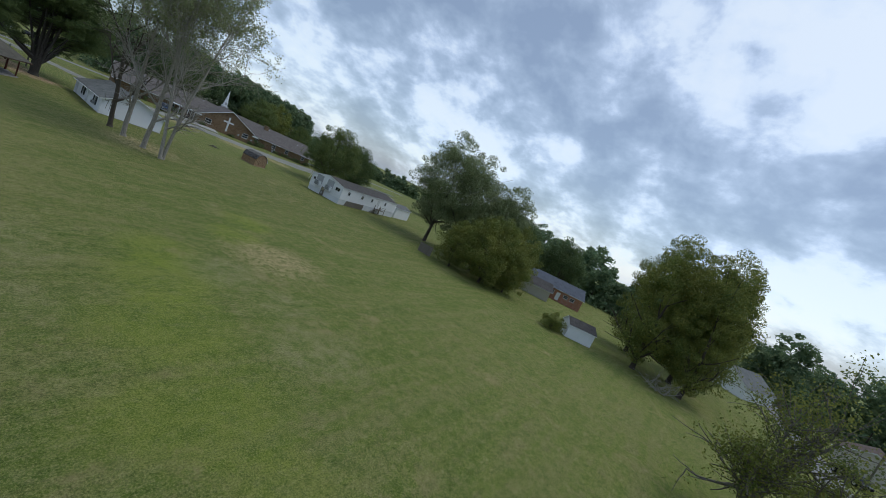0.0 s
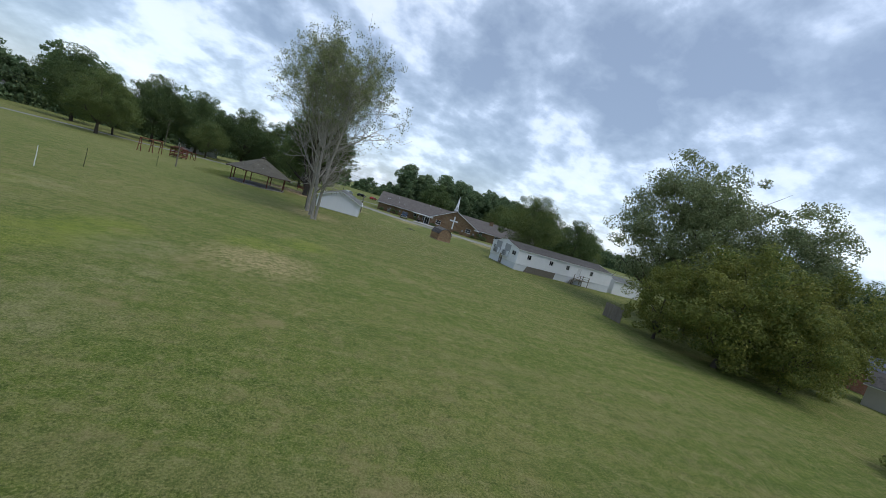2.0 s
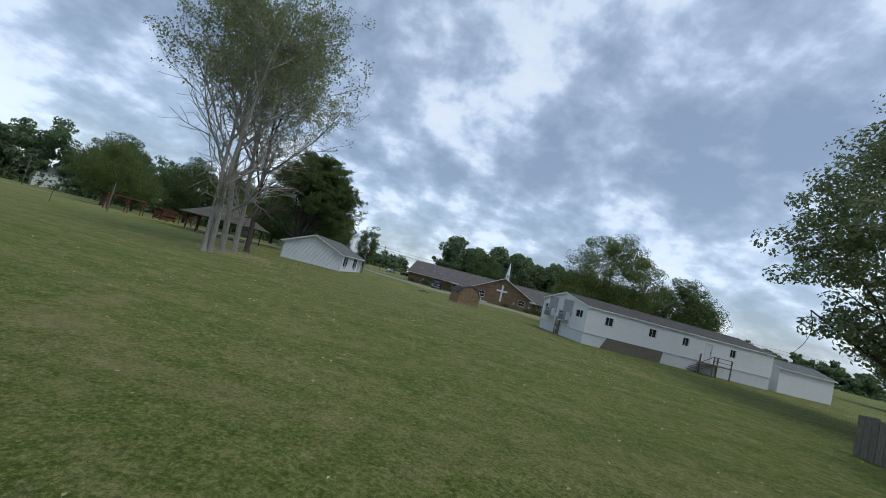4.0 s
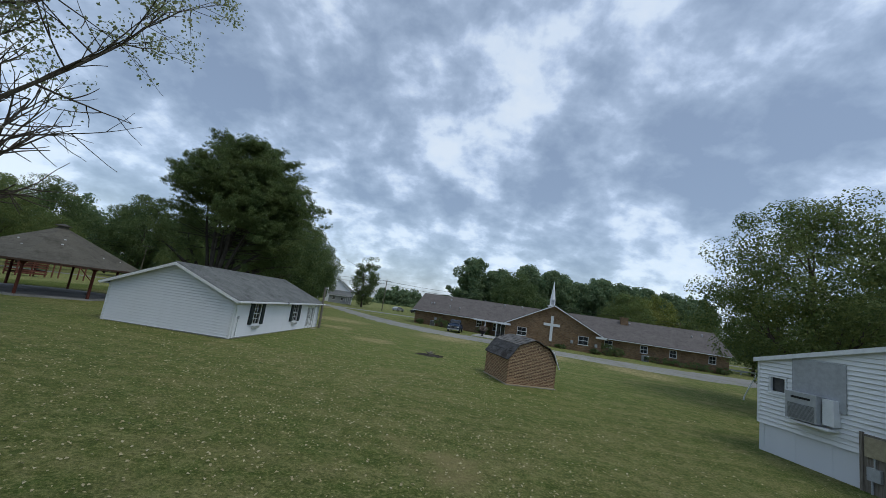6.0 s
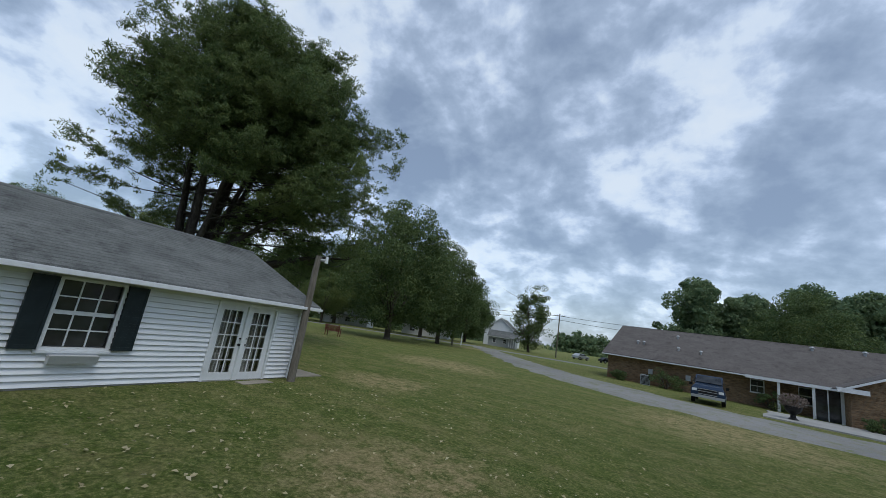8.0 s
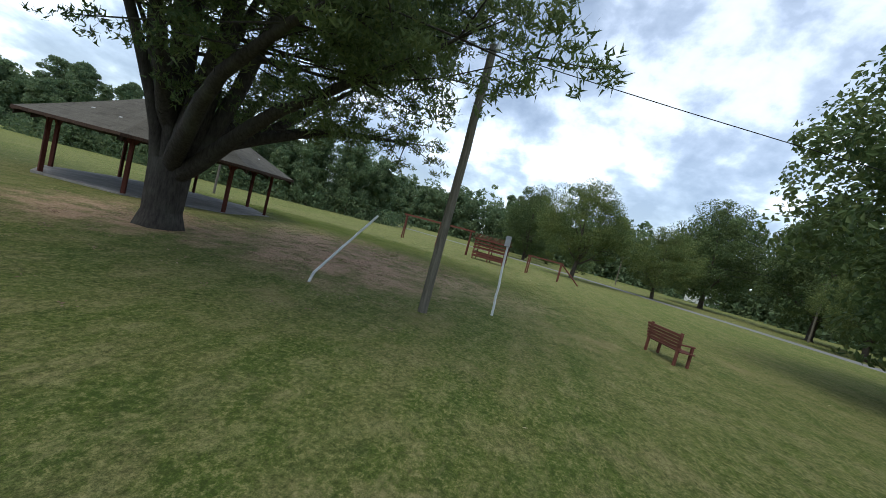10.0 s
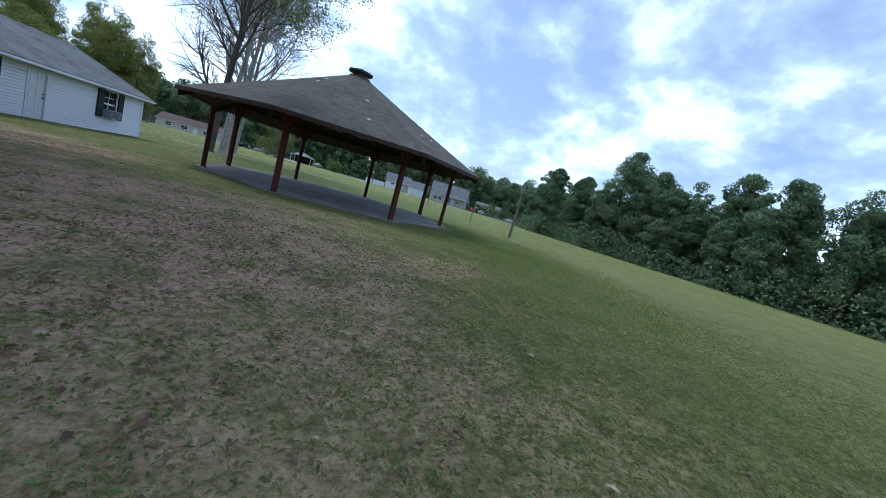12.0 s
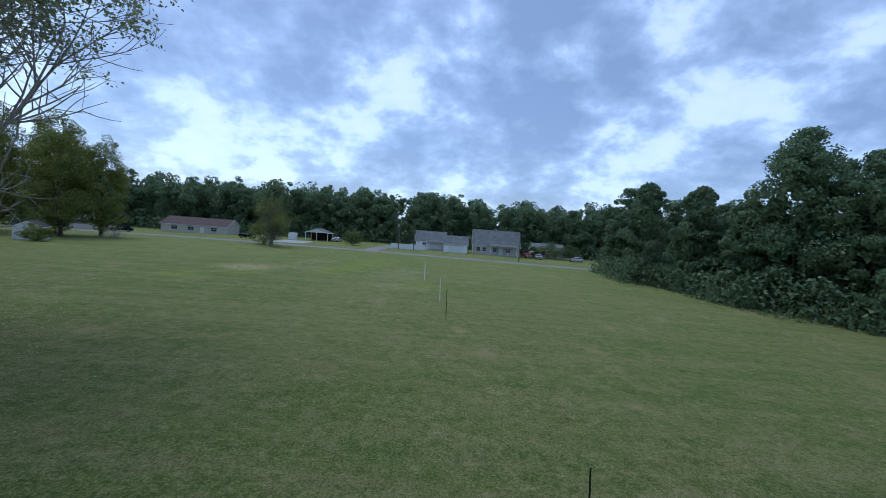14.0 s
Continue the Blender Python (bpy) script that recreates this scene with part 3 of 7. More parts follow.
def make_tree(seed, h, w, trunk_h, rad, leaf_mat, bark, blobs=70, per=60, leaf=0.42, rb=1.3, lop=0.25, label="", category="tree", low=None):
    r = np.random.default_rng(seed)
    ob = thing("tree", pose(0, 0, 0), label, category)
    segs, tips = [], []
    low = trunk_h * 0.75 if low is None else low
    top = Vector((r.normal() * 0.2, r.normal() * 0.2, trunk_h))
    segs.append((Vector((0, 0, -0.3)), Vector((0, 0, 0.35)), rad * 1.45, rad * 1.05))
    segs.append((Vector((0, 0, 0.35)), top, rad * 1.05, rad * 0.8))
    k = 6
    for i in range(k):
        a = 6.2832 * (i + r.uniform(-0.3, 0.3)) / k
        d = Vector((math.cos(a) * 0.8, math.sin(a) * 0.8, r.uniform(0.5, 1.4)))
        limb(r, segs, tips, top - Vector((0, 0, r.uniform(0, 0.25) * trunk_h)), d, 0.42 * max(w, h - trunk_h) * r.uniform(0.7, 1), rad * 0.45, 5, 0.08, 1)
    limb(r, segs, tips, top, (0, 0, 1), (h - trunk_h) * 0.7, rad * 0.7, 6, 0.2, 1, 0.15)
    mesh_part("trunk", tubes("trunk", segs, bark), ob)
    pts, out = crown_points(r, low, h, w, blobs, per, rb, lop=lop)
    v, f = leaf_arrays(r, pts, leaf, out=out)
    mesh_part("crown", from_arrays("crown", v, f, leaf_mat), ob)
    return ob


def at_ground(ob, x, y, turn=0.0, scale=1.0):
    ob.matrix_world = pose(x, y, gz(x, y) - 0.05, 0, 0, turn) @ Matrix.Diagonal((scale, scale, scale, 1))
    return ob


def copy_tree(ob, x, y, turn, scale, label="", group=""):
    c = copy_thing(ob, pose(x, y, gz(x, y) - 0.05, 0, 0, turn))
    c.scale = (scale, scale, scale * (0.92 + 0.16 * ((x * 7.3 + y * 3.1) % 1)))
    return tagged(c, label, "", group)


def pine(x, y):
    """The great many-stemmed pine behind the white house."""
    r = np.random.default_rng(11)
    ob = thing("pine_tree", pose(x, y, gz(x, y)), "huge dark green pine with many upright stems and bare inner limbs", "tree")
    segs = []
    segs.append((Vector((0, 0, -0.3)), Vector((0, 0, 0.5)), 0.80, 0.55))
    segs.append((Vector((0, 0, 0.5)), Vector((0, 0, 2.1)), 0.55, 0.60))
    # how far the crown reaches, all round from the east, and how it narrows with height
    ways, reaches = np.linspace(0, 2 * math.pi, 9), np.array([8.2, 10.8, 11.6, 10.2, 9.0, 7.0, 6.4, 6.4, 8.2])
    heights, shares = np.array([2.5, 5, 8, 11.3, 14.6, 16.8, 18.6, 19.8, 20.6]), np.array([0.85, 1.0, 1.0, 0.88, 0.66, 0.50, 0.34, 0.20, 0.08])
    plates, nodes = [], []
    for i in range(11):
        a = 6.2832 * i / 11 + r.uniform(-0.25, 0.25)
        out = r.uniform(0.08, 0.24) if i % 2 else r.uniform(0.34, 0.55)
        shorter = 1 - 0.72 * out
        out *= np.interp(a % 6.2832, ways, reaches) / 9.0
        p, d = Vector((0.28 * math.cos(a), 0.28 * math.sin(a), 1.8)), Vector((math.cos(a) * out + 0.03, math.sin(a) * out + 0.08, 1)).normalized()
        length, steps, rad = r.uniform(16.4, 18.2) * shorter, 11, r.uniform(0.18, 0.30)
        for s in range(steps):
            d = (d + Vector((r.normal() * 0.05, r.normal() * 0.05, 0.07))).normalized()
            q = p + d * length / steps
            segs.append((p, q, rad * (1 - s / steps * 0.85), rad * (1 - (s + 1) / steps * 0.85)))
            p = q
            if s >= 2:
                nodes.append((Vector(p), rad * (1 - s / steps * 0.85)))
        plates.append((np.array(p), 0.7))
    for p, rad in nodes:
        for _ in range(5 if p.z > 11.5 else 4 if p.z > 8 else 3):
            a = r.uniform(0, 6.2832)
            edge = np.interp(a, ways, reaches) * np.interp(p.z, heights, shares)
            along = p.x * math.cos(a) + p.y * math.sin(a)
            reach = (edge - max(0.0, along)) * r.uniform(0.5, 1.0)
            # the side towards the south and east has dropped its lower limbs
            bare = (p.z < 10.5 and 3.3 < a < 5.15) or (p.z < 7.5 and 5.15 <= a < 6.1)
            if reach < 0.7 or (bare and r.uniform() < 0.92) or (p.z < 7 and r.uniform() < (0.15 if 0.3 < a < 2.4 else 0.6)):
                continue
            q, dd = Vector(p), Vector((math.cos(a), math.sin(a), r.uniform(-0.04, 0.28))).normalized()
            for s in range(5):
                dd = (dd + Vector(r.normal(size=3)) * 0.08 + Vector((0, 0, 0.02 if s < 3 else 0.07))).normalized()
                n = q + dd * reach / 5
                segs.append((q, n, max(0.012, rad * 0.3 * (1 - s / 5)), max(0.01, rad * 0.3 * (1 - (s + 1) / 5))))
                q = n
                if s >= 2:
                    plates.append((np.array(q), 0.55 + 0.06 * reach))
                    for w in (-1, 1):
                        side_way = Vector((-dd.y * w, dd.x * w, 0.1)) + dd * 0.8
                        e = q + side_way.normalized() * r.uniform(0.5, 1.2)
                        segs.append((q, e, 0.016, 0.008))
                        plates.append((np.array(e), 0.5))
    # long low limbs that sweep out over the lawn
    for a, z, far in ((0.95, 2.3, 8), (1.45, 2.0, 8), (2.75, 2.6, 7), (2.2, 2.8, 6), (0.5, 3.2, 5), (3.3, 3.0, 6)):
        q, dd = Vector((0, 0, z - 0.5)), Vector((math.cos(a), math.sin(a), 0.62)).normalized()
        for s in range(far):
            dd = (dd + Vector(r.normal(size=3)) * 0.07 + Vector((0, 0, 0.02 if s < 3 else -0.06))).normalized()
            n = q + dd * 1.25
            segs.append((q, n, 0.30 * (1 - s / (far + 1)), 0.30 * (1 - (s + 1) / (far + 1))))
            q = n
            if s >= far - 4:
                for _ in range(5):
                    e = q + Vector(r.normal(size=3) * (0.9, 0.9, 0.3))
                    segs.append((q, e, 0.03, 0.01))
                    plates.append((np.array(e), 0.6))
    mesh_part("trunk", tubes("trunk", segs, M_BARK_PINE), ob)
    # needles stand out in tufts, and the tufts lie in level plates
    tuft = []
    for c, wide in plates:
        k = 10
        tuft.append(c + r.normal(size=(k, 3)) * (wide * 0.45, wide * 0.45, 0.21))
    c = np.concatenate(tuft)
    c = c[c[:, 2] < 20.7]
    per = 19
    d = r.normal(size=(len(c), per, 3))
    d[:, :, 2] += 0.5
    d /= np.linalg.norm(d, axis=2)[:, :, None]
    length = r.uniform(0.12, 0.22, (len(c), per, 1))
    base = c[:, None, :] + r.normal(size=(len(c), per, 3)) * (0.10, 0.10, 0.05)
    s = np.cross(d, r.normal(size=d.shape))
    s /= np.linalg.norm(s, axis=2)[:, :, None]
    v = np.stack([base - s * 0.027, base + s * 0.027, base + d * length], 2).reshape(-1, 3)
    f = np.arange(len(v)).reshape(-1, 3)
    mesh_part("crown", from_arrays("crown", v, f, M_LEAF_PINE), ob)
    return ob


def tall_maple(seed, x, y, h, stems, spread, label, dark=False):
    """A tall vase-shaped tree: long rising limbs, a fan of fine twigs and a light crown."""
    r = np.random.default_rng(seed)
    ob = thing("maple_tree", pose(x, y, gz(x, y)), label, "tree", "row of tall maples")
    segs, tips = [], []
    for s in range(stems):
        a = r.uniform(0, 6.28)
        lean = 0.03 if stems == 1 else 0.09
        p, d, rad = Vector((0.35 * s, 0.25 * s, -0.2)), Vector((math.cos(a) * lean, math.sin(a) * lean, 1)), 0.30 if stems == 1 else 0.22
        steps, start = 12, r.uniform(0, 6.28)
        segs.append((p, p + Vector((0, 0, 0.5)), rad * 1.5, rad))
        for i in range(steps):
            d = (d + Vector((r.normal() * 0.04, r.normal() * 0.04, 0.03))).normalized()
            q = p + d * h * 0.92 / steps
            r0, r1 = rad * (1 - i / steps * 0.9), rad * (1 - (i + 1) / steps * 0.9)
            segs.append((p, q, r0, r1))
            p = q
            if 1 <= i <= 8:
                # one great limb at each height, turning round the stem
                b = start + 2.4 * i + r.uniform(-0.4, 0.4)
                k = i / steps
                out = Vector((math.cos(b), math.sin(b), r.uniform(0.75, 1.15)))
                length = spread * np.interp(k, (0.08, 0.2, 0.4, 0.7), (0.9, 1.9, 1.9, 1.2)) * r.uniform(0.75, 1.0)
                mine = []
                limb(r, segs, mine, p, out, length, max(0.04, r0 * 0.5), 7, 0.085, 2, 0.13)
                tips += [m for m in mine if m[2] > h * 0.32 or r.uniform() < 0.05]
            if i >= 3:
                b = r.uniform(0, 6.2832)
                mine = []
                limb(r, segs, mine, p, (math.cos(b), math.sin(b), 0.9), spread * 0.7 * r.uniform(0.5, 1), max(0.025, r0 * 0.3), 5, 0.08, 1, 0.15)
                tips += [m for m in mine if m[2] > h * 0.32]
    mesh_part("trunk", tubes("trunk", segs, M_BARK if dark else M_BARK_GREY), ob)
    c = np.array(tips)
    far = np.hypot(c[:, 0], c[:, 1]) / (spread * 1.4)
    thick = np.clip((c[:, 2] / h - 0.46) / 0.34 + 0.25 * (far - 0.6), 0.015, 1.0) * min(1.0, 1500 * stems ** 0.5 / len(c))
    c = c[r.uniform(size=len(c)) < thick]
    per = 14
    pts = (c[:, None, :] + r.normal(size=(len(c), per, 3)) * (0.30, 0.30, 0.28)).reshape(-1, 3)
    v, f = leaf_arrays(r, pts, 0.185, 0.75)
    mesh_part("crown", from_arrays("crown", v, f, M_LEAF_PALE), ob)
    return ob


def woods(name, front, back, material, label, blobs=40, leaves=70, leaf=0.5, seed=5):
    """A belt of wood that nobody could count: leafy crowns with dense hearts, undergrowth at the foot, and coarser crowns behind."""
    r = np.random.default_rng(seed)
    pts, outs, segs, sizes = [], [], [], []
    for spots, share, grow in ((front, 1.0, 1.0), (back, 0.45, 1.4)):
        for x, y, h, w in spots:
            base = np.array([x, y, gz(x, y)])
            c, o = belt_points(r, h, w, max(6, int(blobs * share)), max(8, int(leaves * share)))
            n = len(c) // 5
            heart = c[r.integers(0, len(c), n)] * (0.62, 0.62, 0.86)
            foot = r.uniform(-1, 1, (n // 2, 3)) * (w * 0.62, w * 0.62, 0) + np.stack([np.zeros(n // 2), np.zeros(n // 2), h * 0.24 * r.uniform(0, 1, n // 2) ** 1.4], 1)
            for q, way, size in ((c, o, 1.0), (heart, r.normal(size=(n, 3)), 2.2), (foot, r.normal(size=(n // 2, 3)), 1.4)):
                pts.append(base + q)
                outs.append(way)
                sizes.append(np.full(len(q), leaf * grow * size))
            segs.append((base + (0, 0, -0.3), base + (0, 0, h * 0.45), 0.20, 0.10))
    v, f = spray_arrays(r, np.concatenate(pts), np.concatenate(sizes), np.concatenate(outs))
    ob = tagged(new(name, from_arrays(name, v, f, material)), label, "woods", kind="stuff")
    mesh_part("trunks", tubes("trunks", segs, M_BARK), ob, "dark trunks")
    return ob


def belt(pts, gap, h, w, depth, seed, least=0.68, most=1.18):
    r = np.random.default_rng(seed)
    out = []
    for p in smooth_line(pts, gap):
        for k in range(depth):
            s = r.uniform(least, most)
            out.append((p.x + r.normal() * 2 , p.y + r.normal() * 2, h * s, w * s))
    return out


def shifted(spots, dx, dy, lift=1.0):
    return [(x + dx, y + dy, h * lift, w) for x, y, h, w in spots]


west = belt([(-90, -8), (-79, -20), (-75, -32)], 5.6, 16.5, 9, 1, 1) + belt([(-76.5, -33), (-73.5, -39), (-69, -50), (-68.5, -62), (-70, -78), (-71, -83)], 5.8, 18.5, 9.5, 1, 13)
woods("west_woods", west, shifted(west, -8, -4.5, 0.92) + shifted(west, -17, -2, 0.95), M_LEAF_FAR, "dense dark green wood edging the lawn", 70, 230, 0.30, 2)
south = belt([(170, -146), (90, -146), (40, -146), (0, -148), (-60, -148), (-120, -136)], 5.0, 18.5, 14, 1, 3, 0.82, 1.12)
woods("south_woods", south, shifted(south, 2, -12, 1.1) + shifted(south, -3, -26, 1.2), M_LEAF_FAR, "long belt of dark green wood behind the road houses", 46, 84, 0.60, 4)
north = belt([(20, 101), (36, 105), (60, 108), (86, 111), (100, 114)], 4.6, 20.0, 13, 1, 5, 0.88, 1.10)
woods("north_woods", north, shifted(north, 2, 10, 1.08) + shifted(north, 4, 22, 1.12), M_LEAF_FAR, "dark green wood behind the brick church", 70, 150, 0.46, 6)
nw = belt([(-62, 175), (-70, 130), (-110, 100), (-145, 70), (-160, 20), (-165, -40)], 6.0, 20, 15, 1, 7)
woods("northwest_woods", nw, shifted(nw, -12, 10, 1.2), M_LEAF_FAR, "distant mixed wood beyond the road", 44, 80, 0.70, 8)
valley = belt([(-40, 260), (20, 280), (90, 250), (160, 190), (210, 120)], 8, 10.5, 14, 1, 9)
woods("valley_woods", valley, shifted(valley, 6, 20, 1.3), M_LEAF_FAR, "far hazy wooded hillside", 36, 60, 0.95, 10)
east = belt([(190, 60), (160, 0), (130, -40), (120, -80), (130, -130)], 6.5, 17, 15, 1, 11)
woods("east_woods", east, shifted(east, 14, 0, 1.15), M_LEAF_FAR, "dark woods beyond the eastern houses", 42, 80, 0.68, 12)

pine(-12.6, 16.7)
tall_maple(21, -8.5, -8.4, 24, 1, 5.6, "tall thin maple with dark ivy-clad trunk and pale sparse leaves", True)
tall_maple(22, -7.9, -12.1, 25, 1, 4.9, "tall thin maple with pale bark and sparse silvery leaves")
tall_maple(23, -6.85, -16.2, 26, 1, 4.7, "tall thin grey-barked maple with half-bare crown")
tall_maple(24, -6.1, -20.1, 26.0, 2, 4.8, "twin-stemmed tall maple with pale bark and light crown")

T_DARK = make_tree(31, 17.0, 13.5, 3.0, 0.38, M_LEAF_DARK, M_BARK, 290, 150, 0.28, 1.45, label="broad dark green oak on the lawn", low=1.6)
at_ground(T_DARK, -18.6, 44.8, 20)
T_MID = make_tree(32, 15.6, 13.2, 3.0, 0.36, M_LEAF_MID, M_BARK, 260, 230, 0.19, 1.3, label="leafy green maple beside the driveway", low=2.4)
at_ground(T_MID, 39.2, 5.6)
T_AUT = make_tree(33, 12.5, 11, 1.2, 0.25, M_LEAF_AUTUMN, M_BARK, 200, 130, 0.26, 1.1, label="dense yellow-green tree reaching down to the grass", low=0.2)
at_ground(T_AUT, 36.6, -47.5)
T_TALL = make_tree(34, 26, 14.5, 5.0, 0.42, M_LEAF_SILVER, M_BARK, 300, 110, 0.33, 1.5, lop=0.25, label="tall open-crowned tree behind the dense bushes", low=4)
at_ground(T_TALL, 46.5, -25.8)
T_COL = make_tree(35, 22, 9.0, 2.0, 0.4, M_LEAF_AUTUMN, M_BARK, 220, 170, 0.26, 1.25, label="tall dark green tree reaching to the ground", low=0.4)
at_ground(T_COL, 42.5, -75.5)

at_ground(make_tree(36, 17.0, 8.2, 2.0, 0.3, M_LEAF_DARK, M_BARK, 150, 130, 0.28, 1.15, label="dark conical tree by the far house", low=0.4), -15.8, 98, 60)

for x, y, a, s, lab in ((-19.0, 58.5, 70, 0.88, ""), (-33, 76, 140, 1.05, ""), (-46, 82, 200, 1.2, ""), (-60, 78, 33, 1.15, ""), (-72, 74, 300, 1.2, ""),
                        (-90, 66, 80, 1.25, ""), (-30, 92, 190, 0.9, ""), (30, 82, 50, 0.95, ""), (-126, 30, 50, 1.1, ""),
                        (90, -30, 20, 1.05, ""), (98, -44, 120, 1.0, ""), (60, 20, 200, 0.9, ""),
                        (110, 20, 200, 1.1, ""), (71, 53, 130, 0.74, ""), (84, -22, 200, 1.0, ""), (-100, 29, 250, 1.0, "")):
    copy_tree(T_DARK, x, y, a, s, lab)
for x, y, a, s, lab in ((-66, 36.5, 70, 1.0, "green tree standing alone by the road"), (-70, 50, 210, 0.8, "smaller green tree beside the road"), (62, 88, 90, 1.0, ""), (-52, 66, 140, 0.8, ""),
                        (80, 84, 30, 0.8, ""), (96, 70, 10, 0.8, ""), (78, 40, 200, 0.85, "")):
    copy_tree(T_MID, x, y, a, s, lab)
for x, y, a, s, lab in ((34.6, -41.5, 90, 0.66, "dense leafy bush-like tree at the lawn edge"), (40.5, -51, 200, 0.7, ""), (45, -41, 290, 1.0, ""), (50, -46, 20, 1.05, ""), (65, 99, 50, 0.9, "round yellow-green tree behind the church"),
                        (75, 99, 50, 1.4, "broad yellow-brown tree behind the church")):
    copy_tree(T_AUT, x, y, a, s, lab)
for x, y, a, s, lab in ((47.5, -33, 100, 0.9, ""), (52, -40, 200, 0.78, "")):
    copy_tree(T_TALL, x, y, a, s, lab)
for x, y, a, s, lab in ((41.0, -82.5, 100, 0.9, ""), (49, -81, 200, 1.06, ""), (57, -73, 10, 1.02, ""), (64, -84, 60, 1.1, "")):
    copy_tree(T_COL, x, y, a, s, lab)


# ---- building parts ----
def spans(a, b, cuts):
    """The stretch from a to b less the cuts."""
    out, at = [], a
    for c0, c1 in sorted(cuts):
        if c0 > at:
            out.append((at, min(c0, b)))
        at = max(at, c1)
    if at < b:
        out.append((at, b))
    return [(p, q) for p, q in out if q - p > 0.02]


def wall_body(m, length, z0, z1, openings, thick=0.14, gable=0.0):
    """A wall with real openings, in its own frame; gable: the height of a triangle over it."""
    bm = B()
    xs = sorted({0.003, length - 0.003, *[o[0] for o in openings], *[o[1] for o in openings]})
    for a, b in zip(xs, xs[1:]):
        mid = (a + b) / 2
        for p, q in spans(z0, z1, [(o[2], o[3]) for o in openings if o[0] < mid < o[1]]):
            box(bm, a, -thick, p, b, 0, q)
    if gable:
        prism(bm, [(0.004, 0, z1 + 0.002), (length - 0.004, 0, z1 + 0.002), (length / 2, 0, z1 + gable)], (0, -thick, 0))
    return put(bm, m)


BOARDS = {}


def board_mesh(length, course, material, proud):
    """A lap board, thick at its lower edge; alike lengths share one mesh."""
    key = (round(length, 2), course, material.name)
    if key not in BOARDS:
        bm = B()
        prism(bm, [(0, 0.001, 0), (0, proud, 0), (0, proud * 0.18, course * 0.84), (0, 0.001, course * 0.84)], (key[0], 0, 0))
        bmesh.ops.recalc_face_normals(bm, faces=bm.faces[:])
        me = bpy.data.meshes.new("siding_board")
        bm.to_mesh(me)
        bm.free()
        me.materials.append(material)
        BOARDS[key] = me
    return BOARDS[key]


def siding(parent, m, length, z0, z1, openings, course, material, gable=0.0, proud=0.05):
    z, rows = z0, []
    while z + course * 0.5 < z1 + gable:
        mid = z + course / 2
        a, b = 0.0, length
        if mid > z1:
            k = (mid - z1) / gable
            a, b = length / 2 * k, length - length / 2 * k
        rows += [(p, q, z) for p, q in spans(a, b, [(o[0] - 0.05, o[1] + 0.05) for o in openings if o[2] < mid < o[3]])]
        z += course
    for p, q, z in rows:
        ob = new("siding_board", board_mesh(q - p, course, material, proud))
        ob.parent = parent
        ob.matrix_local = m @ Matrix.Translation((p, 0, z))


def sash_window(parent, m, x, z, w, h, shutters=False, rows=2, cols=2, ac=False, box_below=False, dark=M_GLASS):
    """Window at x, z (its lower left corner), in the wall's frame."""
    bm = B()
    t = 0.06
    for a in ((x - t, z - t, x + w + t, z), (x - t, z + h, x + w + t, z + h + t), (x - t, z, x, z + h), (x + w, z, x + w + t, z + h)):
        box(bm, a[0], -0.10, a[1], a[2], 0.056, a[3])
    if rows >= 1:
        box(bm, x, -0.07, z + h * 0.48, x + w, -0.02, z + h * 0.54)
    win = part("window", put(bm, m), M_WHITE, parent, "white framed window")
    bm = B()
    box(bm, x, -0.075, z, x + w, -0.06, z + h)
    part("pane", put(bm, m), dark, win)
    bm = B()
    for i in range(1, cols):
        box(bm, x + w * i / cols - 0.012, -0.058, z, x + w * i / cols + 0.012, -0.03, z + h)
    for i in range(1, int(rows * 2)):
        box(bm, x, -0.056, z + h * i / int(rows * 2) - 0.012, x + w, -0.032, z + h * i / int(rows * 2) + 0.012)
    part("muntin", put(bm, m), M_WHITE, win)
    bm = B()
    box(bm, x - 0.1, -0.02, z - 0.11, x + w + 0.1, 0.08, z - 0.06)
    part("sill", put(bm, m), M_WHITE, win)
    if shutters:
        for s in (x - t - 0.40, x + w + t + 0.02):
            bm = B()
            box(bm, s, 0.012, z - 0.04, s + 0.38, 0.102, z + h + 0.04)
            for zz in (z - 0.04, z + h / 2 - 0.04, z + h - 0.04):
                box(bm, s, 0.100, zz, s + 0.38, 0.116, zz + 0.08)
            for q in (s, s + 0.33):
                box(bm, q, 0.100, z, q + 0.05, 0.115, z + h)
            k = z + 0.08
            while k < z + h - 0.06:
                box(bm, s + 0.05, 0.100, k, s + 0.33, 0.107, k + 0.045)
                k += 0.06
            part("shutter", put(bm, m), M_SHUTTER, win, "dark louvred shutter")
    if ac:
        bm = B()
        box(bm, x + 0.08, -0.05, z + 0.02, x + w - 0.08, 0.42, z + 0.40)
        unit = part("air_conditioner", put(bm, m), M_GREY_PAINT, win, "pale grey window air conditioner")
        bm = B()
        for i in range(9):
            box(bm, x + 0.12, 0.418, z + 0.05 + i * 0.037, x + w - 0.12, 0.43, z + 0.068 + i * 0.037)
        part("grille", put(bm, m), M_DARK_METAL, unit)
    if box_below:
        bm = B()
        prism(bm, [(x + 0.12, 0.045, z - 0.14), (x + 0.12, 0.24, z - 0.14), (x + 0.12, 0.17, z - 0.31), (x + 0.12, 0.045, z - 0.31)], (w - 0.24, 0, 0))
        part("flower_box", put(bm, m), M_SOFFIT, win, "grey-white flower box")


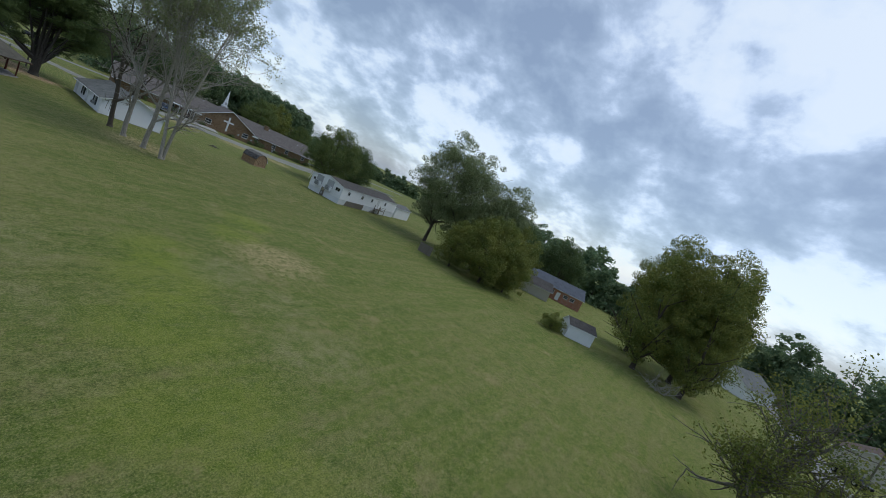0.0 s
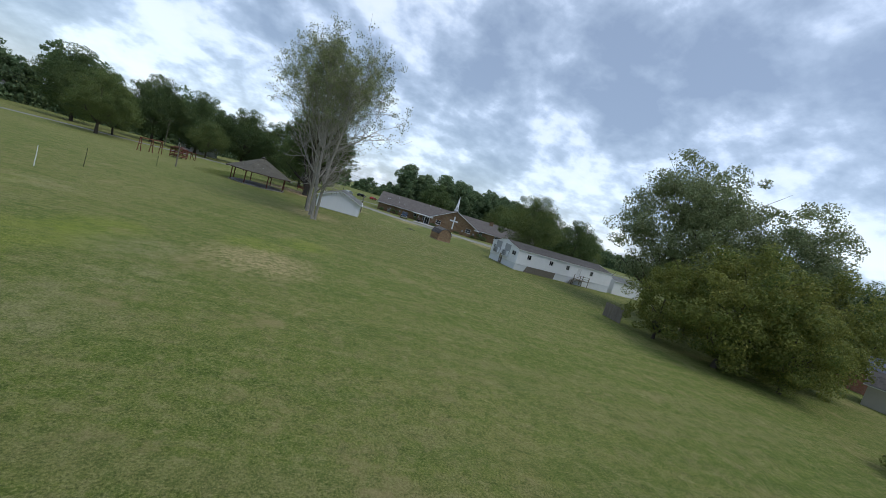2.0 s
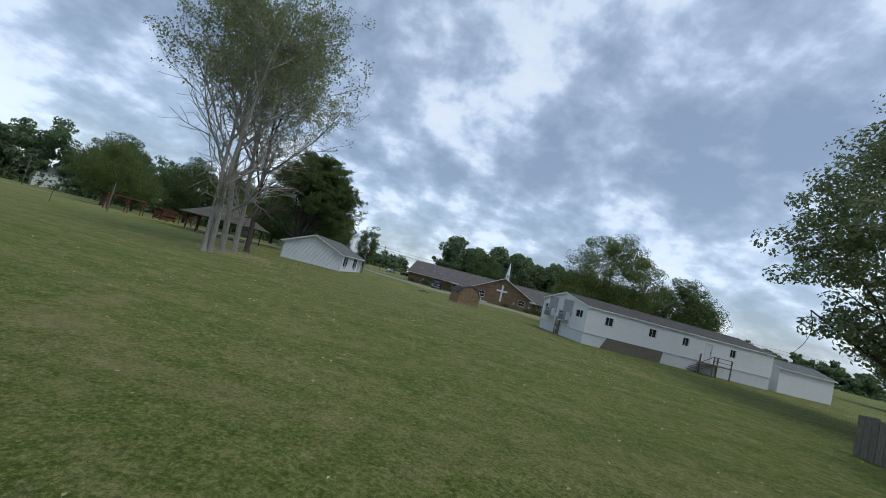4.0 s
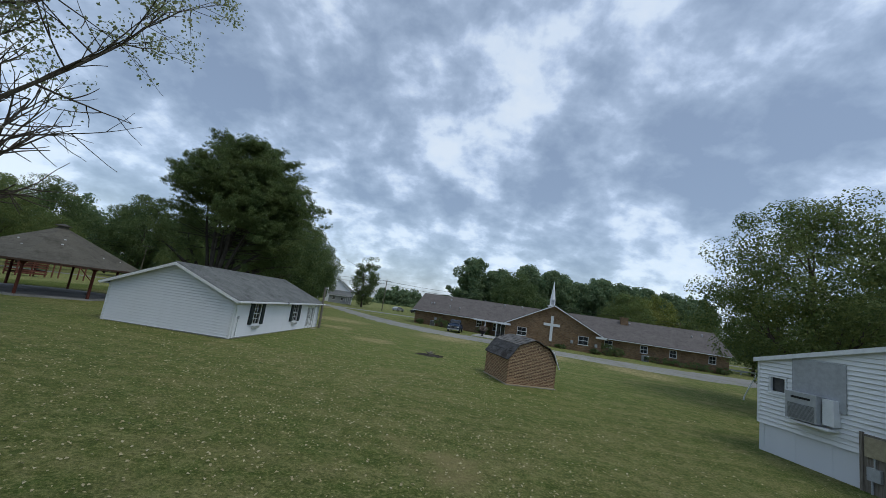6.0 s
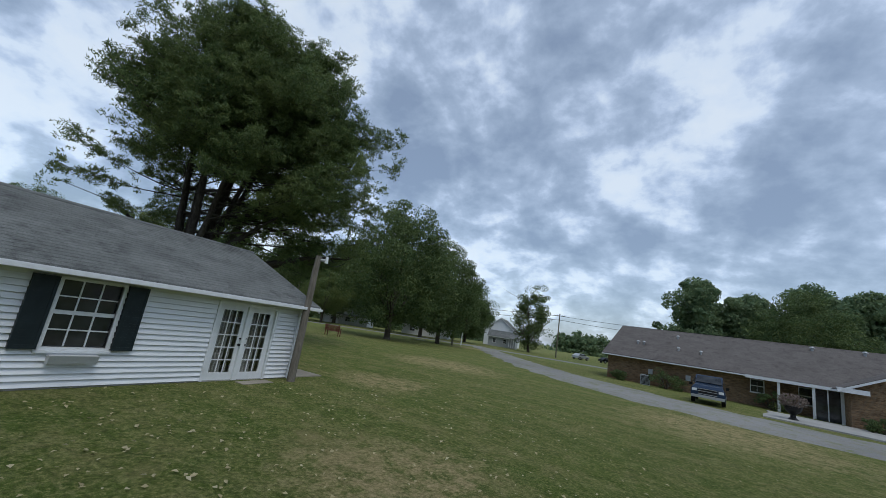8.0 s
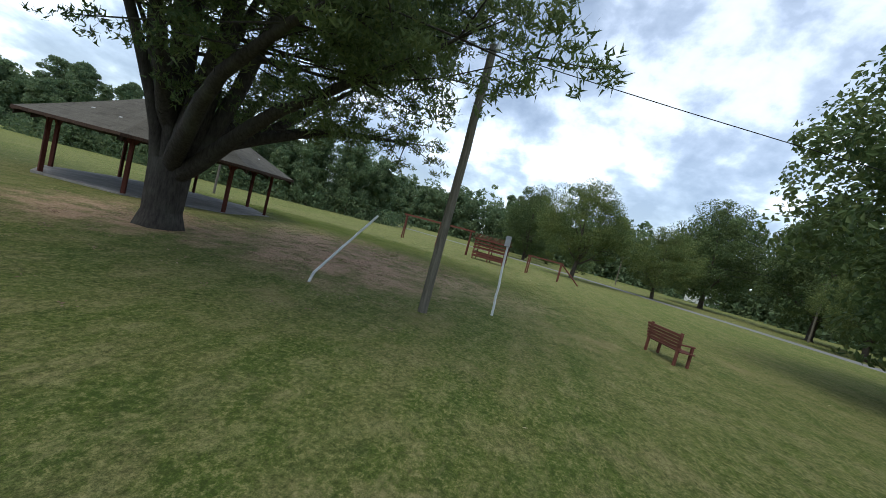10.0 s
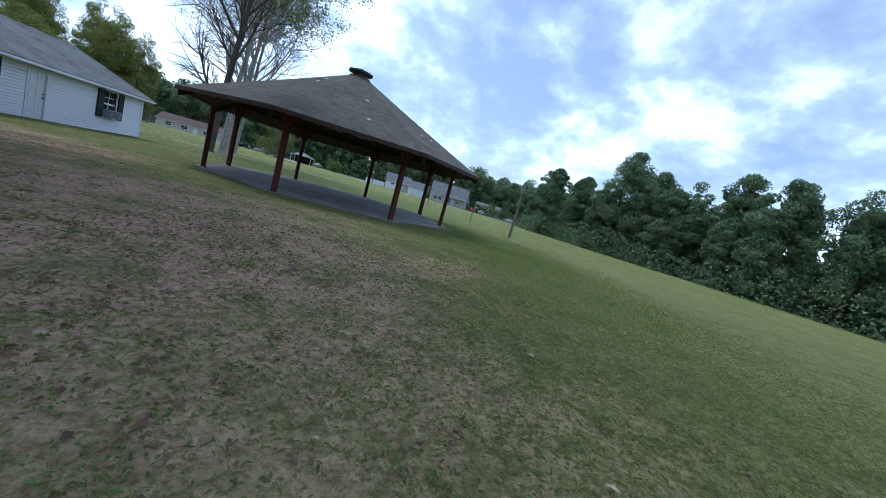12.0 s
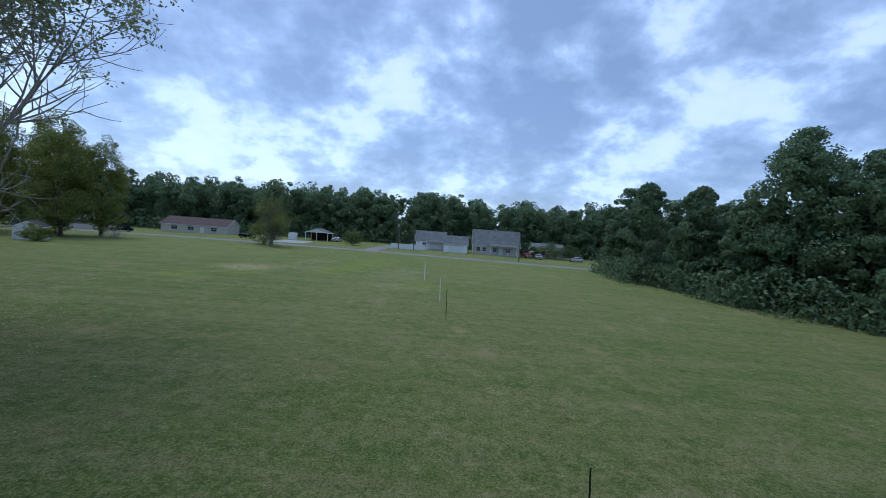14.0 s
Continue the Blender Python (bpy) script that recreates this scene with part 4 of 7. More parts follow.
def panel_door(parent, m, x, z, w, h, glazed=False, grip=None):
    bm = B()
    t = 0.07
    for a in ((x - t, z, x, z + h + t), (x + w, z, x + w + t, z + h + t), (x, z + h, x + w, z + h + t)):
        box(bm, a[0], -0.10, a[1], a[2], 0.058, a[3])
    frame_ob = part("door_frame", put(bm, m), M_WHITE, parent)
    bm = B()
    if glazed:
        e = 0.15
        for a in ((x, z, x + e, z + h), (x + w - e, z, x + w, z + h), (x + e, z, x + w - e, z + 0.2), (x + e, z + h - e, x + w - e, z + h)):
            box(bm, a[0], -0.06, a[1], a[2], -0.015, a[3])
    else:
        box(bm, x, -0.06, z, x + w, -0.02, z + h)
        for zz, hh in ((0.2, 0.55), (0.95, 0.35), (1.4, 0.5)):
            for xx in (0.12, w / 2 + 0.04):
                box(bm, x + xx, -0.025, z + zz, x + xx + w / 2 - 0.16, -0.008, z + zz + hh)
    door = part("door", put(bm, m), M_WHITE, frame_ob, "white door")
    if glazed:
        bm = B()
        box(bm, x + e, -0.045, z + 0.2, x + w - e, -0.035, z + h - e)
        part("pane", put(bm, m), M_CLEAR, frame_ob).visible_shadow = False
        bm = B()
        pw, ph = w - 2 * e, h - 0.2 - e
        for i in (1, 2):
            box(bm, x + e + pw * i / 3 - 0.014, -0.034, z + 0.2, x + e + pw * i / 3 + 0.014, -0.018, z + h - e)
        for i in range(1, 5):
            box(bm, x + e, -0.032, z + 0.2 + ph * i / 5 - 0.014, x + w - e, -0.02, z + 0.2 + ph * i / 5 + 0.014)
        part("muntin", put(bm, m), M_WHITE, frame_ob)
        bm = B()
        for i in (0, 1, 2, 3, 5):
            q = x + e + pw * (i + 0.5) / 7
            rod(bm, (q, -0.10, z + 0.2), (q, -0.10, z + h - e), pw / 15, n=8)
        part("curtain", put(bm, m), M_CURTAIN, frame_ob, "pale pleated curtain")
    bm = B()
    q = x + (w - 0.07 if grip is None else grip)
    rod(bm, (q, -0.02, z + 0.95), (q, 0.05, z + 0.95), 0.032)
    part("handle", put(bm, m), M_DARK_METAL, frame_ob)
    bm = B()
    rod(bm, (q, -0.02, z + 1.12), (q, 0.03, z + 1.12), 0.024)
    part("lock", put(bm, m), M_DARK_METAL, frame_ob)


def gable_roof(parent, m, x0, x1, y0, y1, z_eave, z_ridge, material, over_e, over_g, courses, thick=0.10, trim=M_WHITE, gutter=True):
    """Roof over x0..x1 (ridge along x) and y0..y1, with stepped shingle courses, fascia and rakes, in the frame m."""
    ym = (y0 + y1) / 2
    slope = (z_ridge - z_eave) / (ym - y0)
    for s in (-1, 1):
        ye = y0 - over_e if s < 0 else y1 + over_e
        ze = z_eave - slope * over_e
        n = courses
        for i in range(n):
            bm = B()
            a, b = i / n, (i + 1) / n
            ya, yb = ye + (ym - ye) * a, ye + (ym - ye) * b
            za, zb = ze + (z_ridge - ze) * a, ze + (z_ridge - ze) * b
            prism(bm, [(x0 - over_g, ya, za), (x0 - over_g, yb, zb), (x0 - over_g, yb, zb + thick), (x0 - over_g, ya, za + thick + 0.007)], (x1 - x0 + 2 * over_g, 0, 0))
            part("roof" if n == 1 else "shingle_course", put(bm, m), material, parent)
        bm = B()
        box(bm, x0 - over_g + 0.02, ye - 0.02 if s < 0 else ye, ze - 0.06, x1 + over_g - 0.02, ye if s < 0 else ye + 0.02, ze + 0.06)
        part("fascia", put(bm, m), trim, parent)
        bm = B()
        box(bm, x0 - over_g + 0.05, min(ye, y0 if s < 0 else y1) + 0.01, ze - 0.06, x1 + over_g - 0.05, max(ye, y0 if s < 0 else y1) - 0.01, ze - 0.03)
        part("soffit", put(bm, m), trim, parent)
        if gutter:
            bm = B()
            g = ye - 0.13 if s < 0 else ye + 0.03
            box(bm, x0 - over_g, g, ze - 0.04, x1 + over_g, g + 0.10, ze + 0.045)
            part("gutter", put(bm, m), trim, parent, "white eaves gutter")
        for x in (x0 - over_g, x1 + over_g):
            bm = B()
            prism(bm, [(x - 0.02, ye, ze - 0.10), (x - 0.02, ym, z_ridge - 0.10), (x - 0.02, ym, z_ridge + 0.07), (x - 0.02, ye, ze + 0.07)], (0.04, 0, 0))
            part("rake", put(bm, m), trim, parent)
            xi = x0 if x < x0 else x1
            bm = B()
            prism(bm, [(min(x, xi), ye, ze - 0.035), (min(x, xi), ym, z_ridge - 0.035), (min(x, xi), ym, z_ridge - 0.005), (min(x, xi), ye, ze - 0.005)], (abs(x - xi), 0, 0))
            part("rake_soffit", put(bm, m), M_SOFFIT, parent)
    bm = B()
    prism(bm, [(x0 - over_g, ym - 0.16, z_ridge + thick - 0.16 * slope + 0.02), (x0 - over_g, ym, z_ridge + thick + 0.03), (x0 - over_g, ym + 0.16, z_ridge + thick - 0.16 * slope + 0.02), (x0 - over_g, ym, z_ridge + thick - 0.02)], (x1 - x0 + 2 * over_g, 0, 0))
    part("ridge_cap", put(bm, m), material, parent)


# ---- the white house ----
def white_house():
    W, L, E, R = 8.0, 14.53, 2.45, 4.05
    ob = thing("house", pose(0, 0, 0.0), "long low white-sided house with grey shingle roof and dark shutters", "house")
    front, back = side((0, 0, 0), (0, 1, 0), (1, 0, 0)), side((-W, L, 0), (0, -1, 0), (-1, 0, 0))
    south, north = side((-W, 0, 0), (1, 0, 0), (0, -1, 0)), side((0, L, 0), (-1, 0, 0), (0, 1, 0))
    fo = [(2.25, 3.20, 0.85, 2.15), (8.55, 9.55, 0.85, 2.15), (11.75, 13.55, 0.06, 2.12)]
    bo = [(0.55, 1.40, 0.06, 2.10), (4.6, 5.5, 0.85, 2.15), (7.15, 8.05, 0.06, 2.10), (11.4, 12.35, 0.85, 2.15)]
    no = [(5.55, 6.5, 0.8, 2.0)]
    for m, length, op, g in ((front, L, fo, 0), (back, L, bo, 0), (south, W, [], R - E), (north, W, no, R - E)):
        part("wall", wall_body(m, length, -0.4, E, op, gable=g), M_SIDING, ob)
        siding(ob, m, length, 0.10, E if g else 2.20, op, 0.165 if m is south else 0.122, M_SIDING, g, 0.075 if m is south else 0.052)
    # corner boards
    for x, y in ((0, 0), (0, L), (-W, 0), (-W, L)):
        bm = B()
        sx, sy = (1 if x == 0 else -1), (1 if y > 0 else -1)
        box(bm, x - 0.09 * sx, y, 0.05, x + 0.053 * sx, y + 0.053 * sy, E)
        box(bm, x, y - 0.09 * sy, 0.05, x + 0.055 * sx, y, E)
        part("corner_board", bm, M_WHITE, ob)
    bm = B()
    box(bm, -W - 0.015, -0.015, -0.4, 0.015, L + 0.015, 0.09)
    part("foundation", bm, M_CONCRETE, ob, "grey concrete foundation")
    sash_window(ob, front, 2.25, 0.85, 0.95, 1.30, True, cols=3, box_below=True)
    sash_window(ob, front, 8.55, 0.85, 1.0, 1.30, True, cols=3, box_below=True)
    panel_door(ob, front, 11.77, 0.08, 0.87, 2.02, True)
    panel_door(ob, front, 12.66, 0.08, 0.87, 2.02, True, 0.07)
    bm = B()
    box(bm, 12.595, -0.02, 0.08, 12.705, 0.064, 2.172)
    part("astragal", put(bm, front), M_WHITE, ob, "white strip between the two door leaves")
    panel_door(ob, back, 0.57, 0.08, 0.81, 2.0)
    sash_window(ob, back, 4.6, 0.85, 0.9, 1.3, True)
    panel_door(ob, back, 7.17, 0.08, 0.86, 2.0)
    sash_window(ob, back, 11.4, 0.85, 0.95, 1.3, True, ac=True)
    sash_window(ob, north, 5.55, 0.8, 0.95, 1.2, True, ac=True)
    # ridge runs along y
    turn = Matrix(((0, -1, 0, 0), (1, 0, 0, 0), (0, 0, 1, 0), (0, 0, 0, 1)))
    gable_roof(ob, turn, 0, L, 0, W, E, R, M_SHINGLE, 0.38, 0.38, 26)
    for y, s in ((0.15, 1), (L - 0.12, 1), (L - 0.12, -1)):
        bm = B()
        x = 0.10 if s > 0 else -W - 0.10
        rod(bm, (x, y, 0.1), (x, y, E - 0.32), 0.04)
        rod(bm, (x, y, E - 0.32), (x + 0.28 * s, y, E - 0.12), 0.04)
        part("downspout", bm, M_WHITE, ob, "white rain downspout")
    for y, x in ((L + 0.34, 0.25), (6.3, 0.48)):
        bm = B()
        rod(bm, (x, y, E - 0.06), (x, y + 0.1, E - 0.16), 0.05, 0.08)
        part("floodlight", bm, M_DARK_METAL, ob, "small dark floodlight under the eaves")
    bm = B()
    rod(bm, (0.05, 0.55, 0.15), (0.05, 0.55, 1.25), 0.02)
    box(bm, 0.025, 0.48, 1.2, 0.09, 0.62, 1.4)
    part("conduit", bm, M_GREY_PAINT, ob, "grey conduit and box")


white_house()


# ---- brick church ----
# the church stands at a slight angle; its places below are given along its own front
CHURCH = pose(5.24, 52.56, 0, 0, 0, -10.9) @ Matrix.Translation((-3.1, -51.8, 0))


def by_church(x, y):
    p = CHURCH @ Vector((x, y, 0))
    return p.x, p.y


def church():
    ob = thing("church", CHURCH, "long low brown brick church with white cross and steeple", "church")
    X0, X1, Y0, Y1, E, R, g = 3.6, 58.1, 52.4, 66.4, 2.75, 6.1, -0.35
    fm = side((X0, Y0, 0), (1, 0, 0), (0, -1, 0))
    fo = [(12.3, 13.3, 1.1, 2.25), (15.5, 17.3, 0.8, 2.2), (35.2, 36.5, 0.95, 2.2), (41, 42.2, 0.95, 2.2), (45.6, 46.7, 0.95, 2.2), (51.5, 52.6, 0.95, 2.2)]
    part("wall", wall_body(fm, X1 - X0, g, E, fo, 0.3), M_BRICK_CHURCH, ob)
    for o, u, n, length, gb in (((X1, Y0, 0), (0, 1, 0), (1, 0, 0), Y1 - Y0, R - E), ((X0, Y1, 0), (0, -1, 0), (-1, 0, 0), Y1 - Y0, R - E), ((X1, Y1, 0), (-1, 0, 0), (0, 1, 0), X1 - X0, 0)):
        part("wall", wall_body(side(o, u, n), length, g, E, [], 0.3, gb), M_BRICK_CHURCH, ob)
    for a, b, c, d in fo:
        sash_window(ob, fm, a + 0.06, c + 0.06, b - a - 0.12, d - c - 0.12, rows=1)
    gable_roof(ob, Matrix.Identity(4), X0, X1, Y0, Y1, E, R, M_SHINGLE_BROWN, 0.6, 0.5, 1, 0.12)
    # gabled wing with the cross
    A, Bx, Yw, Rw = 21.6, 37.4, 47.6, 6.75
    wm = side((A, Yw, 0), (1, 0, 0), (0, -1, 0))
    wo = [(2.1, 3.7, 0.95, 2.35), (12.2, 13.8, 0.95, 2.35)]
    part("wall", wall_body(wm, Bx - A, g, E, wo, 0.3, Rw - E), M_BRICK_CHURCH, ob)
    for a, b, c, d in wo:
        sash_window(ob, wm, a + 0.06, c + 0.06, b - a - 0.12, d - c - 0.12, rows=1)
    part("wall", wall_body(side((Bx, Yw, 0), (0, 1, 0), (1, 0, 0)), Y0 - Yw, g, E, [], 0.3), M_BRICK_CHURCH, ob)
    part("wall", wall_body(side((A, Y0, 0), (0, -1, 0), (-1, 0, 0)), Y0 - Yw, g, E, [], 0.3), M_BRICK_CHURCH, ob)
    turn = Matrix(((0, -1, 0, 0), (1, 0, 0, 0), (0, 0, 1, 0), (0, 0, 0, 1)))
    gable_roof(ob, turn, Yw, 59.4, -Bx, -A, E, Rw, M_SHINGLE_BROWN, 0.7, 0.55, 1, 0.12, gutter=False)
    for x0, x1 in ((A - 0.7, A + 0.9), (Bx - 0.9, Bx + 0.7)):
        bm = B()
        box(bm, x0, Yw - 0.56, E - 0.42, x1, Yw - 0.02, E - 0.1)
        part("eave_return", bm, M_WHITE, ob)
    # cross
    c = wm @ Matrix.Translation(((Bx - A) / 2 - 0.15, 0, 0))
    bm = B()
    box(bm, -0.22, 0.0, 0.75, 0.22, 0.16, 4.95)
    box(bm, -1.35, 0.0, 3.25, -0.22, 0.16, 3.7)
    box(bm, 0.22, 0.0, 3.25, 1.35, 0.16, 3.7)
    part("cross", put(bm, c), M_WHITE, ob, "large white wall cross")
    # steeple
    sx, sy, sz = 29.8, 59.4, R
    bm = B()
    box(bm, sx - 0.75, sy - 0.75, sz - 0.7, sx + 0.75, sy + 0.75, sz + 1.0)
    st = part("steeple", bm, M_WHITE, ob, "slim white steeple")
    bm = B()
    box(bm, sx - 0.9, sy - 0.9, sz + 1.0, sx + 0.9, sy + 0.9, sz + 1.12)
    box(bm, sx - 0.5, sy - 0.5, sz + 1.12, sx + 0.5, sy + 0.5, sz + 2.3)
    box(bm, sx - 0.6, sy - 0.6, sz + 2.3, sx + 0.6, sy + 0.6, sz + 2.4)
    part("belfry", bm, M_WHITE, st)
    for d in (-1, 1):
        bm = B()
        box(bm, sx - 0.25, sy + d * 0.505 - 0.01, sz + 1.3, sx + 0.25, sy + d * 0.505 + 0.01, sz + 2.15)
        part("louvre", bm, M_GREY_PAINT, st)
    bm = B()
    rod(bm, (sx, sy, sz + 2.4), (sx, sy, sz + 6.0), 0.5, 0.03, 8)
    part("spire", bm, M_WHITE, st)
    # entrance with canopy
    em = side((X0, Y0, 0), (1, 0, 0), (0, -1, 0))
    bm = B()
    box(bm, 12.0, 0.02, 2.3, 18.0, 2.2, 2.55)
    part("canopy", put(bm, em), M_WHITE, ob, "flat white porch canopy")
    for x in (14.2, 16.3, 17.9):
        bm = B()
        box(bm, x - 0.09, 1.9, -0.3, x + 0.09, 2.08, 2.3)
        part("post", put(bm, em), M_WHITE, ob, "white porch post")
    bm = B()
    box(bm, 16.35, 1.92, -0.2, 17.85, 1.98, 2.25)
    part("glass_door", put(bm, em), M_GLASS, ob, "dark glass entrance door")
    bm = B()
    for x in (16.3, 17.07, 17.8):
        box(bm, x, 1.9, -0.2, x + 0.07, 2.02, 2.28)
    part("door_frame", put(bm, em), M_WHITE, ob)
    # roof vents and chimney
    for x, y, k in ((6, 55, 0.2), (6.6, 55, 0.2), (10, 54.6, 0.18), (12, 54.4, 0.18), (9.5, 57.5, 0.2), (20.5, 58.4, 0.22), (24, 58.6, 0.22), (44, 58, 0.2), (54, 56.5, 0.2), (56, 57.5, 0.2)):
        bm = B()
        z = E + (R - E) * (y - Y0) / 7.0
        rod(bm, (x, y, z), (x, y, z + 0.42), k * 0.5)
        rod(bm, (x, y, z + 0.36), (x, y, z + 0.5), k, k * 0.4)
        part("roof_vent", bm, M_GREY_PAINT, ob, "small metal roof vent")
    bm = B()
    box(bm, 42.4, 57.6, 5.0, 43.6, 58.6, 6.6)
    box(bm, 42.3, 57.5, 6.6, 43.7, 58.7, 6.75)
    part("chimney", bm, M_BRICK_CHURCH, ob, "short brick chimney")


church()


# ---- white double-wide trailer ----
M_LOUVRE = plain("grey_louvre", (0.20, 0.21, 0.22), 0.5, 0.3)


def trailer():
    m0 = side((28.6, -13.85, -0.2), (0.975, 0.222, 0), (0.222, -0.975, 0))
    ob = thing("mobile_home", pose(0, 0, 0), "white-sided double-wide mobile home with dark grey roof", "mobile home")
    L, W, E, R, K = 25.0, 8.6, 3.75, 4.75, 1.15
    inv = m0
    front = m0
    end = m0 @ side((0, -W, 0), (0, 1, 0), (-1, 0, 0))
    far = m0 @ side((L, 0, 0), (0, -1, 0), (1, 0, 0))
    back = m0 @ side((L, -W, 0), (-1, 0, 0), (0, -1, 0))
    fo = [(2.2, 3.2, 2.3, 3.2), (7.6, 8.6, 2.3, 3.2), (12.0, 12.9, 2.3, 3.2), (15.2, 16.1, 1.2, 3.2), (18.6, 19.5, 2.3, 3.2)]
    eo = [(0.45, 1.1, 2.5, 3.15), (6.75, 8.05, 2.45, 3.25)]
    for m, length, op, gb in ((front, L, fo, 0), (end, W, eo, R - E), (far, W, [], R - E), (back, L, [], 0)):
        part("wall", wall_body(m, length, K, E, op, gable=gb), M_TRAILER, ob)
        if m in (front, end):
            siding(ob, m, length, K, E, op, 0.17, M_TRAILER, gb, 0.06)
        bm = B()
        box(bm, 0.02, -0.06, -0.3, length - 0.02, -0.012, K - 0.01)
        for i in range(int(length / 1.2)):
            box(bm, i * 1.2 + 0.2, -0.012, 0.0, i * 1.2 + 0.23, 0.004, K - 0.02)
        part("skirting", put(bm, m), M_SKIRT, ob, "pale vinyl skirting")
    for x in (0.0, W):
        bm = B()
        box(bm, x - 0.06, -0.01, K, x + 0.06, 0.04, E)
        part("corner_trim", put(bm, end), M_WHITE, ob)
    for a, b, c, d in fo[:3] + fo[4:]:
        sash_window(ob, front, a + 0.05, c + 0.05, b - a - 0.1, d - c - 0.1, rows=0.5)
    panel_door(ob, front, 15.25, 1.2, 0.8, 1.95)
    for a, b, c, d in eo:
        sash_window(ob, end, a + 0.05, c + 0.05, b - a - 0.1, d - c - 0.1, rows=0.5, cols=1 if b - a < 1 else 2)
    gable_roof(ob, m0, 0, L, -W, 0, E, R, M_SHINGLE_DARK, 0.15, 0.15, 1, 0.06, gutter=False)
    # two boarded bays with large air conditioners on the end wall
    for x in (1.35, 4.35):
        bm = B()
        box(bm, x, 0.03, 2.3, x + 1.75, 0.09, 4.0)
        part("board", put(bm, end), M_GREY_PAINT, ob, "grey board over the air conditioner")
        bm = B()
        box(bm, x + 0.1, 0.05, 1.75, x + 1.15, 0.55, 2.75)
        unit = part("air_conditioner", put(bm, end), M_GREY_PAINT, ob, "large grey wall air conditioner")
        bm = B()
        box(bm, x + 1.2, 0.04, 1.8, x + 1.55, 0.35, 2.7)
        box(bm, x + 0.05, 0.03, 1.62, x + 1.5, 0.5, 1.70)
        part("duct", put(bm, end), M_WHITE, unit)
        bm = B()
        for i in range(13):
            box(bm, x + 0.18, 0.55, 1.80 + i * 0.042, x + 1.08, 0.562, 1.825 + i * 0.042)
        part("grille", put(bm, end), M_LOUVRE, unit, "grey louvred coil guard")
        bm = B()
        box(bm, x + 0.30, 0.55, 2.52, x + 0.95, 0.558, 2.60)
        part("vent", put(bm, end), M_DARK_METAL, unit)
    bm = B()
    box(bm, 3.55, 0.02, -0.1, 4.25, 0.10, 1.85)
    part("hatch", put(bm, end), M_WOOD_GREY, ob, "weathered tan board hatch")
    bm = B()
    box(bm, 3.62, 0.10, 1.15, 4.18, 0.16, 1.78)
    part("meter_panel", put(bm, end), plain("tan_panel", (0.36, 0.32, 0.22), 0.7, vary=0.2), ob, "tan meter panel")
    bm = B()
    box(bm, 3.70, 0.10, 0.45, 4.05, 0.22, 0.85)
    rod(bm, (3.88, 0.15, 0.85), (3.88, 0.15, 1.15), 0.03)
    rod(bm, (3.80, 0.15, -0.1), (3.80, 0.15, 0.45), 0.03)
    part("meter_box", put(bm, end), M_GREY_PAINT, ob, "pale grey meter box")
    bm = B()
    for x in (3.47, 4.25):
        box(bm, x, 0.01, -0.1, x + 0.09, 0.14, 1.9)
    part("hatch_frame", put(bm, end), M_WOOD_GREY, ob)
    bm = B()
    prism(bm, [(2.1, 0.01, -0.2), (9.6, 0.01, -0.2), (9.8, 0.04, 1.12), (2.8, 0.04, 1.12)], (0, 0.05, 0))
    part("skirt_board", put(bm, front), M_WOOD_GREY, ob, "weathered grey plywood skirting")
    # porch steps
    st = thing("porch_steps", m0, "grey wooden porch steps with rails beside the mobile home", "steps")
    bm = B()
    box(bm, 14.6, 0.05, 1.02, 17.2, 1.7, 1.1)
    part("landing", bm, M_WOOD_GREY, st)
    for i in range(5):
        bm = B()
        box(bm, 14.5 - 0.3 * (i + 1), 0.1, 0.85 - 0.2 * i, 14.5 - 0.3 * i, 1.3, 0.9 - 0.2 * i)
        part("step", bm, M_WOOD_GREY, st)
    for x, y in ((14.7, 1.65), (17.1, 1.65), (17.1, 0.1), (14.7, 0.1), (13.1, 1.3)):
        bm = B()
        box(bm, x - 0.05, y - 0.05, -0.2, x + 0.05, y + 0.05, 1.95 if x > 14 else 0.95)
        part("post", bm, M_WOOD_GREY, st)
    for z in (1.5, 1.9):
        bm = B()
        box(bm, 14.7, 1.6, z, 17.1, 1.68, z + 0.06)
        part("rail", bm, M_WOOD_GREY, st)
    bm = B()
    rod(bm, (14.6, 1.65, 1.9), (13.1, 1.3, 0.95), 0.04)
    part("rail", bm, M_WOOD_GREY, st)
    # second white unit beyond
    ob2 = thing("outbuilding", m0 @ Matrix.Translation((L + 2.0, -0.5, 0)), "low white outbuilding with grey roof beyond the mobile home", "outbuilding")
    for m, length, gb in ((side((0, 0, 0), (1, 0, 0), (0, 1, 0)), 9.0, 0), (side((0, -5, 0), (0, 1, 0), (-1, 0, 0)), 5.0, 0.8), (side((9, 0, 0), (0, -1, 0), (1, 0, 0)), 5.0, 0.8), (side((9, -5, 0), (-1, 0, 0), (0, -1, 0)), 9.0, 0)):
        part("wall", wall_body(m, length, -0.3, 2.6, [], gable=gb), M_TRAILER, ob2)
    gable_roof(ob2, Matrix.Identity(4), 0, 9, -5, 0, 2.6, 3.4, M_SHINGLE, 0.2, 0.2, 1, 0.06, gutter=False)


trailer()


# ---- gazebo ----
M_ROT = wood_material("rotten_brown_wood", (0.040, 0.026, 0.019), (0.105, 0.066, 0.045))
M_WOOD_GAZEBO = wood_material("dull_red_stain", (0.085, 0.026, 0.020), (0.165, 0.058, 0.042))


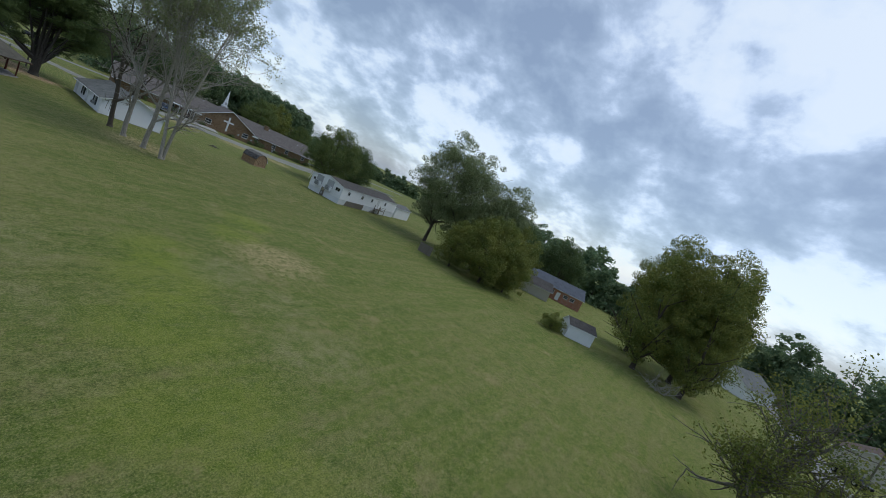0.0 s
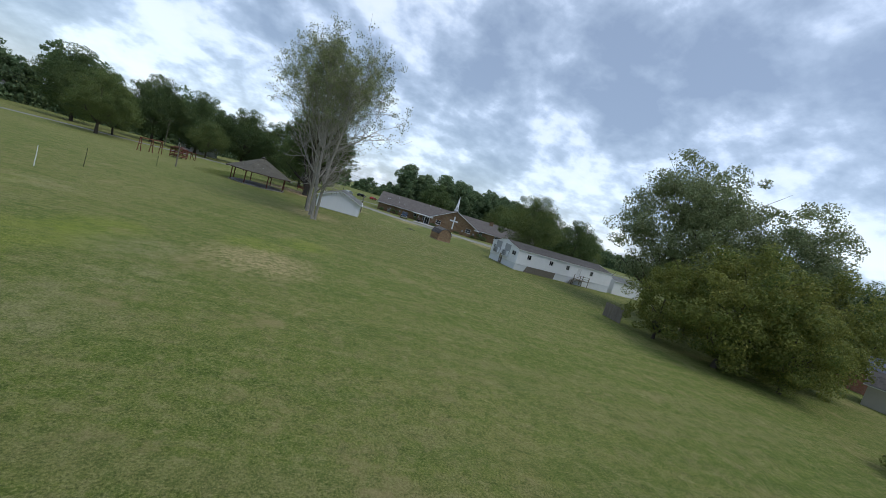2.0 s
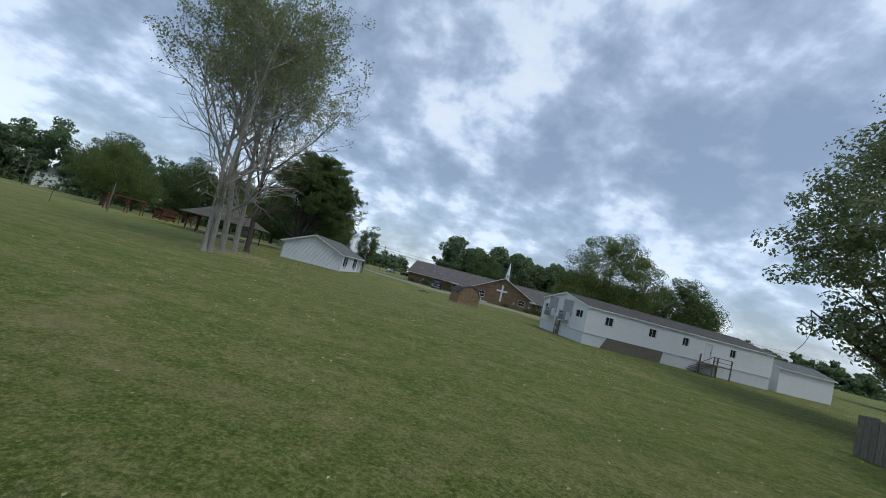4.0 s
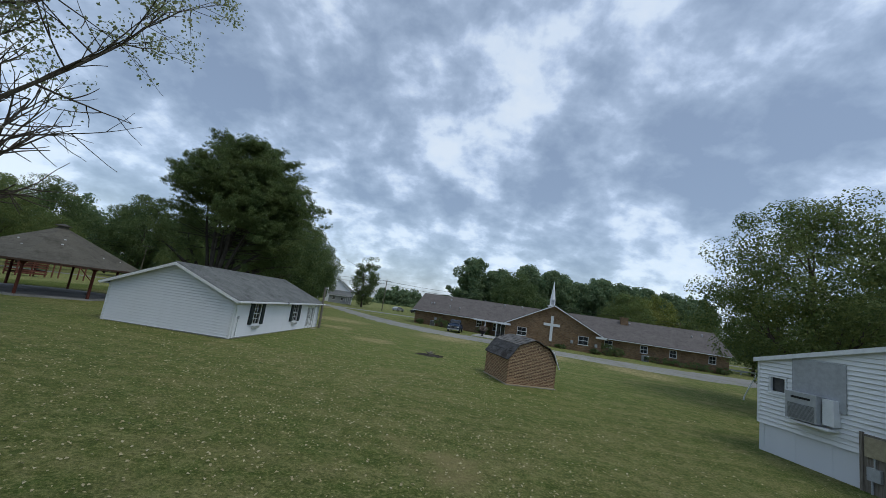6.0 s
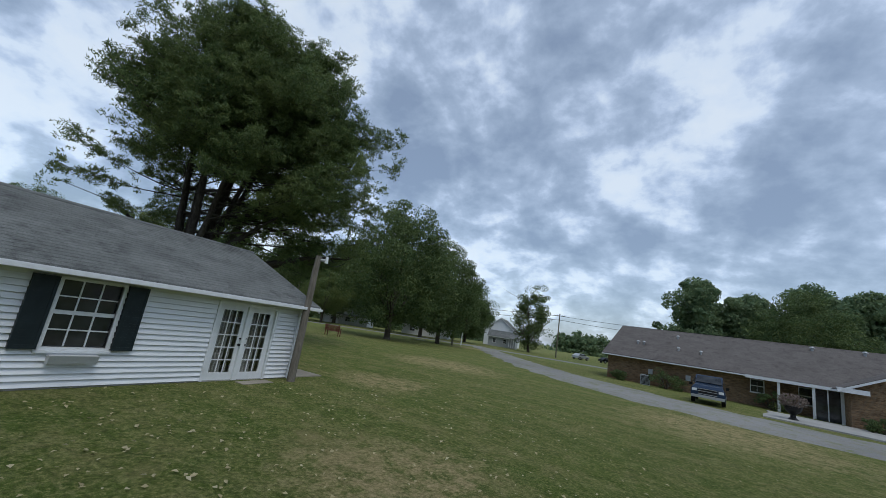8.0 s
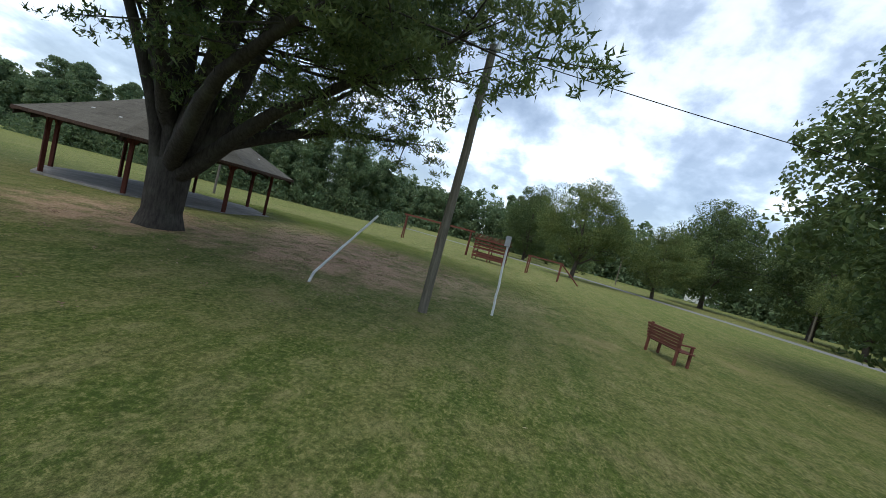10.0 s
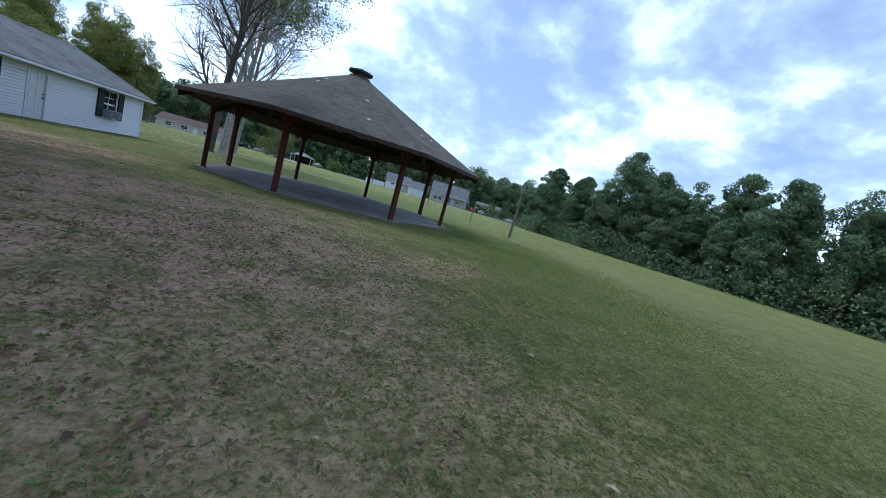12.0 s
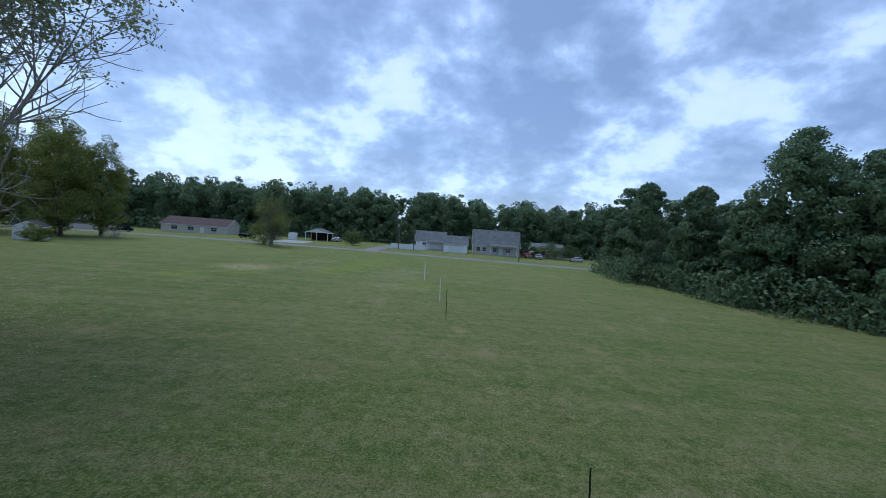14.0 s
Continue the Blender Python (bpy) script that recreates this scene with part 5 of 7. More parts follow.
def gazebo():
    cx, cy, r0 = -20.65, 7.8, 5.15
    z0 = gz(cx, cy) + 0.03
    ob = thing("gazebo", pose(cx, cy, z0, 0, 0, 31.2), "large octagonal gazebo with dark shingle roof and red posts", "gazebo")
    pt = lambda r, k, z: Vector((r * math.cos(math.pi / 4 * k), r * math.sin(math.pi / 4 * k), z))  # noqa: E731
    bm = B()
    prism(bm, [pt(5.45, k, -0.3) for k in range(8)], (0, 0, 0.33))
    part("slab", bm, M_SLAB, ob, "grey concrete floor slab")
    E, A, re, rc = 2.55, 5.35, 6.35, 0.38
    rag = random.Random(14)
    for k in range(8):
        # roof face in stepped courses
        n = 14
        for i in range(n):
            bm = B()
            a, b = i / n, (i + 1) / n
            ra, rb = re + (rc - re) * a, re + (rc - re) * b
            za, zb = E + (A - E) * a ** 1.04, E + (A - E) * b ** 1.04
            v = [bm.verts.new(p) for p in (pt(ra, k, za + 0.004), pt(ra, k + 1, za + 0.004), pt(rb, k + 1, zb), pt(rb, k, zb), pt(ra, k, za - 0.10), pt(ra, k + 1, za - 0.10), pt(rb, k + 1, zb - 0.10), pt(rb, k, zb - 0.10))]
            for f in ((0, 1, 2, 3), (7, 6, 5, 4), (0, 4, 5, 1)):
                bm.faces.new([v[j] for j in f])
            part("shingle_course", bm, M_SHINGLE_GAZEBO, ob)
        # rotten edge with an uneven lower rim
        bm = B()
        rim = []
        for i in range(37):
            f = i / 36
            p = pt(re + 0.012, k, E) * (1 - f) + pt(re + 0.012, k + 1, E) * f
            low = rag.uniform(0.105, 0.135) + (rag.uniform(0.01, 0.05) if rag.random() < 0.14 else 0.0)
            push = pt(rag.uniform(0.0, 0.03), k + 0.5, 0)
            rim.append([bm.verts.new(q) for q in (p + Vector((0, 0, 0.012)), p + push - Vector((0, 0, low)), p + push - pt(0.045, k + 0.5, low), p - pt(0.05, k + 0.5, 0.0))])
        for u, w in zip(rim, rim[1:]):
            for i in range(4):
                bm.faces.new((u[i], w[i], w[(i + 1) % 4], u[(i + 1) % 4]))
        bm.faces.new(rim[0])
        bm.faces.new(rim[-1][::-1])
        part("fascia", bm, M_ROT, ob, "rotten brown roof edge")
        for f, up in ((rag.uniform(0.25, 0.75), rag.uniform(0.1, 0.8)) for _ in range(2)):
            bm = B()
            ra, za = re + (rc - re) * up, E + (A - E) * up ** 1.04
            p, q = pt(ra, k, za), pt(ra, k + 1, za)
            g = p + (q - p) * f
            along = (q - p).normalized() * 0.13
            slope = (pt(rc, k + 0.5, A) - pt(re * 0.924, k + 0.5, E)).normalized() * 0.07
            prism(bm, [g + Vector((0, 0, 0.012)), g + along + Vector((0, 0, 0.012)), g + along + slope + Vector((0, 0, 0.02)), g + slope + Vector((0, 0, 0.02))], (0, 0, 0.018))
            part("loose_shingle", bm, M_SOFFIT, ob, "pale lifted shingle tab")
        # added inner sheet; the shade under the roof is put into its dark colour
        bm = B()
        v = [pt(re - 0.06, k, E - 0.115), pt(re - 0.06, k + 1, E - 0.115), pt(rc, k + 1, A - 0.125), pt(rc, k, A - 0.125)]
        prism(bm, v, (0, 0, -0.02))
        part("roof_deck", bm, M_WOOD_DARK, ob, "roof underside boards with the shade put into their dark colour")
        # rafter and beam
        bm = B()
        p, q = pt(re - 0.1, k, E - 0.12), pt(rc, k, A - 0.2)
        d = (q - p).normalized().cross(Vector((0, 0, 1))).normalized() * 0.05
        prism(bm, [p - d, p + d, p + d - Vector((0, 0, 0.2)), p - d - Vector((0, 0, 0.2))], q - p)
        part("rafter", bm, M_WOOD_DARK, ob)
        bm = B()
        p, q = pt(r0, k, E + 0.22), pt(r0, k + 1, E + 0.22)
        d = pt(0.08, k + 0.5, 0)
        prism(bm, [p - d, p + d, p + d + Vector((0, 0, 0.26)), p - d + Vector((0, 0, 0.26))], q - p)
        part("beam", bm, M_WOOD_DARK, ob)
        # post with brackets
        red = M_WOOD_GAZEBO
        bm = B()
        m = pose(r0 * math.cos(math.pi / 4 * k), r0 * math.sin(math.pi / 4 * k), 0, 0, 0, 45 * k)
        box(bm, -0.075, -0.075, 0.0, 0.075, 0.075, E + 0.25, m)
        post = part("post", bm, red, ob, "red-stained square post")
        bm = B()
        for s in (-1, 1):
            prism(bm, [(-0.05, 0.1 * s, E - 0.35), (-0.05, 0.1 * s, E + 0.2), (-0.05, 0.5 * s, E + 0.2)], (0.1, 0, 0))
        bmesh.ops.transform(bm, matrix=m, verts=bm.verts[:])
        part("bracket", bm, red, post)
    bm = B()
    prism(bm, [pt(0.48, k, A - 0.08) for k in range(8)], (0, 0, 0.10))
    prism(bm, [pt(0.36, k, A + 0.02) for k in range(8)], (0, 0, 0.16))
    prism(bm, [pt(0.56, k, A + 0.18) for k in range(8)], (0, 0, 0.07))
    cap = part("cupola", bm, M_SHINGLE_GAZEBO, ob, "small dark roof cap")
    bm = B()
    rod(bm, (0, 0, A + 0.25), (0, 0, A + 0.40), 0.5, 0.05, 8)
    part("cap_roof", bm, M_SHINGLE_DARK, cap)


gazebo()


# ---- brick shed ----
def brick_shed():
    m = side((16.72, -0.2, 0.03), (0.962, 0.274, 0), (0.274, -0.962, 0))
    ob = thing("brick_shed", pose(0, 0, 0), "small brick shed with weathered gambrel roof", "shed")
    W, D, E, K, R = 3.1, 3.6, 1.35, 2.05, 2.55
    k = 0.55
    gab = [(0, E), (W, E), (W - 0.12, E + 0.15), (W - k, K + 0.1), (W / 2, R), (k, K + 0.1), (0.12, E + 0.15)]
    bm = B()
    box(bm, 0.03, -D + 0.03, -0.25, W - 0.03, -0.03, E)
    prism(bm, [(x, -0.03, z + 0.002) for x, z in [(0.03, E), (W - 0.03, E), (W - k, K + 0.06), (W / 2, R - 0.03), (k, K + 0.06)]], (0, -D + 0.06, 0))
    part("core", put(bm, m), plain("tan_mortar", (0.56, 0.42, 0.26), 0.95, vary=0.2), ob, "pale tan mortar")
    brick_mat = Nodes("worn_brick", 0.92, spec=0.15)
    c = brick_mat.ramp(brick_mat.each(), (0.0, (0.040, 0.024, 0.018)), (0.5, (0.125, 0.066, 0.042)), (1.0, (0.36, 0.21, 0.125)))
    isl = brick_mat.ramp(brick_mat.island(), (0.0, (0.040, 0.024, 0.018)), (0.5, (0.125, 0.066, 0.042)), (1.0, (0.36, 0.21, 0.125)))
    c = brick_mat.mix(0.5, c, isl)
    brick_mat.colour(brick_mat.mix(brick_mat.ramp(brick_mat.noise(14, 4), (0.45, 0.0), (0.8, 0.5)), c, (0.30, 0.23, 0.18)))
    brick_mat.bump(brick_mat.noise(60, 3), 0.4, 0.01)
    bw, bh, j = 0.190, 0.056, 0.027
    jit = random.Random(8)
    bm = B()
    box(bm, 0, -0.03, 0, bw, -0.022, bh)
    bmesh.ops.bevel(bm, geom=bm.edges[:], offset=0.003, segments=1, affect="EDGES")
    shared = bpy.data.meshes.new("brick")
    bm.to_mesh(shared)
    bm.free()
    shared.materials.append(brick_mat.m)
    faces = [(m, W, True, 0), (m @ side((0, -D, 0), (0, 1, 0), (-1, 0, 0)), D, False, 1), (m @ side((W, 0, 0), (0, -1, 0), (1, 0, 0)), D, False, 2), (m @ side((W, -D, 0), (-1, 0, 0), (0, -1, 0)), W, True, 3)]
    made = 0
    rest = B()
    for fm, length, gable, idx in faces:
        row, z = 0, 0.0
        while z < (R - 0.1 if gable else E):
            a, b = 0.0, length
            if z > E:
                if z < K + 0.1:
                    q = k * (z - E) / (K + 0.1 - E)
                else:
                    q = k + (W / 2 - k) * (z - K - 0.1) / (R - K - 0.1)
                a, b = q, length - q
            x = a - (row % 2) * (bw + j) / 2
            while x < b - 0.03:
                p, q = max(x, a), min(x + bw, b)
                if q - p > 0.04:
                    if made < 300 and idx < 2 and q - p > bw - 0.001 and z > 0.3:
                        o = new("brick", shared)
                        o.parent = ob
                        o.matrix_local = fm @ Matrix.Translation((p + jit.uniform(-0.008, 0.008), jit.uniform(-0.005, 0.006), z + jit.uniform(-0.006, 0.006))) @ Matrix.Rotation(jit.uniform(-0.03, 0.03), 4, "Y")
                        made += 1
                    else:
                        dx, dz = jit.uniform(-0.008, 0.008), jit.uniform(-0.006, 0.006)
                        box(rest, p + dx, -0.03, z + dz, q + dx, -0.022 + jit.uniform(-0.004, 0.006), z + bh + dz + jit.uniform(-0.006, 0.003), fm)
                x += bw + j
            z += bh + j
            row += 1
    tagged(part("bricks", rest, brick_mat.m, ob, "worn brown-red bricks"), kind="stuff")
    # gambrel roof of overlapping weathered sheets
    for s in (-1, 1):
        cx = W / 2
        prof = [(cx - s * (W / 2 + 0.10), E - 0.05), (cx - s * (W / 2 - k), K + 0.14), (cx, R + 0.06)]
        for (xa, za), (xb, zb), n in ((prof[0], prof[1], 2), (prof[1], prof[2], 6)):
            for i in range(n):
                f0, f1 = i / n, (i + 1.12) / n
                f1 = min(f1, 1.0)
                p, q = (xa + (xb - xa) * f0, za + (zb - za) * f0 + 0.02), (xa + (xb - xa) * f1, za + (zb - za) * f1)
                bm = B()
                prism(bm, [(p[0], 0.12, p[1]), (q[0], 0.12, q[1]), (q[0], 0.12, q[1] + 0.03), (p[0], 0.12, p[1] + 0.035)], (0, -D - 0.24 + 0.07 * math.sin(5 * i + s), 0))
                bmesh.ops.subdivide_edges(bm, edges=bm.edges[:], cuts=5, use_grid_fill=True)
                for v in bm.verts:
                    v.co.z += 0.016 * math.sin(3.1 * v.co.y + 2.0 * i) + jit.uniform(-0.007, 0.007)
                part("roof_sheet", put(bm, m), M_ROOF_OLD if n == 6 else M_ROOF_TAR, ob)
    bm = B()
    prism(bm, [(W + 0.10, 0.06, E - 0.25), (W + 0.14, 0.06, E - 0.25), (W - 0.30, 0.06, K + 0.02), (W - 0.34, 0.06, K)], (0, 0.09, 0))
    part("rake_board", put(bm, m), M_WHITE, ob, "loose white rake board")
    bm = B()
    box(bm, -0.05, -D - 0.05, -0.2, W + 0.05, 0.05, -0.05)
    part("base_slab", put(bm, m), M_PAD, ob)


def old_roofing(name, base, pale, rust, amount):
    """Roofing felt, worn pale in streaks and stained brown in blotches."""
    k = Nodes(name, 0.85, spec=0.2)
    c = k.mix(k.ramp(k.noise(2.2, 6, 0.7, stretch=(1, 1, 3.0)), (0.42, 0.0), (0.68, 0.8)), base, pale)
    c = k.mix(k.ramp(k.noise(1.1, 5, 0.7), (0.52, 0.0), (0.64, amount)), c, rust)
    c = k.mix(k.ramp(k.noise(24, 4, 0.8), (0.38, 0.5), (0.52, 0.0)), c, tuple(0.4 * v for v in base))
    k.colour(c)
    k.bump(k.noise(18, 5, 0.8), 0.5, 0.02)
    return k.m


M_ROOF_TAR = old_roofing("black_roofing_felt", (0.062, 0.060, 0.062), (0.135, 0.132, 0.132), (0.030, 0.024, 0.021), 0.9)
M_ROOF_OLD = old_roofing("weathered_roll_roofing", (0.125, 0.120, 0.114), (0.25, 0.24, 0.225), (0.085, 0.062, 0.045), 0.6)
brick_shed()


# ---- poles, posts and small things on the lawn ----
def pole(name, x, y, h, r, mat, label, lean=(0, 0), top=None, category="pole"):
    ob = thing(name, pose(x, y, gz(x, y)), label, category)
    bm = B()
    n, wob = 8, random.Random(int(100 * x + y))
    pts = [Vector((0, 0, -0.4))]
    for i in range(1, n + 1):
        k = i / n
        pts.append(Vector((lean[0] * k + wob.uniform(-0.012, 0.012), lean[1] * k + wob.uniform(-0.012, 0.012), h * k)))
    tube(bm, pts, [r * (1.04 - 0.22 * i / n) for i in range(n + 1)])
    last = pts[-1]
    part("shaft", bm, mat, ob)
    if top:
        top(ob, last)
    return ob


def insulator_top(ob, p):
    bm = B()
    rod(bm, p + Vector((0, 0, -0.12)), p + Vector((0.22, 0.16, -0.12)), 0.05)
    part("bracket", bm, M_GREY_PAINT, ob, "pale bracket with insulator")
    bm = B()
    rod(bm, p + Vector((0.22, 0.16, -0.2)), p + Vector((0.22, 0.16, 0.02)), 0.06, 0.04)
    part("insulator", bm, M_WHITE, ob)


def flood_top(ob, p):
    for dx in (-0.45, 0.45):
        bm = B()
        rod(bm, p + Vector((0, 0, -0.5)), p + Vector((dx, -0.15, -0.35)), 0.05)
        box(bm, p.x + dx - 0.28, p.y - 0.45, p.z - 0.55, p.x + dx + 0.28, p.y - 0.15, p.z - 0.05)
        part("floodlight", bm, M_WHITE, ob, "white floodlight head")


def rim_top(ob, p):
    bm = B()
    a = p + Vector((0.0, 0.0, -0.12))
    s = [a + Vector((-0.12, -0.04, 0)), a + Vector((-0.32, -0.22, 0)), a + Vector((-0.32, -0.22, -0.40)), a + Vector((-0.12, -0.04, -0.40))]
    for i in range(4):
        rod(bm, s[i], s[(i + 1) % 4], 0.018, n=6)
    t = [q + Vector((-0.08, -0.30, 0)) for q in s]
    for i in range(4):
        rod(bm, t[i], t[(i + 1) % 4], 0.025, n=6)
        rod(bm, s[i], t[i], 0.02, n=6)
    rod(bm, p + Vector((0, 0, -0.15)), s[0], 0.03, n=6)
    rod(bm, p + Vector((0, 0, -0.52)), s[3], 0.03, n=6)
    part("backboard_frame", bm, M_DARK_METAL, ob, "bare metal backboard frame")


def box_top(ob, p):
    bm = B()
    box(bm, p.x - 0.08, p.y - 0.08, p.z - 0.28, p.x + 0.08, p.y + 0.08, p.z + 0.04)
    part("meter_box", bm, M_GREY_PAINT, ob, "small grey box")


def arm_top(ob, p):
    bm = B()
    box(bm, p.x - 1.2, p.y - 0.06, p.z - 0.55, p.x + 1.2, p.y + 0.06, p.z - 0.42)
    part("crossarm", bm, M_WOOD_POLE, ob)
    for dx in (-1.1, -0.5, 0.5, 1.1):
        bm = B()
        rod(bm, p + Vector((dx, 0, -0.42)), p + Vector((dx, 0, -0.2)), 0.06, 0.04)
        part("insulator", bm, M_GREY_PAINT, ob)


pole("utility_post", 0.48, 14.25, 3.98, 0.12, M_WOOD_GREY, "weathered wooden service post at the house corner", (-0.1, 0.1), insulator_top)
pole("utility_pole", -12.3, 25.6, 6.9, 0.12, M_WOOD_POLE, "slim brown wooden pole on the lawn", (0.1, 0.1), insulator_top)
pole("white_post", -14.5, 27.3, 2.45, 0.04, M_WHITE, "white metal post with small grey box", (0.05, -0.1), box_top, "post")
pole("guy_guard", -11.7, 22.5, 2.1, 0.036, M_WHITE, "leaning white plastic guy-wire guard", (-0.6, 1.3), None, "post")
pole("guy_guard", 38.3, 11.2, 2.3, 0.05, M_WHITE, "leaning white plastic guy-wire guard by the pole", (0.75, -0.5), None, "post")
pole("utility_pole", 41.3, 11.4, 7.5, 0.14, M_WOOD_POLE, "brown wooden utility pole beside the maple", (0.1, 0.1), insulator_top)
pole("basketball_pole", -32.3, 0.0, 4.1, 0.105, M_WOOD_GREY, "wooden pole with a bare backboard frame", (0.0, 0.0), rim_top)
pole("thin_stake", -31.3, -8.6, 1.8, 0.022, M_DARK_METAL, "thin dark metal stake in the lawn", (0.05, 0.03), None, "stake")
pole("thin_stake", -29.3, -27.5, 2.1, 0.026, M_DARK_METAL, "tall thin dark metal stake in the lawn", (0.06, 0.02), None, "stake")
pole("white_stake", -29.0, -34.3, 1.9, 0.035, M_WHITE, "short white plastic stake in the lawn", (0.05, 0.02), None, "stake")
pole("white_stake", -27.4, -47.2, 2.2, 0.05, M_WHITE, "tall pale plastic stake in the lawn", (0.05, 0.02), None, "stake")
pole("light_pole", -18.9, 63.4, 6.9, 0.14, M_WOOD_POLE, "wooden pole with two white floodlights", (0.2, 0.0), flood_top)
pole("white_marker", -19.5, 68.2, 2.2, 0.09, M_WHITE, "white marker post beside the road", (0, 0), None, "post")
for x, y, h in ((-18.6, -109, 7.5), (-22.9, -108, 8.9), (-50, -96, 7.0), (66, -112, 8.0), (-102, 52, 9.0), (-66, 70, 9.0), (90, 60, 9), (-8, 92, 9.5), (35, 80.5, 9.5), (75, 84, 9.5)):
    pole("utility_pole", x, y, h, 0.14, M_WOOD_POLE, "tall wooden utility pole beside the road", (0.1, 0), arm_top)


def cable(name, pts, sag, label):
    c = bpy.data.curves.new(name, "CURVE")
    c.dimensions, c.bevel_depth = "3D", 0.035 if name == "power_line" else 0.011
    for a, b in zip(pts, pts[1:]):
        s = c.splines.new("POLY")
        s.points.add(16)
        for i in range(17):
            k = i / 16
            p = Vector(a).lerp(Vector(b), k) - Vector((0, 0, sag * 4 * k * (1 - k)))
            s.points[i].co = (*p, 1)
    c.materials.append(M_BLACK)
    return tagged(new(name, c), label, "cable")


cable("power_line", [(-102, 52, 8.2), (-66, 70, 8.2), (-8, 92, 9), (35, 80.5, 8.9), (75, 84, 8.9), (170, 92, 9)], 0.7, "sagging black power line along the road")
cable("power_line", [(-102, 53, 7.4), (-66, 71, 7.4), (-8, 93, 8.2), (35, 81.5, 8.1), (75, 85, 8.1), (170, 93, 8)], 0.9, "lower black power line along the road")
cable("service_wire", [(0.75, 15.2, 4.0), (-12.1, 25.8, 6.9), (-18.7, 63.4, 6.7)], 0.6, "thin black service wire between the poles")


def fire_pit(x, y):
    r = random.Random(4)
    ob = thing("fire_pit", pose(x, y, gz(x, y)), "burnt-out fire pit with ash and charred branches", "fire pit")
    bm = B()
    ring = [(1.05 * (1 + r.uniform(-0.18, 0.18)) * math.cos(6.2832 * i / 22), 0.78 * (1 + r.uniform(-0.18, 0.18)) * math.sin(6.2832 * i / 22)) for i in range(22)]
    ring = [(a * (1 + 0.2 * math.sin(3.1 * i)), b * (1 + 0.2 * math.sin(2.3 * i + 1))) for i, (a, b) in enumerate(ring)]
    c = bm.verts.new((0, 0, 0.05))
    mid = [bm.verts.new((a * 0.55, b * 0.55, 0.045 + r.uniform(-0.025, 0.02))) for a, b in ring]
    rim = [bm.verts.new((a, b, -0.01)) for a, b in ring]
    for i in range(22):
        j = (i + 1) % 22
        bm.faces.new((c, mid[i], mid[j]))
        bm.faces.new((mid[i], rim[i], rim[j], mid[j]))
    part("ash_bed", bm, plain("black_ash", (0.045, 0.040, 0.034), 0.95, vary=0.7, scale=7), ob, "black ash")
    bm = B()
    for i in range(130):
        a, d = r.uniform(0, 6.28), min(0.95, abs(r.gauss(0.62, 0.22)))
        w, h = r.uniform(0.03, 0.09), r.uniform(0.005, 0.035)
        x0, y0 = d * 1.15 * math.cos(a), d * 0.85 * math.sin(a)
        rod(bm, (x0, y0, -0.01), (x0 + r.uniform(-0.03, 0.03), y0 + r.uniform(-0.03, 0.03), 0.02 + h), w, w * 0.4, 5)
    tagged(part("clods", bm, plain("burnt_soil", (0.060, 0.050, 0.040), 0.95, vary=0.8, scale=9), ob, "burnt soil and ash lumps"), kind="stuff")
    for i in range(26):
        a, d = r.uniform(0, 6.28), r.uniform(0.0, 0.38)
        p = Vector((d * math.cos(a), d * math.sin(a), 0.10))
        q = p + Vector((r.uniform(-0.35, 0.35), r.uniform(-0.35, 0.35), r.uniform(0.03, 0.24)))
        bm = B()
        m = p.lerp(q, 0.5) + Vector((r.uniform(-0.06, 0.06), r.uniform(-0.06, 0.06), 0.03))
        rod(bm, p, m, 0.026, 0.02, 6)
        rod(bm, m, q, 0.02, 0.008, 6)
        part("stick", bm, M_BARK_GREY if i % 3 else M_WOOD_GREY, ob)


fire_pit(11.8, 7.2)


def slab(x, y, w, d, turn, label, name="concrete_pad", h=0.06, material=M_CONCRETE):
    bm = B()
    r = random.Random(int(w * 100))
    pts = []
    for k in range(16):
        a = 6.2832 * k / 16
        c, s = math.cos(a), math.sin(a)
        f = 1 / max(abs(c), abs(s))
        pts.append((w / 2 * c * f * r.uniform(0.965, 1.02), d / 2 * s * f * r.uniform(0.965, 1.02), -0.1))
    prism(bm, pts, (0, 0, 0.1 + h))
    return solo(name, bm, material, pose(x, y, gz(x, y), 0, 0, turn), label, "slab")


slab(-1.2, 15.35, 2.45, 1.15, 2, "stained concrete pad beside the gable wall", h=0.025, material=M_PAD)
slab(-3.2, 15.9, 0.9, 0.5, 14, "small flat stepping stone in the grass", "stepping_stone", 0.03, M_PAD)
slab(-5.0, 16.3, 1.5, 0.8, 10, "broken grey paving stone near the pine", "stepping_stone", 0.03, M_PAD)
slab(0.36, 13.1, 0.38, 1.0, 4, "worn stone doorstep under the french doors", "doorstep", 0.012, M_PAD)
slab(-23.5, 61, 1.0, 1.0, 4, "small pale concrete patch in the grass", "stepping_stone")


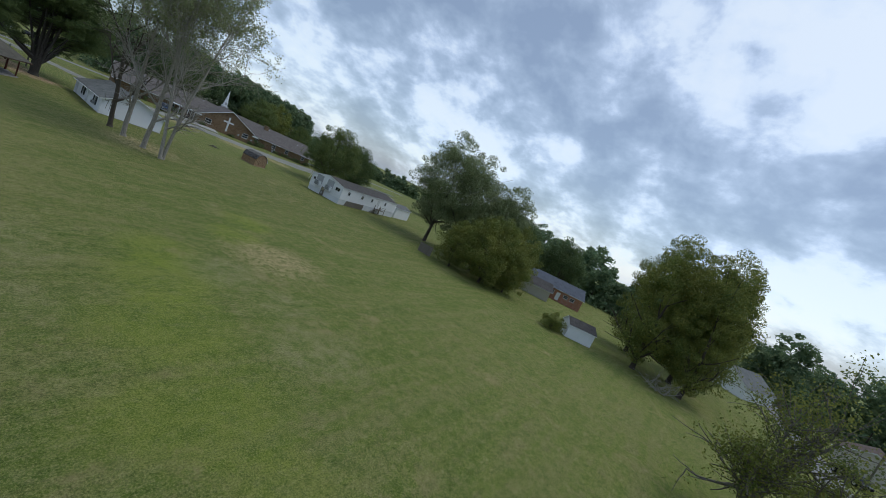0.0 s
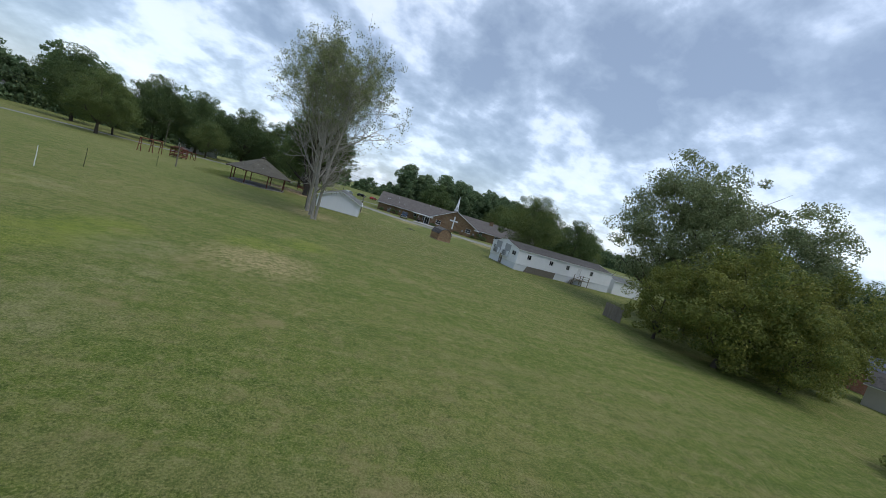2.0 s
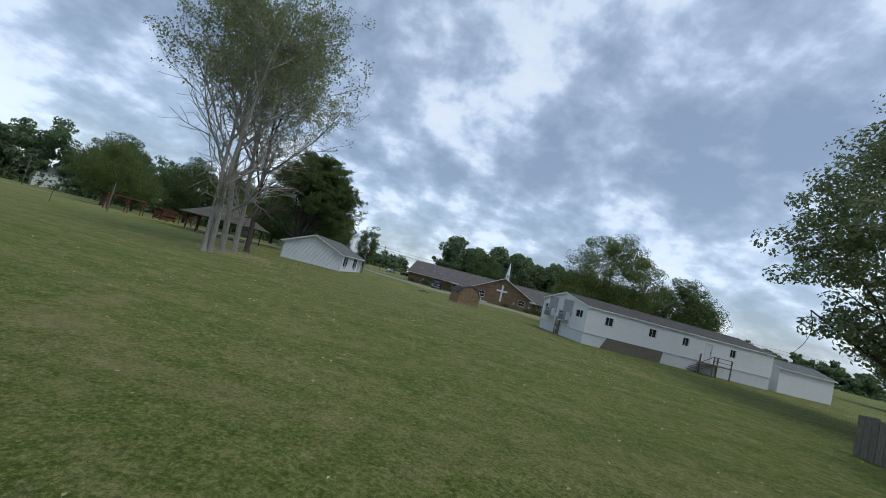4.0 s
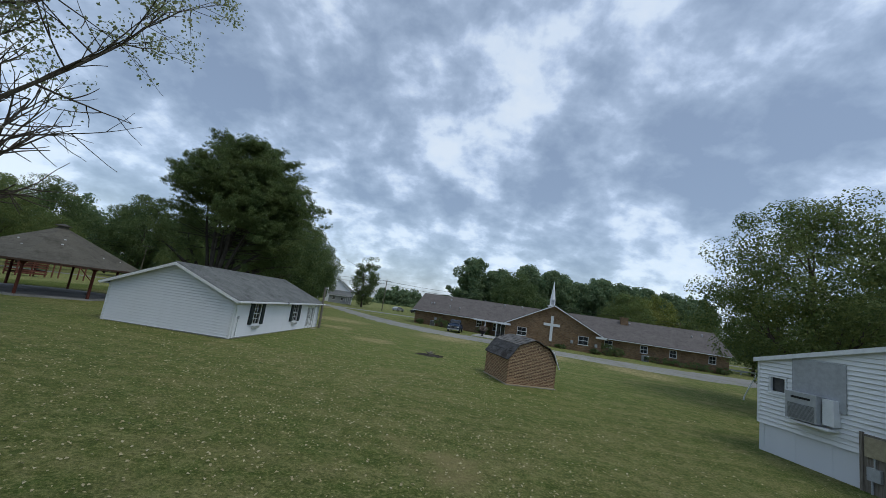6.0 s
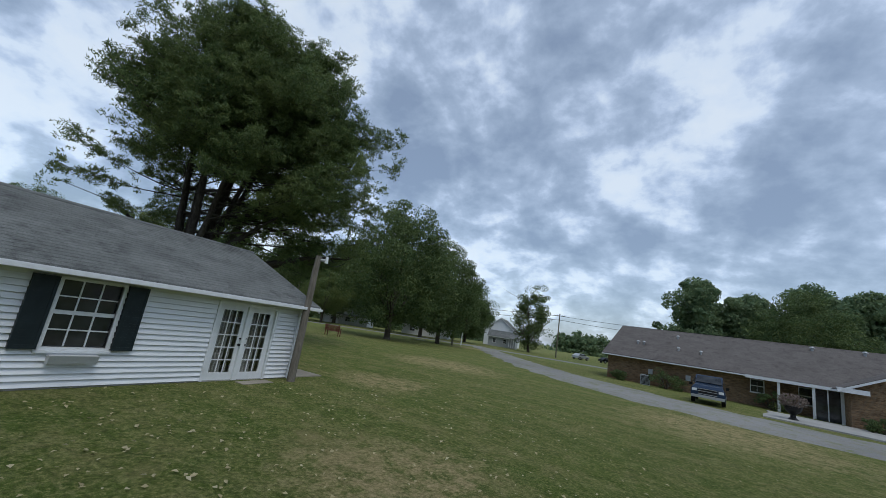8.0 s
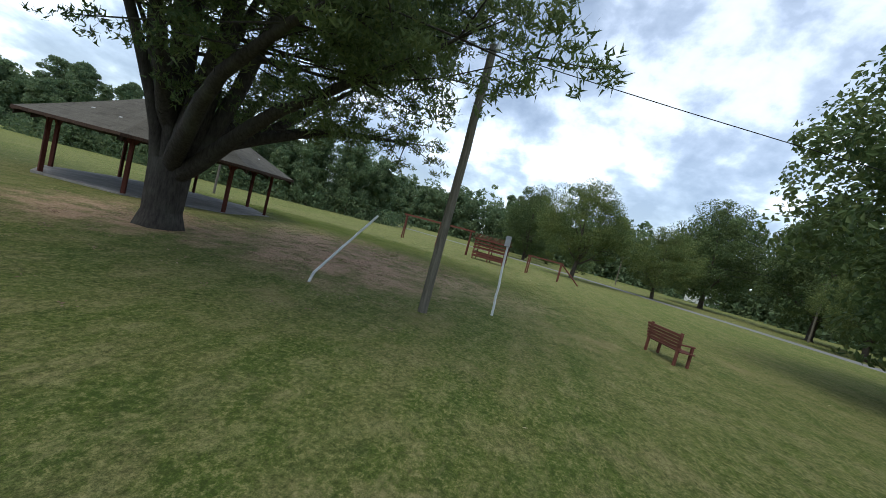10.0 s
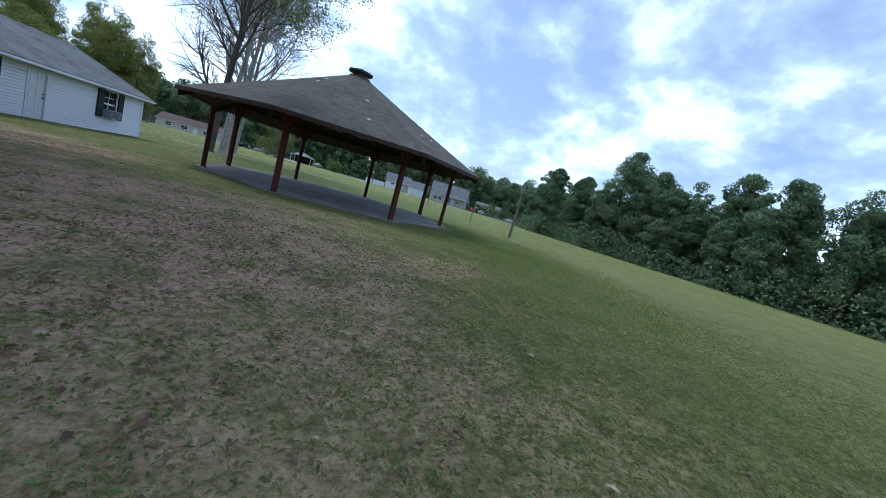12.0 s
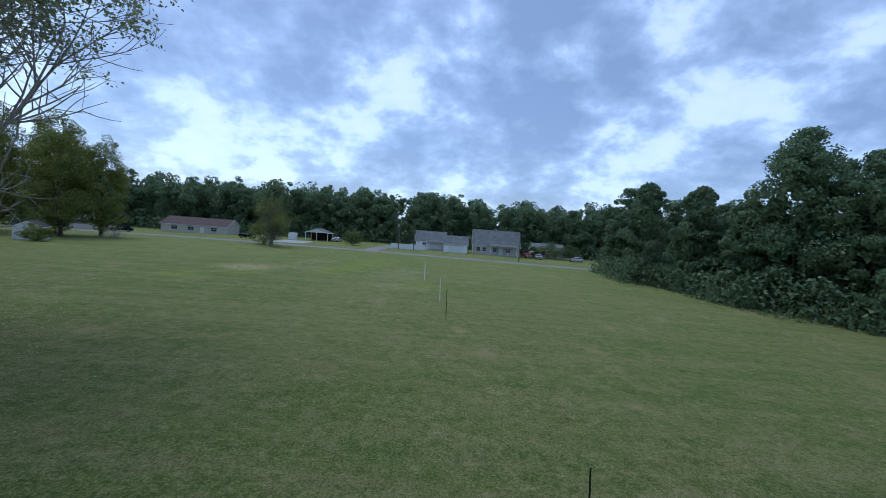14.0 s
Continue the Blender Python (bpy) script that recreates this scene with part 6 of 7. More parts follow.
def bench(x, y, turn):
    ob = thing("garden_bench", pose(x, y, gz(x, y), 0, 0, turn), "red-brown slatted wooden bench on the lawn", "bench")
    for i in range(5):
        bm = B()
        box(bm, -0.75, -0.25 + i * 0.105, 0.43, 0.75, -0.165 + i * 0.105, 0.465)
        part("seat_slat", bm, M_WOOD_RED, ob)
        bm = B()
        box(bm, -0.75, 0.29 + i * 0.02, 0.50 + i * 0.10, 0.75, 0.325 + i * 0.02, 0.58 + i * 0.10)
        part("back_slat", bm, M_WOOD_RED, ob)
    for s in (-0.68, 0.62):
        for yy, h in ((-0.22, 0.65), (0.26, 1.02)):
            bm = B()
            box(bm, s, yy, -0.05, s + 0.07, yy + 0.07, h)
            part("leg", bm, M_WOOD_RED, ob)
        bm = B()
        box(bm, s - 0.01, -0.26, 0.65, s + 0.08, 0.34, 0.69)
        part("armrest", bm, M_WOOD_RED, ob)


bench(-16.2, 33.0, 200)


def swing_set():
    ob = thing("swing_set", pose(-45.2, 16.4, gz(-45.2, 16.4), 0, 0, 88), "tall red-brown timber swing frame without swings", "swing set")
    for x in (-2.2, 2.0, 5.6):
        for s in (-1, 1):
            bm = B()
            rod(bm, (x, s * 0.34, -0.2), (x, s * 0.10, 2.75), 0.08, n=8)
            part("leg", bm, M_WOOD_RED, ob)
        bm = B()
        box(bm, x - 0.05, -0.28, 1.45, x + 0.05, 0.28, 1.58)
        part("brace", bm, M_WOOD_RED, ob)
    bm = B()
    box(bm, -2.5, -0.09, 2.68, 6.0, 0.09, 2.88)
    part("top_beam", bm, M_WOOD_RED, ob)


def playhouse():
    ob = thing("wooden_playhouse", pose(-42.6, 24.8, gz(-42.6, 24.8), 0, 0, 84), "red-brown open slatted timber play structure", "play structure")
    for x in (-1.6, 0, 1.6):
        for y in (-0.9, 0.9):
            bm = B()
            box(bm, x - 0.06, y - 0.06, -0.1, x + 0.06, y + 0.06, 2.1 if x else 2.4)
            part("post", bm, M_WOOD_RED, ob)
    for z in (0.35, 0.62, 1.15, 1.45, 1.75, 2.05):
        for y in (-0.96, 0.96):
            bm = B()
            box(bm, -1.75 if z > 1 else -1.7, y - 0.02, z, 1.75, y + 0.02, z + 0.17)
            part("rail", bm, M_WOOD_RED, ob)
    for i in range(9):
        bm = B()
        box(bm, -1.7, -0.9 + i * 0.2, 0.3, 1.7, -0.73 + i * 0.2, 0.345)
        part("deck_board", bm, M_WOOD_RED, ob)
    for x in (-1.66, 1.66):
        for z in (0.7, 1.1, 1.5):
            bm = B()
            box(bm, x - 0.02, -0.9, z, x + 0.02, 0.9, z + 0.16)
            part("end_rail", bm, M_WOOD_RED, ob)
    for s in (-1, 1):
        for i in range(5):
            bm = B()
            p, q = s * (1.1 - i * 0.22), 2.1 + i * 0.12
            box(bm, -1.9, min(p, p - s * 0.26), q, 1.9, max(p, p - s * 0.26), q + 0.05)
            part("roof_board", bm, M_WOOD_RED, ob)


def climbing_bars():
    ob = thing("climbing_bars", pose(-42.6, 30.4, gz(-42.6, 30.4), 0, 0, 80), "low red-brown timber climbing frame", "play structure")
    for x in (-1.6, 1.6):
        for y in (-0.6, 0.6):
            bm = B()
            box(bm, x - 0.06, y - 0.06, -0.1, x + 0.06, y + 0.06, 1.9)
            part("post", bm, M_WOOD_RED, ob)
    for y in (-0.6, 0.6):
        bm = B()
        box(bm, -1.75, y - 0.05, 1.78, 1.75, y + 0.05, 1.9)
        part("beam", bm, M_WOOD_RED, ob)
    bm = B()
    rod(bm, (1.6, 0.6, 1.8), (3.6, 0.9, 0.05), 0.07)
    part("slide_rail", bm, M_WOOD_RED, ob)


swing_set()
playhouse()
climbing_bars()


# ---- vehicles ----
def vehicle(m, label, paint, pickup=False, L=4.9, Wd=1.9, H=1.75, category="car"):
    ob = thing("pickup_truck" if pickup else "car", m, label, category)
    k, w = L / 2, Wd / 2
    if pickup:
        prof = [(-k, 0.5), (-k, 1.22), (-0.72, 1.22), (-0.62, H), (0.70, H), (1.30, 1.36), (k - 0.12, 1.26), (k, 1.05), (k, 0.46)]
    else:
        prof = [(-k, 0.4), (-k + 0.05, 0.95), (-k * 0.8, 1.02), (-k * 0.55, H), (k * 0.18, H), (k * 0.5, 1.05), (k - 0.12, 0.92), (k, 0.7), (k, 0.38)]
    bm = B()
    rows = []
    for y, s in ((-w, 0.90), (-w * 0.96, 1.0), (w * 0.96, 1.0), (w, 0.90)):
        rows.append([bm.verts.new((x * (1 if s == 1 else 0.995), y * (0.82 if z > 1.2 else 1), 0.42 + (z - 0.42) * (s if z < 1.2 else 1.0 if s == 1 else 0.97))) for x, z in prof])
    n = len(prof)
    for a, b in zip(rows, rows[1:]):
        for i in range(n):
            bm.faces.new((a[i], a[(i + 1) % n], b[(i + 1) % n], b[i]))
    bm.faces.new(rows[0])
    bm.faces.new(rows[-1][::-1])
    part("body", bm, paint, ob)
    roof = [p for p in prof if p[1] == H]
    x0, x1 = roof[0][0], roof[1][0]
    f1, b1 = (prof[5][0], prof[5][1]), (prof[2][0], prof[2][1])
    for s in (-1, 1):
        bm = B()
        y, yb = s * w * 0.835, s * w * 0.985
        prism(bm, [(x0 + 0.08, y, H - 0.08), (x1 - 0.02, y, H - 0.08), (f1[0] - 0.22, yb, f1[1] + 0.05), (b1[0] + 0.14, yb, b1[1] + 0.05)], (0, -0.02 * s, 0))
        part("side_glass", bm, M_GLASS, ob, "dark side window")
    bm = B()
    prism(bm, [(x1 + 0.06, -w * 0.72, H - 0.09), (x1 + 0.06, w * 0.72, H - 0.09), (f1[0] - 0.02, w * 0.80, f1[1] + 0.06), (f1[0] - 0.02, -w * 0.80, f1[1] + 0.06)], (0.03, 0, 0.03))
    part("windscreen", bm, M_GLASS, ob, "dark windscreen")
    bm = B()
    top = 1.04 if pickup else 0.92
    box(bm, k - 0.02, -w * 0.55, 0.66, k + 0.03, w * 0.55, top)
    grille = part("grille", bm, M_DARK_METAL, ob, "dark grille")
    bm = B()
    for z in (0.66, (0.66 + top) / 2, top - 0.03):
        box(bm, k + 0.028, -w * 0.56, z, k + 0.045, w * 0.56, z + 0.035)
    part("grille_bar", bm, M_CHROME, grille, "chrome bars")
    bm = B()
    box(bm, k - 0.05, -w * 0.98, 0.42, k + 0.12, w * 0.98, 0.60)
    part("bumper", bm, M_CHROME, ob)
    for s in (-1, 1):
        bm = B()
        box(bm, k - 0.12, s * w * 0.78 - 0.15, top - 0.20, k + 0.02, s * w * 0.78 + 0.15, top - 0.02)
        part("headlight", bm, M_WHITE, ob)
        bm = B()
        box(bm, f1[0] - 0.5, s * (w + 0.02), 1.12, f1[0] - 0.3, s * (w + 0.22), 1.32)
        part("mirror", bm, M_BLACK, ob)
        for x in (-k * 0.62, k * 0.64):
            bm = B()
            rod(bm, (x, s * (w - 0.22), 0.37), (x, s * (w + 0.02), 0.37), 0.37, n=18)
            tyre = part("wheel", bm, M_BLACK, ob, "black tyre")
            bm = B()
            rod(bm, (x, s * (w + 0.0), 0.37), (x, s * (w + 0.035), 0.37), 0.22, n=14)
            part("rim", bm, M_CHROME, tyre)
    return ob


M_CHROME = plain("bright_metal", (0.55, 0.56, 0.58), 0.3, 0.9, vary=0.05)
M_BLUE_CAR = plain("dark_blue_paint", (0.030, 0.052, 0.095), 0.25, 0.2, vary=0.05)
M_BLACK_CAR = plain("black_paint", (0.010, 0.012, 0.014), 0.2, 0.2, vary=0.05)
M_RED_CAR = plain("red_paint", (0.30, 0.02, 0.02), 0.3, vary=0.05)
M_SILVER_CAR = plain("silver_paint", (0.45, 0.47, 0.5), 0.3, 0.5, vary=0.05)
on = lambda x, y, turn: pose(x, y, gz(x, y) + 0.04, 0, 0, turn)  # noqa: E731
vehicle(on(14.0, 42.2, -98), "dark blue pickup truck with chrome grille, parked by the church", M_BLUE_CAR, True, 5.6, 2.0, 1.95, "truck")
vehicle(on(56, -106.5, 30), "black sports utility vehicle parked beside the road", M_BLACK_CAR)
for x, y, a, p, lab in ((-57.0, -117.0, 100, M_RED_CAR, "red car parked by the tan house"), (-60.5, -116.0, 80, M_SILVER_CAR, "silver car parked by the tan house"), (25, -112, 170, M_BLACK_CAR, "black car before the brick ranch house"),
                        (19, -112, 10, M_SILVER_CAR, "grey car before the ranch house"), (-73, -118, 20, M_SILVER_CAR, "pale car under the trees"), (-119, -46, 70, M_SILVER_CAR, "pale car parked by the wood"),
                        (-114, -38, 60, M_BLACK_CAR, "dark car parked by the wood"), (-6, 112, 60, M_SILVER_CAR, "silver car parked beyond the church"), (0, 118, 40, M_BLACK_CAR, "dark car parked beyond the church"), (6, 122, 60, M_RED_CAR, "red car parked beyond the church"),
                        (3, -126, 80, M_SILVER_CAR, "pale car beside the carport")):
    vehicle(on(x, y, a), lab, p, L=4.5, H=1.5)


# ---- other buildings ----
def simple_house(x, y, turn, L, W, E, R, wall, roof, label, fronts=(), doors=(), category="house", trim=M_WHITE, name="house", porch=None, garage=None, over=0.35):
    """Front wall along local x, facing local -y."""
    ob = thing(name, pose(x, y, gz(x, y), 0, 0, turn), label, category)
    ops = [(a, b, c, d) for a, b, c, d in fronts] + [(a, b, 0.05, 2.1) for a, b in doors]
    if garage:
        ops.append((garage[0], garage[1], 0.02, 2.15))
    fm = side((0, 0, 0), (1, 0, 0), (0, -1, 0))
    part("wall", wall_body(fm, L, -0.5, E, ops), wall, ob)
    part("wall", wall_body(side((L, 0, 0), (0, 1, 0), (1, 0, 0)), W, -0.5, E, [], gable=R - E), wall, ob)
    part("wall", wall_body(side((0, W, 0), (0, -1, 0), (-1, 0, 0)), W, -0.5, E, [], gable=R - E), wall, ob)
    part("wall", wall_body(side((L, W, 0), (-1, 0, 0), (0, 1, 0)), L, -0.5, E, []), wall, ob)
    for a, b, c, d in fronts:
        sash_window(ob, fm, a + 0.06, c + 0.06, b - a - 0.12, d - c - 0.12, rows=1)
    for a, b in doors:
        panel_door(ob, fm, a + 0.02, 0.06, b - a - 0.04, 2.0)
    if garage:
        bm = B()
        for i in range(4):
            box(bm, garage[0] + 0.04, -0.03, 0.03 + i * 0.53, garage[1] - 0.04, 0.0, 0.53 + i * 0.53)
        part("garage_door", put(bm, fm), M_WHITE, ob, "white sectional garage door")
    gable_roof(ob, Matrix.Identity(4), 0, L, 0, W, E, R, roof, over, over, 1, 0.10, trim, False)
    if porch:
        a, b, dep = porch
        bm = B()
        prism(bm, [(a, 0.0, E + 0.3), (a, -dep, E - 0.25), (a, -dep, E - 0.15), (a, 0.0, E + 0.4)], (b - a, 0, 0))
        part("porch_roof", bm, roof, ob)
        for i in range(4):
            bm = B()
            q = a + 0.1 + (b - a - 0.2) * i / 3
            box(bm, q - 0.07, -dep + 0.05, -0.3, q + 0.07, -dep + 0.19, E - 0.22)
            part("porch_post", bm, M_WHITE, ob)
        bm = B()
        box(bm, a, -dep, -0.4, b, 0, 0.25)
        part("porch_floor", bm, M_CONCRETE, ob)
    return ob


M_BEIGE = siding_material("beige_siding", (0.50, 0.47, 0.42))
M_GREYSIDE = siding_material("grey_siding", (0.33, 0.35, 0.38))
M_TAN = siding_material("pale_tan_siding", (0.52, 0.50, 0.47))
M_SHINGLE_RED = shingle_material("red_brown_shingle", (0.086, 0.064, 0.056), (0.145, 0.108, 0.094))

# east side: white shed, beige garage and brick house
simple_house(35.7, -65.4, -57, 4.5, 3.4, 2.1, 3.0, M_TRAILER, M_SHINGLE_DARK, "small white metal-sided shed with dark roof", category="shed", name="garden_shed", over=0.15)
simple_house(59.0, -47.2, -67, 7.2, 6.5, 2.5, 3.9, M_BEIGE, M_SHINGLE_DARK, "pale beige garage with dark shingle roof", category="garage", name="garage")
simple_house(66.2, -35.6, -67, 25, 9, 2.9, 5.0, M_BRICK_RED, M_SHINGLE_BLUE, "red brick ranch house with slate-blue roof", fronts=[(16.2, 17.4, 1.1, 2.2), (20.0, 21.2, 1.3, 2.2), (21.8, 23.0, 1.3, 2.2)], doors=[(18.2, 19.1)])
fence = thing("privacy_fence", pose(32.5, -35.0, gz(32.5, -36), 0, 0, -84), "weathered grey wooden fence panel beside the bushes", "fence")
for i in range(12):
    bm = B()
    box(bm, i * 0.25, 0, -0.2, i * 0.25 + 0.235, 0.03, 1.75 + 0.04 * ((i * 7) % 3))
    part("board", bm, M_WOOD_GREY, fence)
for z in (0.4, 1.3):
    bm = B()
    box(bm, 0, 0.033, z, 2.99, 0.08, z + 0.1)
    part("rail", bm, M_WOOD_GREY, fence)

# far south side of the road
simple_house(-31.5, -113.5, 180, 7.0, 7, 2.6, 4.8, M_SIDING, M_SHINGLE, "white garage wing with a wide white door", garage=(1.3, 5.8), category="garage", name="garage")
simple_house(-23.0, -117.5, 180, 9.0, 8, 2.7, 5.6, M_SIDING, M_SHINGLE, "low white house with white porch", fronts=[(2, 3.2, 0.9, 2.2)], porch=(3.5, 8.8, 2.2))
simple_house(-40.5, -116.5, 176, 14, 9, 3.0, 7.4, M_BEIGE, M_SHINGLE, "tan house with steep grey roof and white porch", fronts=[(1, 2.2, 0.9, 2.2), (2.8, 4, 0.9, 2.2), (6, 7.2, 0.9, 2.2), (10, 11.2, 0.9, 2.2)], doors=[(8, 9)], porch=(5, 13, 2.4))
simple_house(58, -124, 183, 20, 9, 2.7, 4.9, M_BEIGE, M_SHINGLE_RED, "low ranch house with red-brown shingle roof", fronts=[(3, 5, 0.9, 2.1), (8, 10, 0.9, 2.1), (15, 17, 0.9, 2.1)], doors=[(12, 13)])
simple_house(84, -113, 160, 15, 9, 2.7, 4.8, M_BEIGE, M_SHINGLE_RED, "tan house with red-brown shingle roof", fronts=[(2, 3.6, 0.9, 2.1), (6, 7.6, 0.9, 2.1), (11, 12.6, 0.9, 2.1)], doors=[(9, 10)])
simple_house(104, -96, 150, 16, 10, 3.0, 6.0, M_TRAILER, M_SHINGLE, "white house with grey roof among trees", fronts=[(2, 3.6, 0.9, 2.1), (10, 11.6, 0.9, 2.1)])
simple_house(-62, -126, 178, 10, 8, 2.6, 4.6, M_TAN, M_SHINGLE, "small tan house behind round trees", fronts=[(2, 3.4, 0.9, 2.1), (6, 7.4, 0.9, 2.1)])
# north and west
simple_house(-29.0, 105.0, 14, 7.6, 5.4, 2.7, 4.2, M_GREYSIDE, M_SHINGLE, "small grey cottage with shingle roof", fronts=[(1.2, 2.1, 1.0, 2.1), (4.0, 4.9, 1.0, 2.1)], porch=(5.6, 7.6, 1.4))
simple_house(-24.5, 114, 100, 12, 9, 4.6, 8.0, M_TRAILER, M_SHINGLE, "tall white gabled house behind the cottage", fronts=[(2, 3, 1.0, 2.2), (8, 9, 1.0, 2.2)])
simple_house(-66, 80, 25, 12, 7, 2.6, 4.2, M_TRAILER, M_SHINGLE, "low white house seen under the trees", fronts=[(2, 3.4, 0.9, 2.1), (6, 7.4, 0.9, 2.1)], doors=[(4.4, 5.3)])
simple_house(-46, 88, 20, 12, 7, 2.6, 4.2, M_TRAILER, M_SHINGLE, "low white house beyond the northern road", fronts=[(2, 3.4, 0.9, 2.1), (7, 8.4, 0.9, 2.1)])
simple_house(-128, 78, 60, 10, 8, 5.2, 7.6, M_TRAILER, M_SHINGLE, "two-storey white house among trees", fronts=[(1.5, 2.6, 1.0, 2.3), (6, 7.1, 1.0, 2.3), (1.5, 2.6, 3.4, 4.7), (6, 7.1, 3.4, 4.7)])
simple_house(-122, -58, -70, 9, 7, 2.6, 4.4, M_GREYSIDE, M_SHINGLE, "small grey house at the wood's edge", fronts=[(2, 3.4, 0.9, 2.1)], doors=[(5, 6)])
simple_house(92, 74, -20, 14, 8, 2.7, 4.6, M_TRAILER, M_SHINGLE, "white house beyond the church lawn", fronts=[(2, 3.4, 0.9, 2.1), (9, 10.4, 0.9, 2.1)])


def carport(x, y, turn):
    ob = thing("carport", pose(x, y, gz(x, y), 0, 0, turn), "open white-framed carport with pale gable roof", "carport")
    for a in (0, 3.5, 7):
        for b in (0, 6):
            bm = B()
            box(bm, a - 0.08, b - 0.08, -0.3, a + 0.08, b + 0.08, 2.6)
            part("post", bm, M_WHITE, ob)
    turn_m = Matrix(((0, -1, 0, 0), (1, 0, 0, 0), (0, 0, 1, 0), (0, 0, 0, 1)))
    gable_roof(ob, turn_m, 0, 6, -7, 0, 2.6, 3.8, M_SHINGLE, 0.3, 0.3, 1, 0.08, M_WHITE, False)
    for b in (0, 6):
        bm = B()
        prism(bm, [(0, b, 2.62), (7, b, 2.62), (3.5, b, 3.75)], (0, 0.05, 0))
        part("gable", bm, M_TRAILER, ob)
    bm = B()
    box(bm, 0.2, 5.6, 0, 6.8, 5.8, 2.5)
    part("back_wall", bm, M_WOOD_DARK, ob)


carport(12.3, -123, 180)
bm = B()
box(bm, 0, 0, 0.0, 2.2, 1.8, 2.0)
box(bm, -0.05, -0.05, 2.0, 2.25, 1.85, 2.1)
solo("storage_box", bm, M_WHITE, pose(14.6, -122.5, gz(17, -123), 0, 0, 0), "white storage box beside the carport", "storage box")
slab(11.5, -108, 9, 16, 0, "pale concrete apron before the carport", "concrete_apron", 0.03)


def fence(x, y, turn, n):
    ob = thing("fence", pose(x, y, gz(x, y), 0, 0, turn), "white board fence beside the road house", "fence")
    for i in range(n):
        bm = B()
        box(bm, i * 2.0 + 0.07, -0.02, 0.05, i * 2.0 + 1.93, 0.02, 1.55)
        part("panel", bm, M_WHITE, ob)
        bm = B()
        box(bm, i * 2.0 - 0.07, -0.07, -0.3, i * 2.0 + 0.07, 0.07, 1.7)
        part("post", bm, M_WHITE, ob)


fence(-26.0, -112.5, 6, 5)


def guard_rail():
    ob = thing("guard_rail", pose(64, 52, gz(70, 52), 0, 0, 0), "long pale metal guard rail beyond the church", "guard rail")
    for i in range(14):
        bm = B()
        box(bm, i * 4, -0.06, -0.3, i * 4 + 0.12, 0.06, 0.75)
        part("post", bm, M_GREY_PAINT, ob)
    bm = B()
    box(bm, 0, -0.12, 0.45, 54, -0.06, 0.78)
    part("rail", bm, M_GREY_PAINT, ob)


guard_rail()


# ---- by the church ----
slab(22.0, 41.6, 9.5, 7.0, -14, "broad pale concrete forecourt before the church door", "concrete_forecourt", 0.10)


def planter(x, y):
    ob = thing("planter", pose(x, y, gz(x, y) + 0.1), "grey urn planter with a mound of dry plants", "planter")
    bm = B()
    for (r0, z0), (r1, z1) in zip(((0.30, 0), (0.16, 0.12), (0.14, 0.3), (0.42, 0.55)), ((0.16, 0.12), (0.14, 0.3), (0.42, 0.55), (0.52, 0.85))):
        rod(bm, (0, 0, z0), (0, 0, z1), r0, r1, 14)
    part("urn", bm, M_DARK_METAL, ob)
    r = np.random.default_rng(3)
    q = r.normal(size=(500, 3))
    q /= np.linalg.norm(q, axis=1)[:, None]
    v, f = leaf_arrays(r, q * (0.8, 0.8, 0.5) * r.uniform(0.6, 1, (500, 1)) + (0, 0, 1.15), 0.16)
    mesh_part("plants", from_arrays("plants", v, f, leaf_material("dry_flowers", (0.14, 0.11, 0.09), (0.28, 0.23, 0.19), (0.3, 0.22, 0.2))), ob)


planter(18.5, 40.9)


def shrub(x, y, w, h, mat, seed, label, n=2200, leaf=0.14, group=""):
    ob = thing("shrub", pose(x, y, gz(x, y)), label, "shrub", group)
    r = np.random.default_rng(seed)
    segs, tips = [], []
    for i in range(7):
        limb(r, segs, tips, (0, 0, -0.1), (r.normal() * 0.6, r.normal() * 0.6, 1), h * 0.75, 0.05, 4, 0.05, 1)
    mesh_part("stems", tubes("stems", segs, M_BARK), ob)
    pts, out = crown_points(r, 0.02, h, w, 34, n // 34, min(w, h) * 0.20, lop=0.2)
    pts[:, 2] = np.maximum(pts[:, 2], 0.05)
    v, f = leaf_arrays(r, pts, leaf, out=out)
    mesh_part("foliage", from_arrays("foliage", v, f, mat), ob)
    return ob


shrub(34.4, -63.2, 3.4, 2.6, M_LEAF_AUTUMN, 51, "round yellow-green shrub alone on the lawn", 6000, 0.16)
for i, (x, y, w, h) in enumerate(((9.6, 50.8, 3.2, 1.7), (17.5, 50.9, 2.6, 1.5), (38.6, 49.2, 2.8, 1.9), (40.4, 50.6, 2.4, 1.6), (47.0, 51.0, 4.5, 1.2), (50.5, 51.0, 4.2, 1.2), (53.5, 51.2, 3.2, 1.3), (57, 51.4, 2.6, 1.2), (22.9, 46.6, 1.8, 1.1), (36.4, 46.9, 1.8, 0.8), (31, 46.8, 2.2, 0.7), (5.2, 51, 1.6, 1.0))):
    shrub(*by_church(x, y), w, h, M_LEAF_DARK, 60 + i, "clipped dark green shrub against the church wall", 1800, 0.14, "church shrubs")
for i, (x, y, w, h) in enumerate(((-66, -122, 7.5, 5.2), (-73, -124, 7, 5.0), (-60, -120, 3.5, 3.4), (-4.8, -113, 4.6, 4.4), (-52, -119, 3, 2.8), (-112, 44, 7, 5), (-119, 36, 5, 4), (84, -106, 5, 3), (78, -105, 4, 2.2))):
    shrub(x, y, w, h, M_LEAF_DARK if i % 3 else M_LEAF_MID, 80 + i, "rounded dark shrub beside the road houses", 2600, 0.32, "road shrubs")


